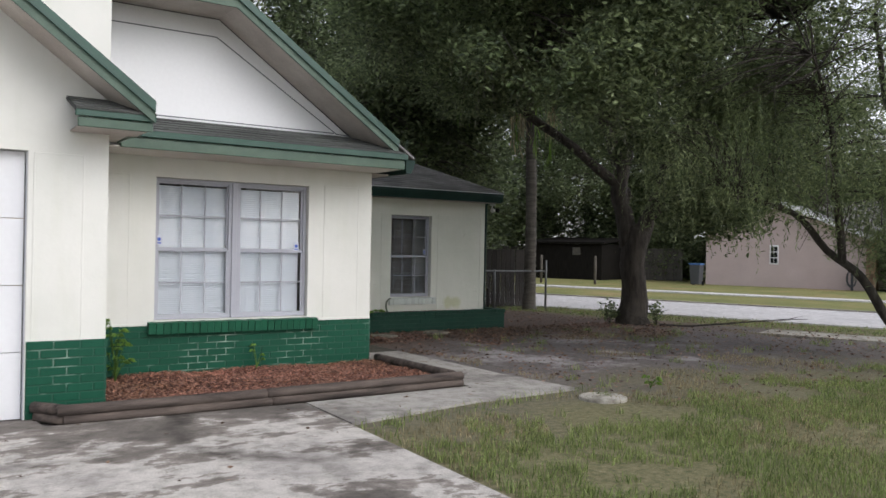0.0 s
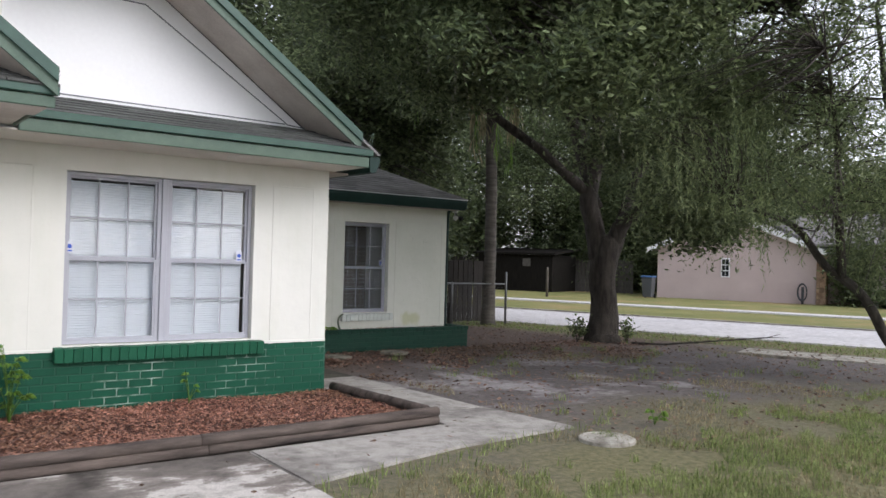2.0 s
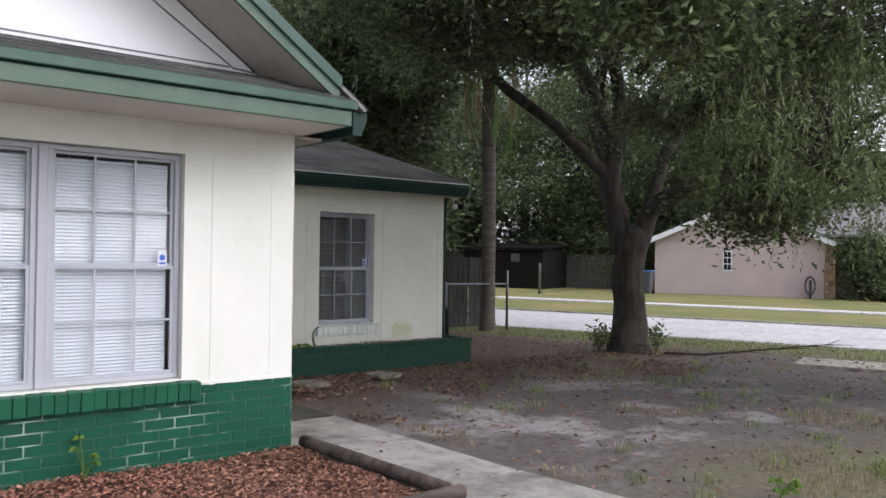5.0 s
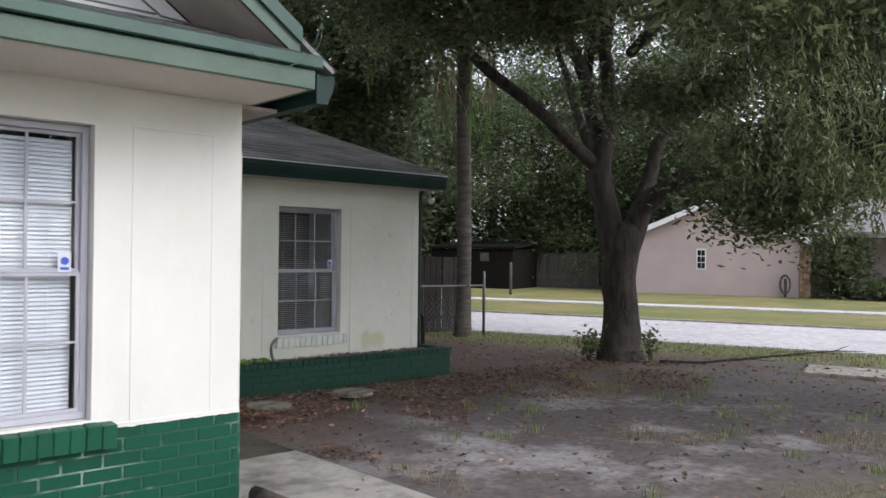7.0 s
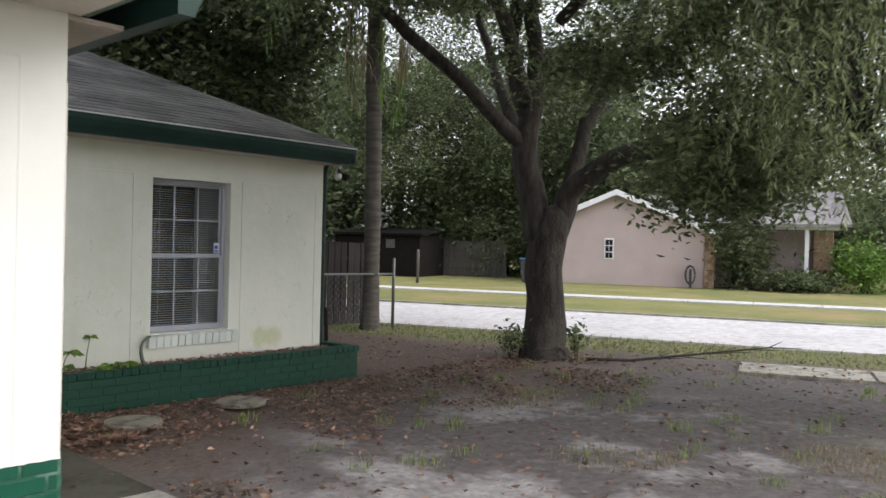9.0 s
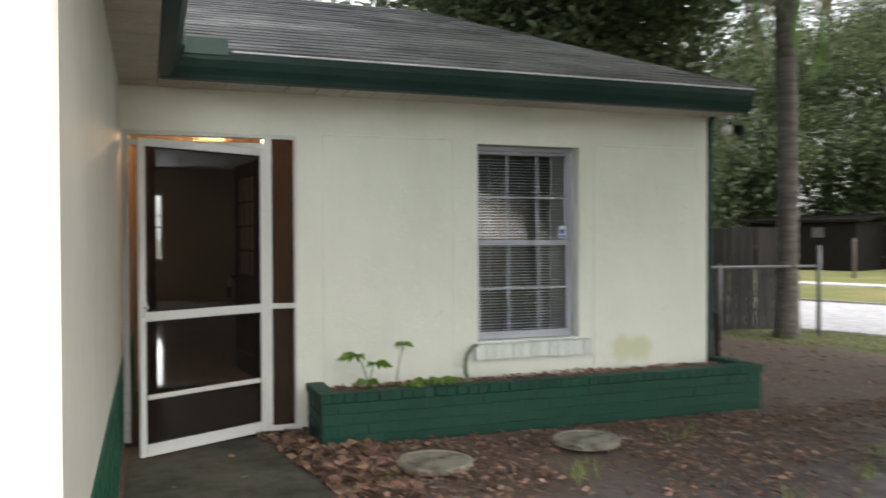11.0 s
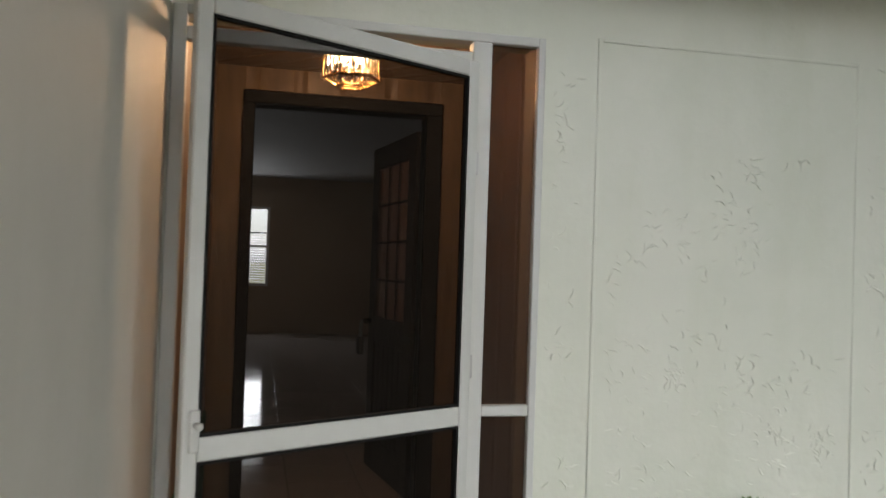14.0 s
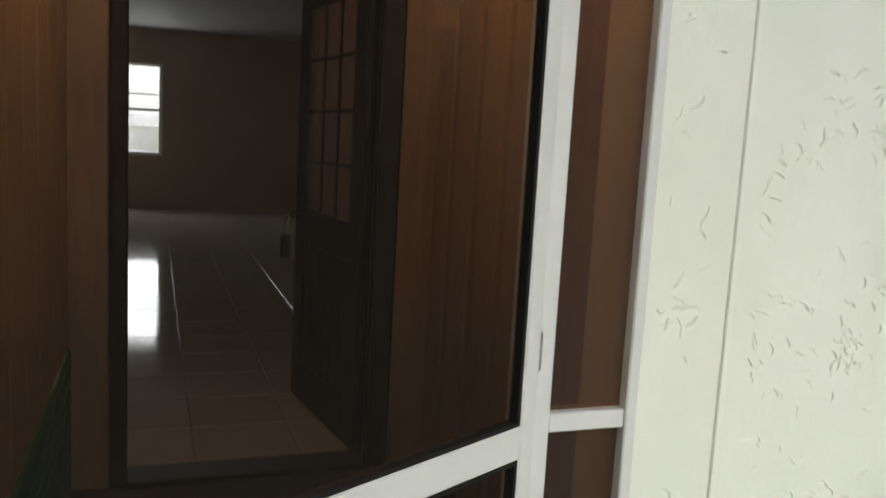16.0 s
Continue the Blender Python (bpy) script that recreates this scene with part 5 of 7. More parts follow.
def side_bricks(x, sign):
    for r in range(4):
        y = PY0 + (0.0 if r % 2 else -0.10)
        while y < YB - 0.02:
            s, e = max(y, PY0 + 0.012), min(y + LENGTH, YB - 0.004)
            y += LENGTH
            if e - s < 0.03:
                continue
            bm = bmesh.new()
            box(bm, -0.012 if sign < 0 else -0.006, 0.006 if sign < 0 else 0.012, 0.005, e - s - 0.005, 0.0045, COURSE - 0.0045)
            chamfer(bm, 0.004)
            o = new("brick", mesh_of("brick", bm, PLANTER_BRICK))
            o.parent = planter
            o.location = (x, s, r * COURSE)


side_bricks(PX0 + 0.012, -1)
side_bricks(PX1 - 0.012, 1)
CAPZ = 4 * COURSE + 0.001
rowlock(planter, PX0 - 0.01, PX1 + 0.01, PY0 - 0.012, PY0 + 0.115, CAPZ, PH, PLANTER_BRICK, 0)
bm = bmesh.new()
box(bm, 0, 0.125, 0.003, 0.075, 0, PH - CAPZ)
chamfer(bm, 0.007)
capm = mesh_of("brick", bm, PLANTER_BRICK)
for x in (PX0 - 0.01, PX1 - 0.115):
    for k in range(5):
        o = new("brick", capm)
        o.parent = planter
        o.location = (x, PY0 + 0.118 + 0.077 * k, CAPZ)
bm = bmesh.new()
box(bm, PX0 + 0.10, PX1 - 0.10, PY0 + 0.10, YB - 0.003, 0.05, 0.295)
tagged(part("planter_soil", bm, MULCH_BED), "mulch filling of the green planter", "mulch", kind="structure")
n = 1500
c = np.stack([rng.uniform(PX0 + 0.12, PX1 - 0.12, n), rng.uniform(PY0 + 0.12, YB - 0.02, n), np.zeros(n)], 1)
c[:, 2] = [0.30 + 0.05 * max(0, noise.noise((a * 2.1, b * 2.1, 1))) for a, b, _ in c]
c[:, 2] += rng.uniform(0, 0.02, n)
tagged(flakes("planter_mulch", c, rng.uniform(0.03, 0.07, n), MULCH, rng, 0.3, 0.4, 0.08), "loose mulch in the green planter", "mulch", kind="stuff")


def leafy_plant(name, at, stalks, label, material, rnd, size=0.09):
    pl = thing(name, at, label, "plant")
    for ang, lean, h, s in stalks:
        bm = bmesh.new()
        d = Vector((math.cos(ang), math.sin(ang), 0))
        pts = curve_points([(0, 0, 0), d * lean * 0.3 + Vector((0, 0, h * 0.5)), d * lean + Vector((0, 0, h))], 4)
        tube(bm, pts, [0.006 - 0.0004 * k for k in range(len(pts))], 6)
        part("stem", bm, BRIGHT_LEAF, pl, smooth=True)
        bm = bmesh.new()
        tip = pts[-1]
        side = Vector((-d.y, d.x, 0))
        for k in range(7):
            a = -1.35 + 2.7 * k / 6
            out = (d * math.cos(a) + side * math.sin(a)).normalized()
            L = s * (1.0 if abs(a) < 0.9 else 0.75)
            w = out.cross(Vector((0, 0, 1))) * L * 0.16
            p = [tip, tip + out * L * 0.55 + w + Vector((0, 0, 0.02)), tip + out * L + Vector((0, 0, -0.25 * L)), tip + out * L * 0.55 - w + Vector((0, 0, 0.02))]
            q = [bm.verts.new(x) for x in p]
            bm.faces.new((q[0], q[1], q[2]))
            bm.faces.new((q[0], q[2], q[3]))
        part("leaf", bm, material, pl)
    return pl


rnd = random.Random(4)
leafy_plant("philodendron", (6.12, 10.36, 0.30), [(3.6, 0.10, 0.26, 0.15), (5.2, 0.06, 0.20, 0.13), (4.4, 0.16, 0.10, 0.12)], "young philodendron with cut green leaves in the planter", BRIGHT_LEAF, rnd)
leafy_plant("philodendron", (6.32, 10.36, 0.30), [(0.8, 0.10, 0.30, 0.10), (5.0, 0.18, 0.06, 0.13)], "young philodendron with cut green leaves in the planter", BRIGHT_LEAF, rnd)
leafy_plant("philodendron", (6.60, 10.32, 0.30), [(4.6, 0.10, 0.08, 0.14), (3.4, 0.10, 0.06, 0.10), (6.0, 0.10, 0.05, 0.10)], "low bright green philodendron seedling in the planter", BRIGHT_LEAF, rnd)
leafy_plant("tall_weed", (1.52, 6.42, 0.07), [(rnd.uniform(0, 6.3), rnd.uniform(0.05, 0.14), 0.12 + 0.033 * k, 0.085) for k in range(16)], "tall green weed growing in the mulch by the wall", BRIGHT_LEAF, rnd)
leafy_plant("small_weed", (3.05, 6.58, 0.07), [(rnd.uniform(0, 6.3), 0.05, 0.12 + 0.05 * k, 0.05) for k in range(4)], "thin weed against the brick base", BRIGHT_LEAF, rnd)
bm = bmesh.new()
pts = curve_points([(6.86, 10.33, 0.31), (6.855, 10.39, 0.39), (6.89, 10.46, 0.48), (6.95, 10.485, 0.545), (6.99, 10.485, 0.56)], 6)
tube(bm, pts, [0.018 - 0.0003 * k for k in range(len(pts))], 8)
tagged(part("garden_hose", bm, surface("grey_green_hose", (0.10, 0.13, 0.09), (0.17, 0.20, 0.14), 8), smooth=True), "grey-green hose end curling over the planter", "hose")

leafy_plant("small_weed", (6.5, 3.95, 0.0), [(rnd.uniform(0, 6.3), 0.06, 0.05 + 0.02 * k, 0.07) for k in range(5)], "bright green weed in the sandy lawn", BRIGHT_LEAF, rnd)
bm = bmesh.new()
pts = curve_points([(4.20, 5.985, 2.50), (4.32, 5.96, 2.44), (4.48, 5.97, 2.50), (4.58, 5.97, 2.60), (4.60, 5.98, 2.72), (4.57, 6.0, 2.60)], 6)
tube(bm, pts, [0.0022] * len(pts), 5)
tagged(part("loose_cable", bm, PALE_GREEN, smooth=True), "thin pale cable looped over the fascia corner", "cable")

# ---- round lids and manhole ----
def lid(name, x, y, r, label, seed, material):
    bm = bmesh.new()
    n = 28
    rings = []
    for rr, z in ((r, 0.0), (r, 0.028), (r * 0.95, 0.036), (r * 0.86, 0.037), (r * 0.84, 0.031), (r * 0.2, 0.034)):
        rings.append([bm.verts.new((rr * math.cos(2 * math.pi * k / n) * (1 + 0.03 * noise.noise((k * 0.7, seed, 0))), rr * math.sin(2 * math.pi * k / n), z)) for k in range(n)])
    for a, b in zip(rings, rings[1:]):
        for k in range(n):
            bm.faces.new((a[k], a[(k + 1) % n], b[(k + 1) % n], b[k]))
    bm.faces.new(rings[-1])
    return tagged(part(name, bm, material, m=Matrix.Translation((x, y, 0.0))), label, "lid")


lid("concrete_lid", 6.29, 9.47, 0.235, "round mossy concrete lid lying by the planter", 1, MOSSY_LID)
lid("concrete_lid", 7.41, 9.62, 0.225, "round broken-edged concrete lid lying by the planter", 5, MOSSY_LID)
lid("manhole_cover", 5.54, 3.69, 0.235, "round pale concrete meter cover in the lawn", 9, DISC)

# ---- trees ----
def in_house(p):
    return p[0] < 9.6 and 5.7 < p[1] < 24.2 and p[2] < 4.1


def leaf_cloud(rng, volumes, n, size, clump, gap, droop=0.0, per=45):
    """Leaf centres in clumps inside ellipsoids (centre, radii, weight), thinned by a slow noise so that the outline is ragged and gaps stay open."""
    weight = np.array([v[2] for v in volumes], float)
    weight /= weight.sum()
    centres = []
    need = n // per
    while len(centres) < need:
        c, r, _ = volumes[rng.choice(len(volumes), p=weight)]
        d = rng.normal(0, 1, 3)
        d /= np.linalg.norm(d)
        p = np.array(c) + d * np.array(r) * rng.uniform(0.35, 1.0) ** 0.6 * (1 + 0.25 * noise.noise(Vector(d) * 2.1 + Vector(c)))
        if noise.noise(Vector(p) * 0.75) > gap and p[2] > 0.6:
            centres.append(p)
    centres = np.array([p for p in centres if not in_house(p)])
    who = rng.integers(0, len(centres), n)
    spread = rng.normal(0, 1, (n, 3)) * clump * rng.uniform(0.5, 1.3, len(centres))[who][:, None]
    spread[:, 2] = spread[:, 2] * 0.6 - np.abs(rng.normal(0, droop, n))
    pts = centres[who] + spread
    inside = (pts[:, 0] < 9.4) & (pts[:, 1] > 5.9) & (pts[:, 1] < 24) & (pts[:, 2] < 3.9)
    beside_palm = (pts[:, 0] > 9.6) & (pts[:, 1] > 10.3) & (pts[:, 1] < 15) & (pts[:, 2] < 4.7)
    pts = pts[~(inside | beside_palm)]
    return centres, pts, size * rng.uniform(0.6, 1.3, len(pts))


def limb_mesh(limbs, to_world, sides=9, wobble=0.18):
    bm = bmesh.new()
    ends = []
    for k, pts in enumerate(limbs):
        way = curve_points([to_world(p) for p in pts], 4)
        r = np.interp(np.linspace(0, len(pts) - 1, len(way)), range(len(pts)), [p[3] for p in pts])
        for q, w in zip(way[4:], list(r)[4:]):
            q += Vector([noise.noise(q * 1.3 + Vector((s, k, 0))) for s in (0, 7, 13)]) * min(0.12, w * 0.8 + 0.02)
        tube(bm, way, list(r), sides, wobble, k)
        ends += way[len(way) // 3:]
    return bm, ends


def twigs(bm, ends, centres, rng, most=260, radius=0.012):
    """Thin bent twigs from the nearest limb to leaf clumps."""
    e = np.array(ends)
    for c in centres[rng.permutation(len(centres))[:most]]:
        k = int(np.argmin(((e - c) ** 2).sum(1)))
        p, q = Vector(e[k]), Vector(c)
        if (q - p).length > 4.5:
            continue
        mid = p.lerp(q, 0.5) + Vector(rng.normal(0, 0.15, 3)) + Vector((0, 0, 0.12 * (q - p).length))
        way = curve_points([p, mid, q], 3)
        tube(bm, way, [radius * (1.9 - 1.6 * i / (len(way) - 1)) for i in range(len(way))], 4)


def strands(name, rng, tops, length, step, size, material, parent, aspect=0.18):
    """Hanging chains of narrow leaves."""
    pts = []
    for p in tops:
        L = length * rng.uniform(0.4, 1.2)
        q, d = np.array(p, float), rng.normal(0, 0.12, 3)
        d[2] = -1
        for _ in range(int(L / step)):
            q = q + d * step + rng.normal(0, step * 0.25, 3)
            pts.append(q.copy())
    pts = np.array(pts)
    n = len(pts)
    yaw = rng.uniform(0, 2 * np.pi, n)
    d = np.stack([np.cos(yaw) * 0.5, np.sin(yaw) * 0.5, np.full(n, -0.85)], 1)
    s = np.stack([-np.sin(yaw), np.cos(yaw), np.zeros(n)], 1)
    L = (size * rng.uniform(0.6, 1.3, n))[:, None]
    v = np.stack([pts, pts + d * L * 0.5 + s * L * aspect / 2, pts + d * L, pts + d * L * 0.5 - s * L * aspect / 2], 1).reshape(-1, 3)
    k = np.arange(n) * 4
    ob = arrays(name, v, np.stack([k, k + 1, k + 2, k + 3], 1), material, parent)
    return ob


def frame_of(x, y, ax, ay):
    """A local frame: across, ahead, up, at a tree's foot."""
    r = Vector((ay, -ax, 0))
    a = Vector((ax, ay, 0))
    return lambda p: Vector((x, y, 0)) + r * p[0] + a * p[1] + Vector((0, 0, p[2]))


def oak():
    rng = np.random.default_rng(11)
    w = frame_of(12.2, 9.62, 0.76, 0.65)
    limbs = [
        [(0, 0, -0.1, 0.44), (0, 0, 0.12, 0.33), (0, 0, 0.6, 0.255), (-0.03, 0, 1.2, 0.24), (-0.02, 0, 1.8, 0.26), (-0.05, 0, 2.0, 0.19)],
        [(-0.08, 0, 1.6, 0.21), (-0.22, 0, 2.3, 0.18), (-0.3, 0, 2.95, 0.165), (-0.25, 0.1, 3.5, 0.15)],
        [(-0.28, 0, 2.8, 0.11), (-0.85, -0.4, 3.25, 0.095), (-1.45, -0.9, 3.72, 0.085), (-2.3, -1.7, 4.35, 0.065), (-3.4, -2.8, 5.0, 0.035)],
        [(-0.28, 0, 3.2, 0.12), (-0.5, 0.2, 4.0, 0.105), (-0.42, 0.3, 5.0, 0.09), (-0.7, 0.5, 6.5, 0.06), (-0.5, 0.5, 8.2, 0.03)],
        [(-0.25, 0.1, 3.3, 0.13), (-0.15, 0.2, 4.2, 0.115), (-0.2, 0.1, 5.2, 0.095), (0.4, 0.3, 7.0, 0.06), (0.7, 0.4, 9.0, 0.03)],
        [(0.08, 0, 1.6, 0.18), (0.3, -0.1, 2.2, 0.155), (0.65, -0.3, 2.55, 0.135), (1.3, -0.6, 2.7, 0.11), (2.1, -1.0, 2.95, 0.085), (3.4, -1.6, 3.6, 0.04)],
        [(0.25, 0, 2.1, 0.13), (0.6, 0.5, 3.2, 0.10), (1.2, 1.0, 4.5, 0.07), (2.0, 1.6, 6.5, 0.035)],
        [(-0.15, 0.2, 2.6, 0.10), (-0.6, 1.2, 3.8, 0.08), (-1.0, 2.4, 5.5, 0.04)],
        [(-0.3, 0, 3.4, 0.10), (-0.8, -1.5, 4.4, 0.08), (-1.4, -3.2, 4.9, 0.055), (-1.9, -5.2, 4.5, 0.025)],
        [(0.1, -0.1, 4.5, 0.08), (0.9, -1.2, 5.2, 0.065), (1.8, -3.0, 5.4, 0.045), (2.4, -4.6, 4.8, 0.02)],
    ]
    tree = thing("oak_tree", (0, 0, 0), "large live oak with a forked dark trunk and dense crown", "tree")
    bm, ends = limb_mesh(limbs, w, 12)
    vols = [((12.0, 9.4, 7.6), (5.2, 4.8, 3.0), 5.0), ((8.6, 8.0, 5.0), (2.9, 2.6, 1.5), 4.0), ((13.6, 6.4, 3.7), (2.3, 2.0, 1.3), 1.4), ((7.0, 6.1, 4.0), (1.7, 1.6, 0.9), 2.0),
            ((9.0, 5.3, 4.3), (2.3, 1.6, 1.0), 1.8), ((9.6, 7.4, 3.7), (1.5, 1.1, 0.8), 1.3), ((10.9, 6.7, 2.6), (1.2, 0.9, 0.7), 0.9), ((13.9, 9.6, 5.6), (2.3, 2.2, 1.8), 1.5), ((12.8, 11.0, 6.4), (2.0, 1.8, 1.4), 2.0), ((8.2, 11.0, 6.0), (2.4, 2.2, 1.6), 2.4), ((9.3, 9.0, 4.0), (1.5, 1.2, 0.6), 1.0), ((13.0, 12.6, 6.8), (2.8, 2.4, 1.6), 1.8)]
    centres, pts, size = leaf_cloud(rng, vols, 190000, 0.095, 0.22, 0.06, 0.12, 80)
    # dense leaf layers added mostly above view, to shade wing wall, yard and walk
    shade = [((8.7, 4.5, 5.95), (3.3, 1.9, 0.7), 5.0), ((7.3, 8.2, 5.5), (2.3, 2.7, 0.8), 5.0), ((10.6, 6.6, 6.6), (2.8, 2.4, 0.8), 4.0), ((6.6, 5.7, 5.3), (1.5, 1.3, 0.5), 2.2)]
    more, high, large = leaf_cloud(rng, shade, 150000, 0.1, 0.3, -0.35, 0.1, 80)
    centres, pts, size = np.concatenate([centres, more]), np.concatenate([pts, high]), np.concatenate([size, large])
    twigs(bm, ends, centres, rng, 420)
    part("trunk", bm, BARK, tree, "furrowed dark bark", smooth=True)
    crown = flakes("crown", pts, size, OAK_LEAF, rng, 0.6, 0.42, 0.08)
    crown.parent = tree
    tops = [c for c in centres[rng.permutation(len(centres))] if 3.0 < c[2] < 5.5][:260]
    strands("moss", rng, [t - np.array([0, 0, 0.1]) for t in tops], 0.7, 0.035, 0.07, MOSS, tree, 0.16)
    low = [c for c in centres if c[2] < 3.6 and c[0] > 12][:120]
    strands("hanging_sprays", rng, low, 0.8, 0.05, 0.10, OAK_LEAF, tree, 0.4)


def feathery_tree():
    rng = np.random.default_rng(23)
    w = frame_of(12.0, 3.8, 0.549, 0.836)
    limbs = [
        [(0.1, 0, -0.1, 0.11), (0, 0, 0.05, 0.085), (-0.45, 0.05, 0.55, 0.07), (-0.9, -0.06, 1.12, 0.062), (-1.4, 0.05, 1.55, 0.056), (-2.0, -0.2, 2.05, 0.045), (-2.9, -0.5, 2.3, 0.022)],
        [(-0.1, 0, 0.1, 0.08), (0.05, 0.1, 1.2, 0.07), (-0.2, 0.2, 2.4, 0.055), (-0.6, 0, 3.8, 0.05), (-0.8, 0, 5.0, 0.02)],
        [(-1.2, 0, 1.4, 0.06), (-1.5, -0.4, 2.4, 0.05), (-1.9, -1.0, 3.4, 0.03), (-2.5, -1.8, 3.9, 0.015)],
        [(0, 0.1, 1.5, 0.06), (0.8, -0.5, 2.6, 0.05), (1.3, -1.2, 3.6, 0.02)],
    ]
    tree = thing("weeping_tree", (0, 0, 0), "leaning tree with thin drooping feathery foliage", "tree")
    bm, ends = limb_mesh(limbs, w, 9)
    vols = [(tuple(w((-1.2, -0.3, 3.9))), (2.6, 2.4, 1.6), 3), (tuple(w((-2.6, -0.6, 3.1))), (1.6, 1.5, 0.9), 2.2), (tuple(w((-0.2, -0.4, 2.5))), (1.3, 1.4, 1.0), 3.4), (tuple(w((0.8, -0.5, 4.4))), (2.2, 2.2, 1.6), 2.5)]
    centres, pts, size = leaf_cloud(rng, vols, 46000, 0.085, 0.25, -0.08, 0.2)
    twigs(bm, ends, centres, rng, 240, 0.007)
    part("trunk", bm, BARK, tree, "grey-brown leaning trunk", smooth=True)
    crown = flakes("crown", pts, size, FEATHER_LEAF, rng, 0.7, 0.22, 0.06)
    crown.parent = tree
    tops = centres[rng.permutation(len(centres))[:520]]
    strands("weeping_sprays", rng, tops, 0.85, 0.028, 0.085, FEATHER_LEAF, tree, 0.17)
    reach = np.array([w((-3.3 + rng.normal(0, 0.7), -0.7 + rng.normal(0, 0.7), 3.35 + rng.normal(0, 0.4))) for _ in range(115)])
    near = np.array([8.3, 4.75, 3.15]) + rng.normal(0, 1, (75, 3)) * np.array([0.45, 0.4, 0.4])
    reach = np.concatenate([reach, near])
    strands("weeping_sprays", rng, reach, 1.1, 0.026, 0.065, FEATHER_LEAF, tree, 0.15)
    bm = bmesh.new()
    twigs(bm, ends, reach, rng, 90, 0.006)
    part("twig_spray", bm, BARK, tree, smooth=True)
    dead = thing("dead_branch", (0, 0, 0), "bare pale dead twigs among the weeping foliage", "branch")
    bm = bmesh.new()
    for k in range(14):
        p = w((-1.6 + rng.normal(0, 0.35), -0.5 + rng.normal(0, 0.3), 2.2 + rng.normal(0, 0.2)))
        way = curve_points([p, p + Vector(rng.normal(0, 0.18, 3)) + Vector((0, 0, 0.05)), p + Vector(rng.normal(0, 0.28, 3)) - Vector((0, 0, 0.35))], 4)
        tube(bm, way, [0.011 - 0.001 * i for i in range(len(way))], 5)
        part("twig", bm, PALM_BARK, dead, smooth=True)
        bm = bmesh.new()


def woods_tree(x, y, h, r, n, leaf, seed, label, low=0.25, material=None):
    rng = np.random.default_rng(seed)
    tree = thing("tree", (0, 0, 0), label, "tree", "background trees")
    w = frame_of(x, y, 0, 1)
    lean = rng.normal(0, 0.3, 2)
    limbs = [[(0, 0, -0.1, 0.03 * h), (0, 0, 0.3, 0.022 * h), (lean[0] * 0.5, lean[1] * 0.5, h * 0.4, 0.017 * h), (lean[0], lean[1], h * 0.75, 0.008 * h), (lean[0], lean[1], h * 0.93, 0.003 * h)]]
    for k in range(6):
        a, z = rng.uniform(0, 6.28), h * rng.uniform(0.3, 0.6)
        limbs.append([(lean[0] * 0.5, lean[1] * 0.5, z, 0.008 * h), (r * 0.4 * math.cos(a), r * 0.4 * math.sin(a), z + 0.10 * h, 0.006 * h), (r * 0.8 * math.cos(a), r * 0.8 * math.sin(a), z + 0.16 * h, 0.002 * h)])
    bm, ends = limb_mesh(limbs, w, 8)
    vols = [((x, y, h * 0.68), (r, r, h * 0.32), 5), ((x, y, h * 0.30), (r * 0.85, r * 0.85, h * 0.22), 3 if low < 0.18 else 0.3)]
    for k in range(7):
        a = rng.uniform(0, 6.28)
        vols.append(((x + r * 0.75 * math.cos(a), y + r * 0.75 * math.sin(a), h * rng.uniform(low + 0.1, 0.75)), (r * 0.55, r * 0.55, h * 0.14), 1.3))
    centres, pts, size = leaf_cloud(rng, vols, n, leaf, leaf * 2.6, -0.2, leaf, 40)
    twigs(bm, ends, centres, rng, 90, 0.014)
    part("trunk", bm, BARK, tree, smooth=True)
    crown = flakes("crown", pts, size, material or WOODS_LEAF, rng, 0.6, 0.45, 0.08)
    crown.parent = tree
    return tree


oak()
feathery_tree()
for k, (x, y, h, r) in enumerate(((11.6, 18.0, 11.0, 3.2), (9.0, 26.8, 8.2, 3.0), (11.0, 16.6, 9.0, 2.3), (11.8, 21.5, 12.0, 2.8))):
    woods_tree(x, y, h, r, 40000, 0.17, 40 + k, "tall dark leafy tree behind the house wing", 0.1)
for k, (a, n, h, r) in enumerate(((-30, 48, 16, 5.5), (-22, 47, 15, 5.5), (-15.5, 47, 16, 5.5), (-9, 52, 17, 6), (-2, 56, 8, 5), (6, 55, 6.5, 4.5), (14, 52, 7, 4.5), (-26, 34, 9, 3.6), (20, 40, 7, 4), (27, 50, 8, 5), (-40, 42, 14, 6), (-34, 30, 12, 4.5), (-18, 44, 12, 4.8), (-12.5, 46, 13, 5.0))):
    p = street(a, n)
    woods_tree(p[0], p[1], h, r, 60000 if a < -8 else 15000, 0.2 if a < -8 else 0.36, 60 + k, "distant leafy tree across the street", 0.0)
for k, (x, y, h, r) in enumerate(((-9, -24, 11, 4.5), (2, -27, 12, 5), (12, -23, 11, 4.5), (21, -17, 12, 5))):
    woods_tree(x, y, h, r, 7000, 0.36, 90 + k, "leafy tree further down the street", 0.2)


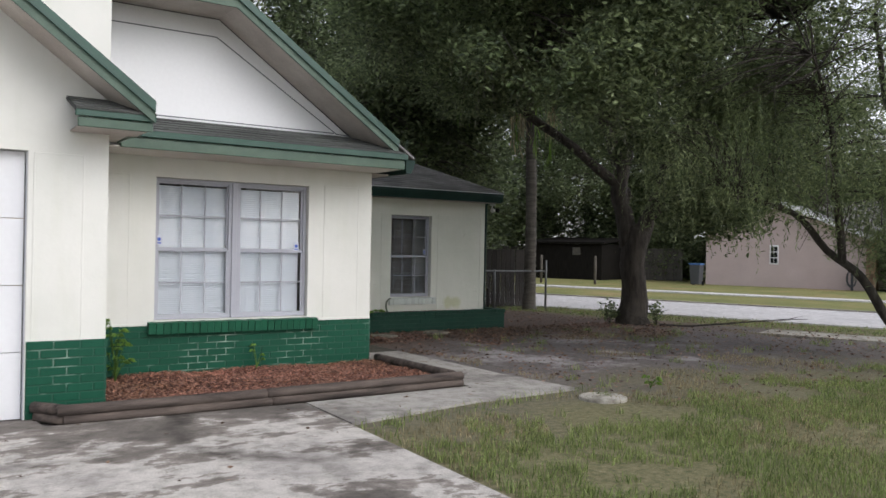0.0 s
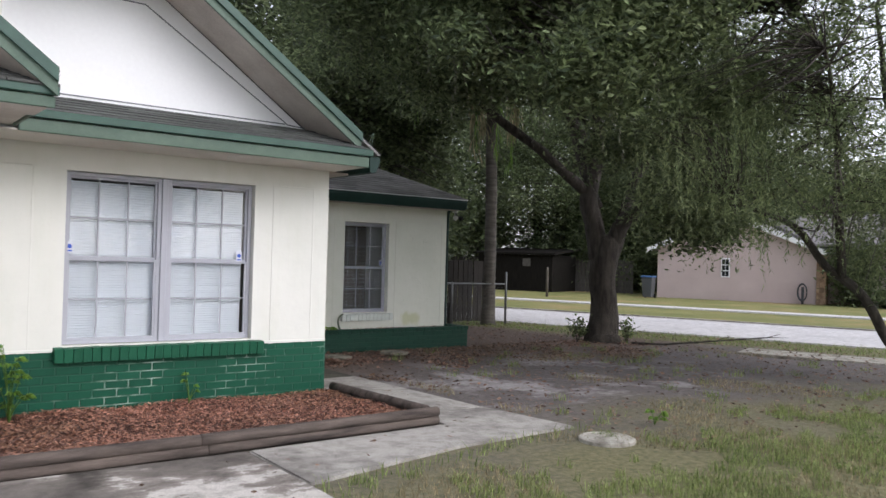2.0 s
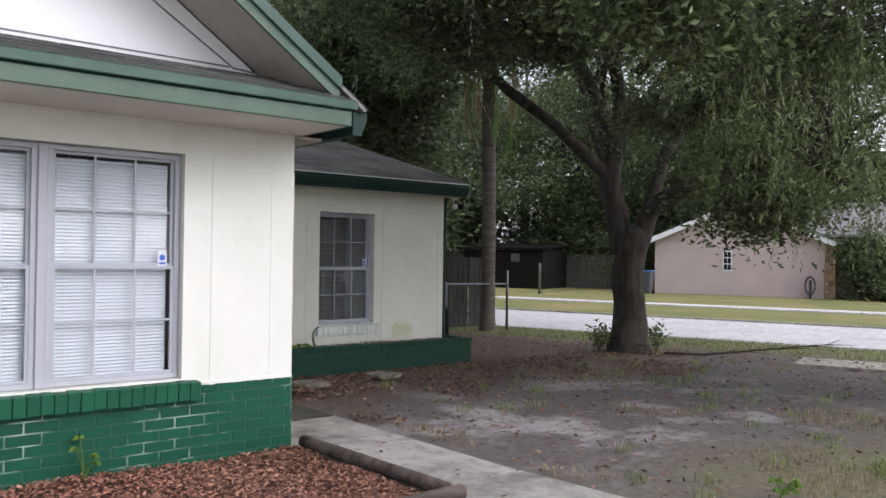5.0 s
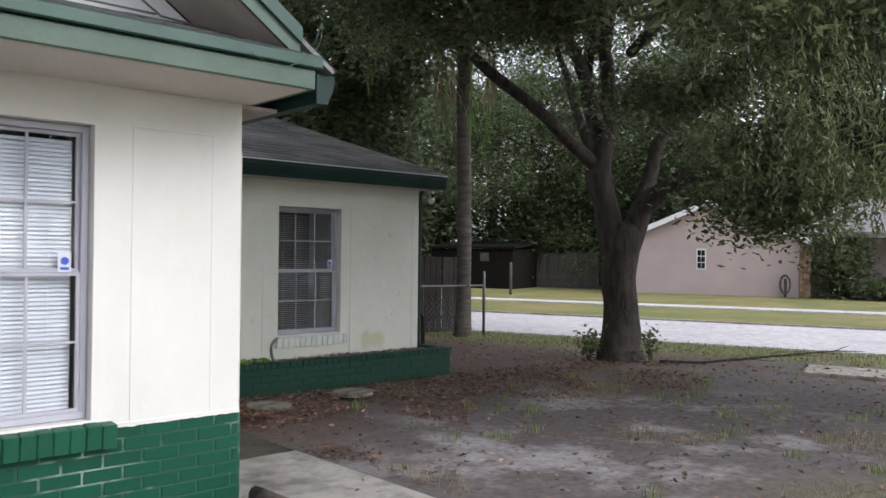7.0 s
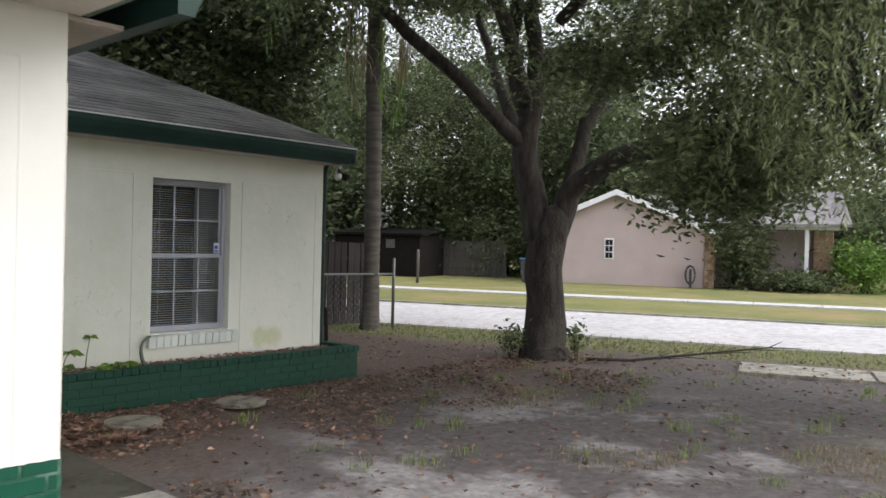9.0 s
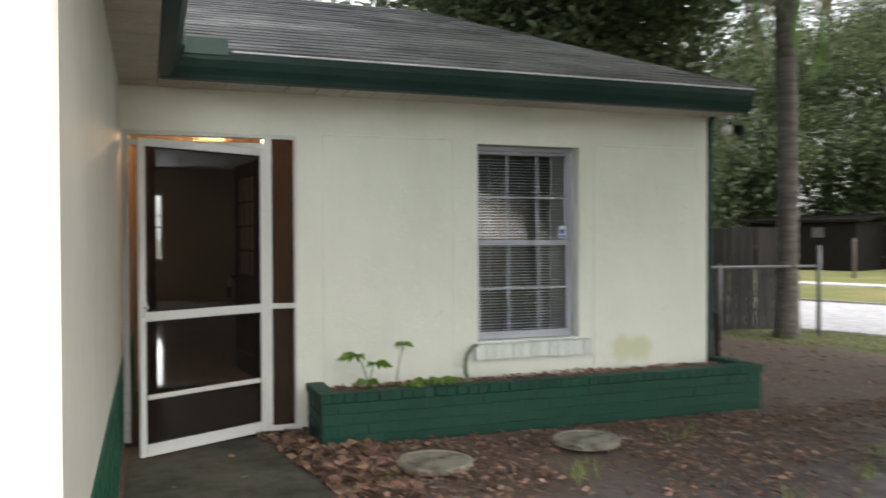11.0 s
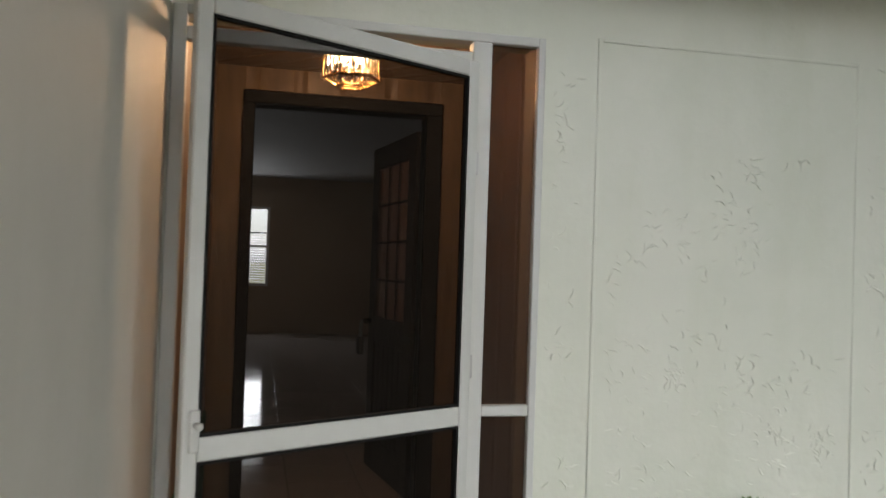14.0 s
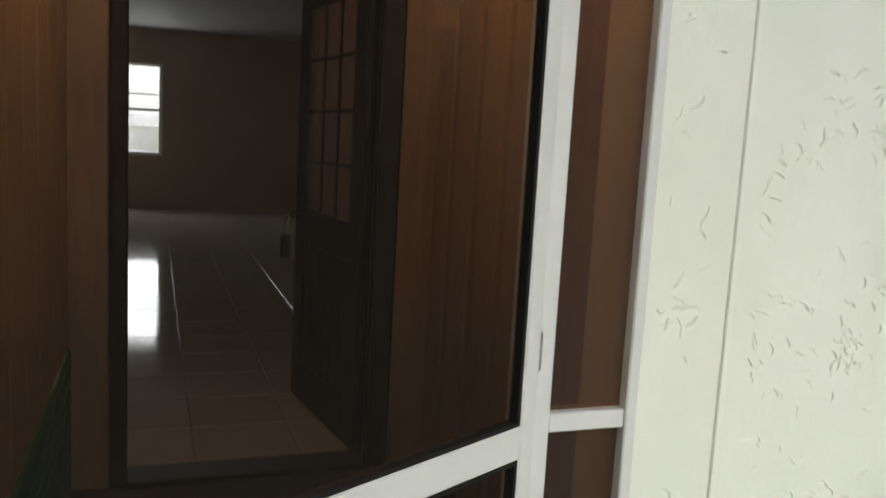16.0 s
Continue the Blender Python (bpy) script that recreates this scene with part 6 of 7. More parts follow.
def palm():
    rng = np.random.default_rng(5)
    tree = thing("palm_tree", (12.75, 13.6, 0), "slim palm with a ringed grey trunk and drooping fronds", "palm tree")
    bm = bmesh.new()
    zs = np.linspace(-0.05, 6.3, 90)
    tube(bm, [(0.04 * math.sin(z * 0.9), 0.03 * math.sin(z * 0.7), z) for z in zs], [0.135 + 0.05 * math.exp(-3 * max(z, 0)) + 0.007 * math.sin(z * 42) for z in zs], 14, 0.06)
    part("trunk", bm, PALM_BARK, tree, smooth=True)
    for k in range(13):
        a = k * 2.4 + rng.normal(0, 0.2)
        d = Vector((math.cos(a), math.sin(a), 0))
        lift = rng.uniform(-0.2, 0.9)
        way = curve_points([Vector((0, 0, 6.2)), d * 0.7 + Vector((0, 0, 6.5 + lift * 0.5)), d * 1.5 + Vector((0, 0, 6.1 + lift * 0.5)), d * 2.0 + Vector((0, 0, 4.9 + lift))], 7)
        bm = bmesh.new()
        tube(bm, way, [0.022 - 0.0008 * i for i in range(len(way))], 5)
        for i, p in enumerate(way[4:]):
            t = (way[min(i + 5, len(way) - 1)] - way[i + 3]).normalized()
            for s in (-1, 1):
                side = t.cross(Vector((0, 0, 1))).normalized() * s
                for j in range(2):
                    q = p + t * 0.04 * j
                    tip = q + side * 0.32 + t * 0.22 + Vector((0, 0, -0.25 - 0.1 * rng.random()))
                    m = q.lerp(tip, 0.5) + Vector((0, 0, 0.05))
                    v = [bm.verts.new(c) for c in (q, m + t * 0.016, tip, m - t * 0.016)]
                    bm.faces.new(v)
        part("frond", bm, BRIGHT_LEAF if k % 3 == 0 else WOODS_LEAF, tree)
    for k in range(9):
        a = k * 0.7 + rng.normal(0, 0.15)
        d = Vector((math.cos(a), math.sin(a), 0))
        low = rng.uniform(3.9, 4.7)
        way = curve_points([Vector((0, 0, 6.15)), d * 0.35 + Vector((0, 0, 6.1)), d * 0.55 + Vector((0, 0, 5.3)), d * 0.5 + Vector((0, 0, low))], 6)
        bm = bmesh.new()
        tube(bm, way, [0.016 - 0.0006 * i for i in range(len(way))], 5)
        for p in way[6:]:
            for j in range(5):
                out = Vector((rng.normal(0, 0.12), rng.normal(0, 0.12), 0))
                tip = p + out + Vector((0, 0, -rng.uniform(0.3, 0.55)))
                m, side = p.lerp(tip, 0.5) + out * 0.3, Vector((-out.y, out.x, 0)).normalized() * 0.012
                bm.faces.new([bm.verts.new(c) for c in (p, m + side, tip, m - side)])
        part("frond", bm, BRIGHT_LEAF if k % 3 == 0 else DRY_GRASS, tree, "" if k % 3 == 0 else "dead brown hanging frond")


palm()


def shrub(x, y, h, r, n, leaf, seed, label, material):
    rng = np.random.default_rng(seed)
    s = thing("shrub", (0, 0, 0), label, "shrub", "shrubs")
    bm = bmesh.new()
    tips = []
    for k in range(9):
        a = rng.uniform(0, 6.28)
        tip = Vector((x + r * 0.7 * math.cos(a) * rng.random(), y + r * 0.7 * math.sin(a) * rng.random(), h * rng.uniform(0.6, 1)))
        way = curve_points([(x + 0.1 * math.cos(a) * r, y + 0.1 * math.sin(a) * r, 0), Vector((x, y, h * 0.4)).lerp(tip, 0.5), tip], 3)
        tube(bm, way, [0.012 * h, 0.011 * h, 0.01 * h, 0.009 * h, 0.007 * h, 0.005 * h, 0.003 * h], 5)
        tips.append(tip)
    part("stem", bm, BARK, s, smooth=True)
    who = rng.integers(0, len(tips), n)
    pts = np.array(tips)[who] * np.array([1, 1, 0.95]) + rng.normal(0, 1, (n, 3)) * np.array([r * 0.35, r * 0.35, h * 0.28])
    pts[:, 2] = np.clip(pts[:, 2], 0.02, None)
    crown = flakes("foliage", pts, leaf * rng.uniform(0.6, 1.3, n), material, rng, 0.6, 0.45, 0.1)
    crown.parent = s


shrub(11.78, 9.85, 0.34, 0.22, 220, 0.09, 1, "small sprouts round the foot of the oak", OAK_LEAF)
shrub(12.6, 9.35, 0.38, 0.18, 160, 0.09, 2, "small sprouts round the foot of the oak", OAK_LEAF)
shrub(34.95, 15.75, 2.0, 1.1, 4500, 0.2, 3, "dense dark green shrub beside the stone pier", WOODS_LEAF)
shrub(35.5, 14.2, 0.6, 1.5, 2500, 0.2, 4, "low clipped hedge under the neighbour's wall", WOODS_LEAF)
shrub(37.2, 12.0, 1.5, 1.2, 2500, 0.2, 5, "bright green shrub at the end of the neighbour's house", BRIGHT_LEAF)

for k in range(13):
    p = street(-46 + 4.6 * k, 44.5 + 2.5 * math.sin(2.1 * k))
    if not 5 < -46 + 4.6 * k < 30:
        shrub(p[0], p[1], 4.2 + 1.2 * math.sin(k * 1.7), 2.6, 5200, 0.34, 200 + k, "dark overgrown shrub behind the far lawn", WOODS_LEAF)

# ---- fences ----
fence = thing("wooden_fence", (0, 0, 0), "dark weathered wooden privacy fence behind the palm", "fence")
f0, f1 = Vector((9.3, 14.75, 0)), Vector((13.35, 14.35, 0))
bm = bmesh.new()
box(bm, 0.004, 0.136, -0.011, 0.011, 0.03, 1.5)
chamfer(bm, 0.004)
slat_mesh = mesh_of("board", bm, FENCE)
n = int((f1 - f0).length / 0.142)
for k in range(n):
    o = new("board", slat_mesh)
    o.parent = fence
    p = f0.lerp(f1, k / n)
    o.matrix_basis = pose(p.x, p.y, random.uniform(-0.02, 0.0), 0, random.uniform(-0.6, 0.6), math.degrees(math.atan2(f1.y - f0.y, f1.x - f0.x)))
for z in (0.3, 1.2):
    bm = bmesh.new()
    tube(bm, [f0 + Vector((0, 0.05, z)), f1 + Vector((0, 0.05, z))], [0.035, 0.035], 4)
    part("rail", bm, FENCE, fence)
chain = thing("chain_link_fence", (0, 0, 0), "galvanised chain-link fence with a pipe top rail", "fence")
c0, c1 = Vector((9.3, 13.95, 0)), Vector((13.15, 13.45, 0))
for p, h in ((c0, 0.98), (c0.lerp(c1, 0.62), 0.98), (c1, 1.22)):
    bm = bmesh.new()
    tube(bm, [p, p + Vector((0, 0, h)), p + Vector((0, 0, h + 0.02))], [0.028, 0.028, 0.012], 10)
    part("post", bm, GALV, chain, smooth=True)
bm = bmesh.new()
tube(bm, [c0 + Vector((0, 0, 0.96)), c1 + Vector((0, 0, 0.96))], [0.018, 0.018], 8)
part("top_rail", bm, GALV, chain, smooth=True)
bm = bmesh.new()
L = (c1 - c0).length
for k in range(int(L / 0.11) + 9):
    for s in (1, -1):
        a = k * 0.11
        p0, p1 = (a - 0.9, a) if s > 0 else (a, a - 0.9)
        z0, z1 = 0.04, 0.94
        lo, hi = min(p0, p1), max(p0, p1)
        if lo < 0 or hi > L:
            continue
        A, B = c0.lerp(c1, p0 / L) + Vector((0, 0, z0)), c0.lerp(c1, p1 / L) + Vector((0, 0, z1))
        tube(bm, [A, B], [0.0012, 0.0012], 3)
part("wire_mesh", bm, GALV, chain, "thin diamond wire mesh")

far = thing("neighbour_fence", (0, 0, 0), "long grey wooden fence across the street", "fence")
g0, g1 = Vector((30.0, 39.5, 0)), Vector((34.2, 26.9, 0))
bm = bmesh.new()
box(bm, 0.005, 0.185, -0.012, 0.012, 0.03, 1.75)
me = mesh_of("board", bm, FAR_FENCE)
n = int((g1 - g0).length / 0.19)
for k in range(n):
    o = new("board", me)
    o.parent = far
    p = g0.lerp(g1, k / n)
    o.matrix_basis = pose(p.x, p.y, random.uniform(-0.04, 0.0), 0, random.uniform(-0.8, 0.8), math.degrees(math.atan2(g1.y - g0.y, g1.x - g0.x)))

# ---- neighbour's house ----
def neighbour():
    ang = math.degrees(math.atan2(U.y, U.x))
    # local x along the gable wall, local y away from the street
    h = thing("neighbour_house", pose(32.3, 23.9, 0, 0, 0, ang), "low pink stucco house with white trim and a stone pier", "house")
    wdt, ev, pk = 7.0, 2.40, 3.85
    bm = bmesh.new()
    prof = [(0, 0), (wdt, 0), (wdt, ev), (wdt / 2, pk), (0, ev)]
    f = [bm.verts.new((x, 0, z)) for x, z in prof]
    b = [bm.verts.new((x, 9, z)) for x, z in prof]
    bm.faces.new(f)
    bm.faces.new(b[::-1])
    for i in range(5):
        bm.faces.new((f[(i + 1) % 5], f[i], b[i], b[(i + 1) % 5]))
    bmesh.ops.recalc_face_normals(bm, faces=bm.faces)
    part("wall", bm, PINK, h, "dusty pink stucco wall")
    for s in (0, 1):
        bm = bmesh.new()
        x0, x1 = (-0.45, wdt / 2) if s == 0 else (wdt + 0.45, wdt / 2)
        sl = (pk - ev) / (wdt / 2)
        q = [(x0, -0.4, ev - 0.45 * sl + 0.12), (x1, -0.4, pk + 0.12), (x1, 9.3, pk + 0.12), (x0, 9.3, ev - 0.45 * sl + 0.12)]
        slab(bm, q, 0.1)
        bmesh.ops.recalc_face_normals(bm, faces=bm.faces)
        part("roof", bm, surface("pale_grey_shingles", (0.20, 0.20, 0.21), (0.32, 0.32, 0.33), 3, 40, 0.8), h)
        bm = bmesh.new()
        z0, z1 = ev - 0.45 * sl, pk
        v = [bm.verts.new(c) for c in ((x0, -0.43, z0 - 0.1), (x1, -0.43, z1 - 0.1), (x1, -0.43, z1 + 0.13), (x0, -0.43, z0 + 0.13), (x0, -0.40, z0 - 0.1), (x1, -0.40, z1 - 0.1), (x1, -0.40, z1 + 0.13), (x0, -0.40, z0 + 0.13))]
        for i in ((0, 1, 2, 3), (7, 6, 5, 4), (0, 4, 5, 1), (2, 6, 7, 3), (1, 5, 6, 2), (3, 7, 4, 0)):
            bm.faces.new([v[j] for j in i])
        bmesh.ops.recalc_face_normals(bm, faces=bm.faces)
        part("rake_board", bm, WHITE_TRIM, h, "white rake board")
    block("seam", (0.02, wdt - 0.02, -0.012, 0.0, 2.36, 2.40), PINK, h)
    win = block("window", (2.97, 3.37, -0.03, 0.01, 1.05, 1.95), WHITE_TRIM, h, "narrow white-framed window", edge=0.01)
    for i in range(2):
        for j in range(3):
            block("pane", (3.02 + 0.16 * i, 3.16 + 0.16 * i, -0.036, -0.031, 1.11 + 0.27 * j, 1.34 + 0.27 * j), DARK_GLASS, win, edge=0)
    # stone pier and the recessed front part
    pier = block("stone_pier", (wdt + 0.02, wdt + 0.42, -0.1, 0.5, 0, 2.25), STONE, h, "pier of mixed tan stone", edge=0.02)
    rnd = random.Random(9)
    for j in range(9):
        z = 0.02 + j * 0.245
        x = wdt + 0.02
        while x < wdt + 0.40:
            e = min(x + rnd.uniform(0.12, 0.26), wdt + 0.42)
            block("stone", (x + 0.008, e - 0.008, -0.125 - rnd.uniform(0, 0.02), -0.102, z + 0.008, z + 0.237), STONE, pier, edge=0.012)
            x = e
    block("lintel", (wdt + 0.0, wdt + 0.7, -0.15, 0.4, 2.252, 2.45), WHITE_TRIM, h, "white porch lintel", edge=0.01)
    block("front_wall", (wdt + 0.01, wdt + 4.8, 1.6, 1.8, 0, 2.4), PINK, h, "shaded pink front wall", edge=0.01)
    block("porch_post", (wdt + 3.7, wdt + 3.85, -0.1, 0.05, 0, 2.4), WHITE_TRIM, h, "white porch post", edge=0.01)
    block("porch_beam", (wdt + 0.71, wdt + 5.0, -0.12, 0.06, 2.401, 2.56), WHITE_TRIM, h, "white porch beam", edge=0.01)
    block("stone_wall", (wdt + 4.05, wdt + 4.78, 0.9, 1.59, 0, 2.39), STONE, h, "brown stone end wall of the porch", edge=0.02)
    block("door", (wdt + 1.0, wdt + 1.95, 1.55, 1.6, 0.1, 2.1), DARK_WOOD, h, "dark front door", edge=0.01)
    bm = bmesh.new()
    slab(bm, [(wdt, -0.5, 2.62), (wdt + 5.3, -0.5, 2.62), (wdt + 5.3, 4.5, 4.2), (wdt / 2, 4.5, 4.2)], 0.1)
    bmesh.ops.recalc_face_normals(bm, faces=bm.faces)
    part("roof", bm, surface("grey_porch_shingles", (0.16, 0.15, 0.15), (0.26, 0.25, 0.25), 3, 40, 0.8), h)


neighbour()


def hose_reel():
    r = thing("hose_reel", pose(34.4, 17.75, 0.0, 0, 0, math.degrees(math.atan2(U.y, U.x))), "grey garden hose coiled on the pink wall", "hose")
    bm = bmesh.new()
    for k in range(5):
        way = [(0.17 * math.cos(a) * (1 + 0.04 * k), -0.12 - 0.02 * k, 0.52 + 0.34 * math.sin(a) * (1 + 0.03 * k)) for a in np.linspace(0, 6.2, 22)]
        tube(bm, way, [0.022] * 22, 6)
    part("coil", bm, BIN_GREY, r, smooth=True)
    block("bracket", (-0.05, 0.05, -0.1, 0.0, 0, 0.75), BIN_GREY, r)


hose_reel()


def wheelie_bin():
    b = thing("wheelie_bin", pose(30.7, 23.15, 0, 0, 0, -70), "grey wheelie bin with a blue lid by the pink house", "bin")
    bm = bmesh.new()
    v = box(bm, -0.25, 0.25, -0.3, 0.3, 0.05, 0.95)
    for q in v[:4]:
        q.co.x *= 0.78
        q.co.y *= 0.78
    chamfer(bm, 0.02)
    part("body", bm, BIN_GREY, b)
    block("lid", (-0.28, 0.28, -0.33, 0.33, 0.955, 1.03), BIN_BLUE, b, "blue lid", edge=0.02)
    for s in (-1, 1):
        bm = bmesh.new()
        bmesh.ops.create_cone(bm, cap_ends=True, segments=16, radius1=0.1, radius2=0.1, depth=0.05)
        part("wheel", bm, BLACK, b, m=pose(s * 0.22, 0.25, 0.1, 0, 90, 0))


wheelie_bin()

# dark shed and posts at the end of the far fence
sh = thing("garden_shed", pose(30.8, 31.4, 0, 0, 0, -70), "wooden shed behind the far lawn, coloured near-black for tree shade", "shed")
# Near-black colour and low gloss put tree shade into the shed.
SHED = surface("shade_black_boards", (0.006, 0.0055, 0.005), (0.018, 0.016, 0.014), 4, 40, 0.95, 0.4, 0.005, stretch=(5, 5, 0.5))
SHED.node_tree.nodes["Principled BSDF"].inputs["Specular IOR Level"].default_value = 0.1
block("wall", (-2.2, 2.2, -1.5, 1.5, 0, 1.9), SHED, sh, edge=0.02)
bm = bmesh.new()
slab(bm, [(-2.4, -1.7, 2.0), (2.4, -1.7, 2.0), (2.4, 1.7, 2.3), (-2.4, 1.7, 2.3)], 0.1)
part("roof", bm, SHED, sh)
block("window", (0.5, 0.95, -1.53, -1.49, 1.3, 1.7), FAR_FENCE, sh, edge=0.01)
for x, y in ((24.5, 27.0), (26.0, 25.0)):
    bm = bmesh.new()
    tube(bm, [(0, 0, -0.05), (0, 0, 1.25), (0, 0, 1.3)], [0.06, 0.055, 0.03], 8)
    tagged(part("wooden_post", bm, PALM_BARK, smooth=True, m=Matrix.Translation((x, y, 0))), "pale wooden post standing on the far lawn", "post")

# ---- fallen branch ----
fb = thing("fallen_branch", (13.15, 8.15, 0.0), "dead leafless branch lying on the ground", "branch")
bm = bmesh.new()
r0 = Vector((0.66, -0.75, 0))
main = [r0 * (-1.2 + 0.3 * k) + Vector((0, 0, 0.03 + 0.035 * max(0, k - 2))) for k in range(9)]
tube(bm, main, [0.024 - 0.002 * k for k in range(9)], 6)
for k in range(3, 9):
    for s in (-1, 1):
        d = Vector((0.75 * s, 0.66 * s, 0)) * 0.3 + r0 * 0.3 + Vector((0, 0, 0.08 * random.random()))
        tube(bm, curve_points([main[k], main[k] + d * 0.6, main[k] + d], 3), [0.008 - 0.001 * i for i in range(7)], 4)
part("limb", bm, BARK, fb, smooth=True)

# ---- grass, litter ----
def blades(name, rng, pts, height, width, material, label):
    n = len(pts)
    yaw = rng.uniform(0, 2 * np.pi, n)
    s = np.stack([np.cos(yaw), np.sin(yaw), np.zeros(n)], 1)
    lean = rng.normal(0, 0.45, (n, 3))
    lean[:, 2] = 0
    h = (height * rng.uniform(0.4, 1.4, n))[:, None]
    up = np.array([0, 0, 1.0])
    a, b = pts - s * width / 2, pts + s * width / 2
    m = pts + (up * 0.6 + lean * 0.25) * h
    tip = pts + (up + lean * 0.9) * h
    v = np.stack([a, b, m + s * width * 0.35, tip, m - s * width * 0.35], 1).reshape(-1, 3)
    k = np.arange(n) * 5
    f2 = np.stack([k, k + 1, k + 2, k + 4], 1)
    ob = arrays(name, v, f2, material)
    tri = arrays(name + "_tips", v, np.stack([k + 4, k + 2, k + 3], 1), material)
    for o in (ob, tri):
        tagged(o, label, "grass", kind="stuff")


def scatter(rng, n, x0, x1, y0, y1, keep):
    p = np.stack([rng.uniform(x0, x1, n), rng.uniform(y0, y1, n), np.zeros(n)], 1)
    ok = np.array([keep(a, b) for a, b, _ in p])
    return p[ok]


def on_paving(x, y):
    return (y > 3.7 + max(0, x - 2.8) * 0.17 and x < 5.72 and y < 10.6) or x < 2.83 - 0.02 * (4 - y)


rng = np.random.default_rng(31)
lawn = scatter(rng, 115000, 2.7, 11.5, -1.5, 5.2, lambda x, y: not on_paving(x, y) and 0.6 * noise.noise((x * 0.9, y * 0.9, 2)) + 0.7 * noise.noise((x * 4, y * 4, 5)) > -0.2 + 0.42 * max(0, y - 1.7 - 0.1 * x) )
blades("lawn_grass", rng, lawn, 0.065, 0.006, GRASS, "patchy green lawn grass by the driveway")
dry = scatter(rng, 62000, 2.7, 13.0, -1.5, 8.5, lambda x, y: not on_paving(x, y) and noise.noise((x * 0.8, y * 0.8, 12)) > 0.05 + 0.05 * max(0, y - 3))
blades("dry_grass", rng, dry, 0.05, 0.006, DRY_GRASS, "thin dry straw-coloured grass on the sandy soil")
edge = scatter(rng, 5000, 2.6, 5.8, 1.0, 4.6, lambda x, y: (0.0 < 3.72 + max(0, x - 2.8) * 0.17 - y < 0.16 and x > 2.8) or (0 < x - (2.83 - 0.02 * (4 - y)) < 0.12 and y < 3.7))
blades("edge_grass", rng, edge, 0.09, 0.008, GRASS, "taller grass along the edge of the paving")
vp = np.array([street(a, n) for a, n in zip(rng.uniform(-14, 12, 10000), rng.uniform(15.9, 17.6, 10000))])
blades("verge_grass", rng, vp, 0.06, 0.012, GRASS, "green grass verge beside the road")
tuft = []
for k in range(80):
    x, y = rng.uniform(5.9, 13), rng.uniform(3.5, 9.6)
    if not on_paving(x, y):
        tuft.append(np.array([x, y, 0]) + rng.normal(0, 0.05, (22, 3)) * np.array([1, 1, 0]))
blades("grass_tufts", rng, np.concatenate(tuft), 0.085, 0.007, GRASS, "scattered grass tufts on bare soil")

lit = scatter(rng, 9000, 5.62, 12.5, 7.2, 10.02, lambda x, y: noise.noise((x * 0.8, y * 0.8, 9)) > 0.35 * (8.6 - y) - 0.1)
lit[:, 2] = rng.uniform(0.005, 0.03, len(lit))
tagged(flakes("leaf_litter", lit, rng.uniform(0.035, 0.07, len(lit)), LITTER, rng, 0.2, 0.5, 0.1), "brown dead leaves lying along the planter", "leaves", kind="stuff")
lit = scatter(rng, 6000, 5.7, 15.5, 3.0, 14.0, lambda x, y: not (x < 9.3 and y > 10))
lit[:, 2] = rng.uniform(0.0, 0.03, len(lit))
tagged(flakes("leaf_litter", lit, rng.uniform(0.035, 0.075, len(lit)), LITTER, rng, 0.2, 0.5, 0.1), "scattered dead leaves on the yard", "leaves", kind="stuff")
lit = scatter(rng, 900, 5.0, 6.1, 8.9, 10.5, lambda x, y: x > 5.35 + 0.2 * (10.5 - y) and not (x > 5.72 and y > 10.05))
lit[:, 2] = rng.uniform(0.02, 0.05, len(lit))
tagged(flakes("leaf_pile", lit, rng.uniform(0.06, 0.12, len(lit)), LITTER, rng, 0.3, 0.55, 0.12), "heap of dead leaves by the planter end", "leaves", kind="stuff")
lit = scatter(rng, 260, 0.0, 5.5, 1.5, 10.3, lambda x, y: on_paving(x, y) and not (1.1 < x < 4.75 and y > 4.75))
lit[:, 2] = 0.028
tagged(flakes("fallen_leaves", lit, rng.uniform(0.03, 0.06, len(lit)), LITTER, rng, 0.1, 0.5, 0.06), "few fallen leaves on the paving", "leaves", kind="stuff")

# ---- painted bricks of the walls ----
brick_band(wall_front, "x", YA - 0.001, XG + 0.012, XA, 0.032, 8, BRICK, MORTAR, skip=[(ax0 - 0.07, ax1 + 0.11, 0.5, 0.6)])
brick_band(wall_garage, "x", YG - 0.001, 0.575, XG, 0.0, 9, BRICK, MORTAR)


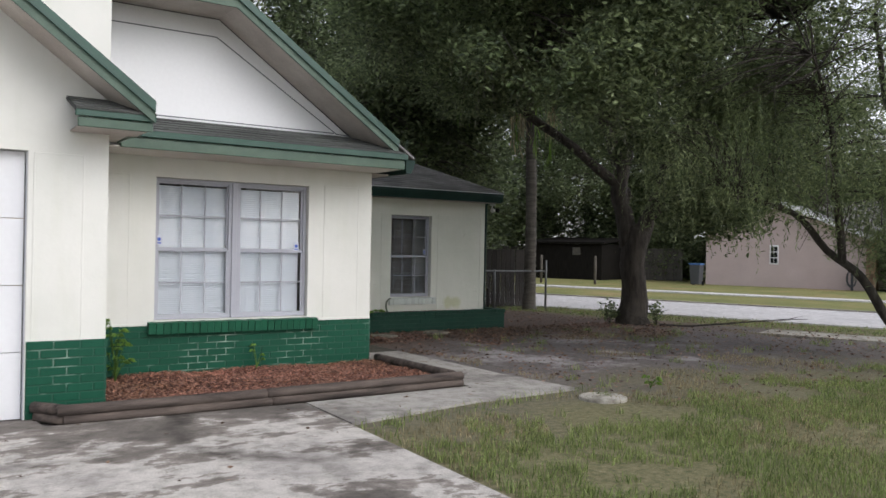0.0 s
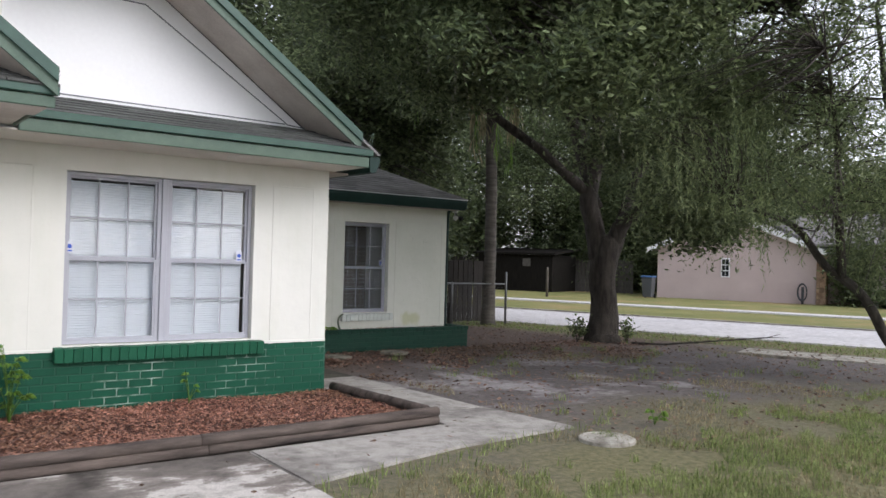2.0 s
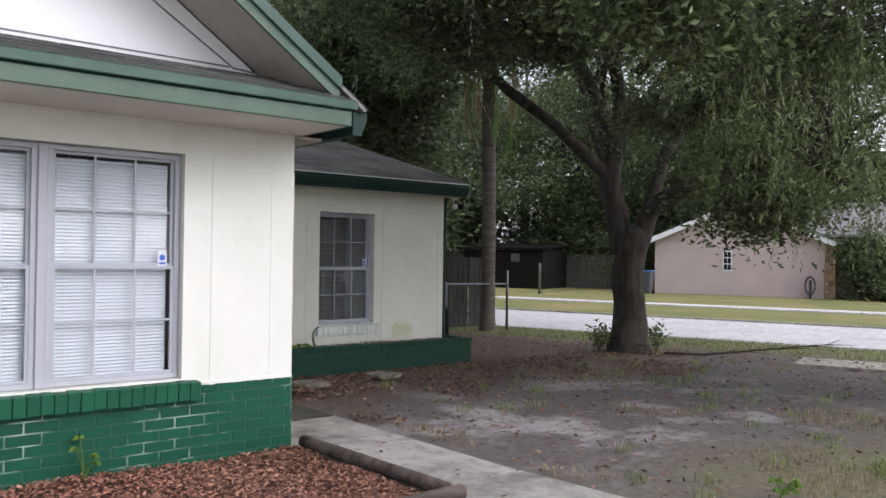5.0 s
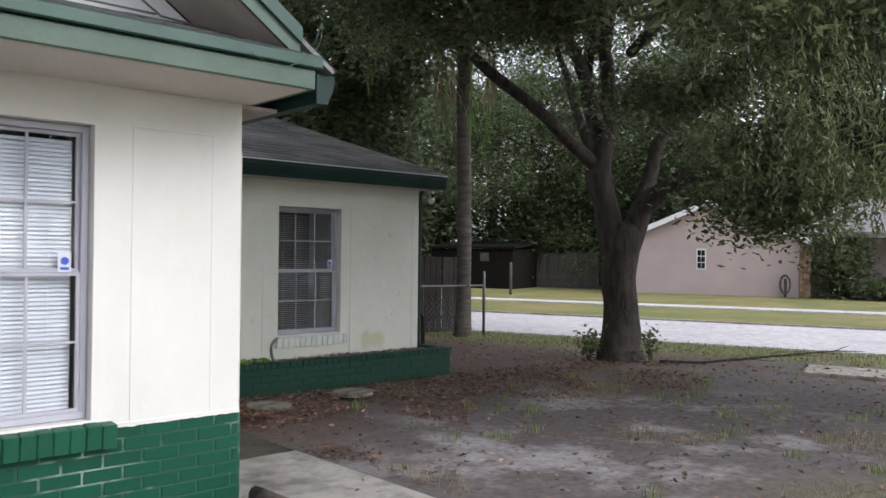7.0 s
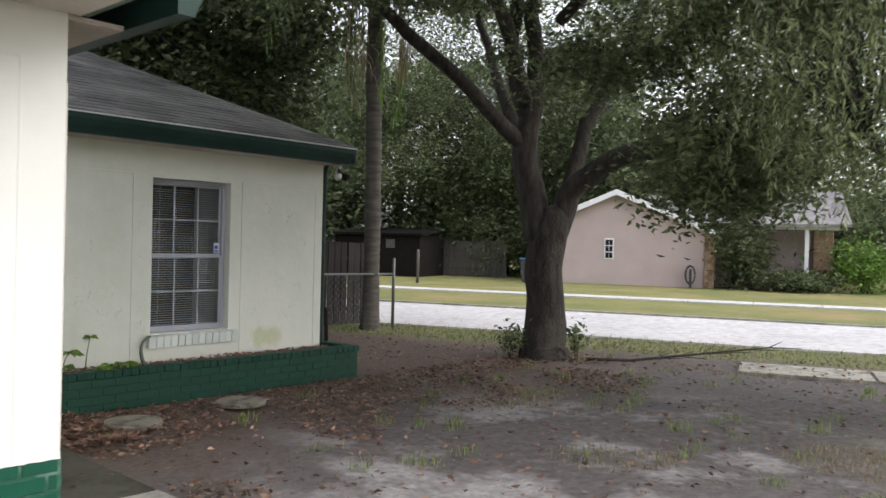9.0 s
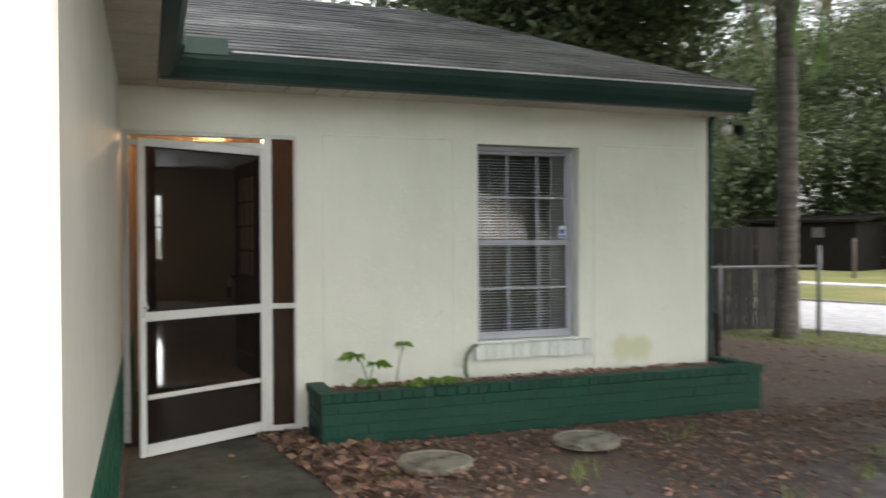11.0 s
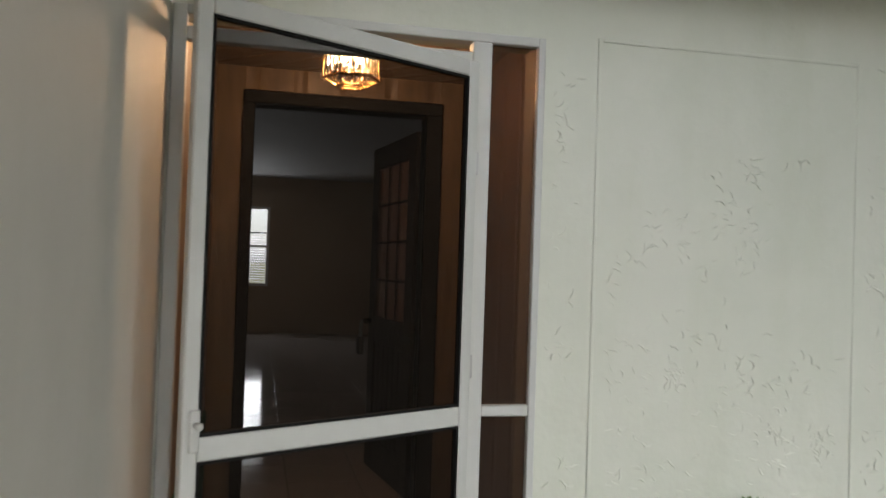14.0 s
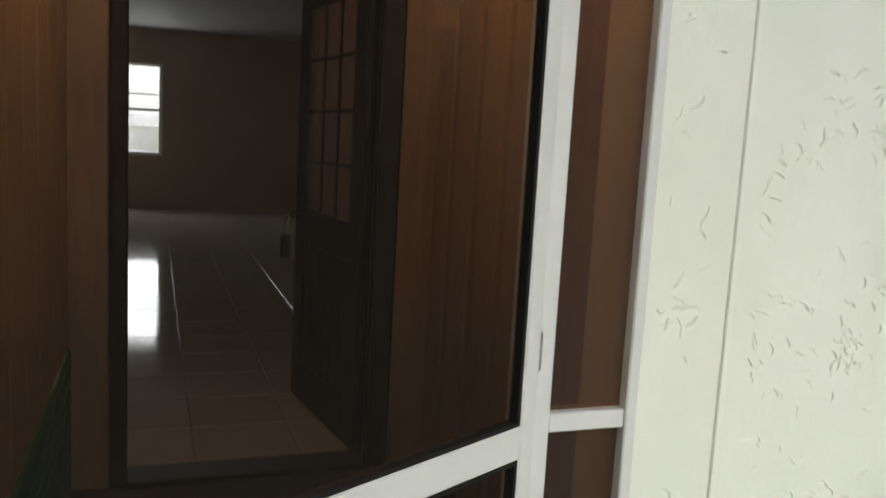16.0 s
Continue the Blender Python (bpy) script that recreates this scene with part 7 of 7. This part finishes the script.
def paint_edge(parent, x0, x1, face, z, seed):
    """White paint lapping unevenly over the top course of the green bricks."""
    n = int((x1 - x0) / 0.02)
    low = [z - 0.012 - 0.012 * max(0.0, noise.noise((k * 0.33, seed, 0))) - 0.006 * noise.noise((k * 1.7, seed, 4)) for k in range(n + 1)]
    v = []
    for k in range(n + 1):
        x = x0 + (x1 - x0) * k / n
        v += [(x, face + 0.004, z + 0.014), (x, face - 0.0005, z + 0.008), (x, face - 0.0005, low[k]), (x, face + 0.004, low[k] - 0.001)]
    f = [(4 * k + j, 4 * k + j + 1, 4 * k + j + 5, 4 * k + j + 4) for k in range(n) for j in range(3)]
    arrays("paint_edge", np.array(v), np.array(f), WHITE_WALL, parent)


paint_edge(wall_front, XG + 0.02, ax0 - 0.075, YA - 0.0155, 0.606, 1)
paint_edge(wall_front, ax1 + 0.115, XA - 0.001, YA - 0.0155, 0.606, 2)


def side_band(parent, x, y0, y1, rows, z0=0.0):
    bm = bmesh.new()
    box(bm, x - 0.004, x + 0.006, y0 + 0.001, y1 - 0.001, z0, z0 + rows * COURSE)
    part("mortar", bm, MORTAR, parent)
    shared = {}
    for r in range(rows):
        y = y0 - (LENGTH / 2 if r % 2 else 0)
        while y < y1 - 0.01:
            s, e = max(y, y0), min(y + LENGTH, y1)
            y += LENGTH
            if e - s < 0.03:
                continue
            key = round(e - s, 2)
            if key not in shared:
                bm = bmesh.new()
                box(bm, -0.004, 0.012, 0.005, e - s - 0.005, 0.0045, COURSE - 0.0045)
                chamfer(bm, 0.004)
                shared[key] = mesh_of("brick", bm, BRICK)
            o = new("brick", shared[key])
            o.parent = parent
            o.location = (x + random.uniform(-0.002, 0.002), s, z0 + r * COURSE)


side_band(wall_entry_side, XA, YA - 0.012, YB - 0.02, 8, 0.032)
side_band(wall_entry_left, 4.56, YB + 0.21, IY - 0.03, 8)
side_band(wall_garage_side, XG, YG - 0.012, YA - 0.014, 9)

# ---- floor tiles of the living room ----
bm = bmesh.new()
box(bm, 0.003, 0.417, 0.003, 0.417, 0, 0.006)
chamfer(bm, 0.002)
tile_mesh = mesh_of("tile", bm, TILE)
for i in range(9):
    for j in range(25):
        o = new("tile", tile_mesh)
        o.parent = floor
        o.location = (3.75 + 0.42 * i, IY + 0.13 + 0.42 * j, 0.0355)
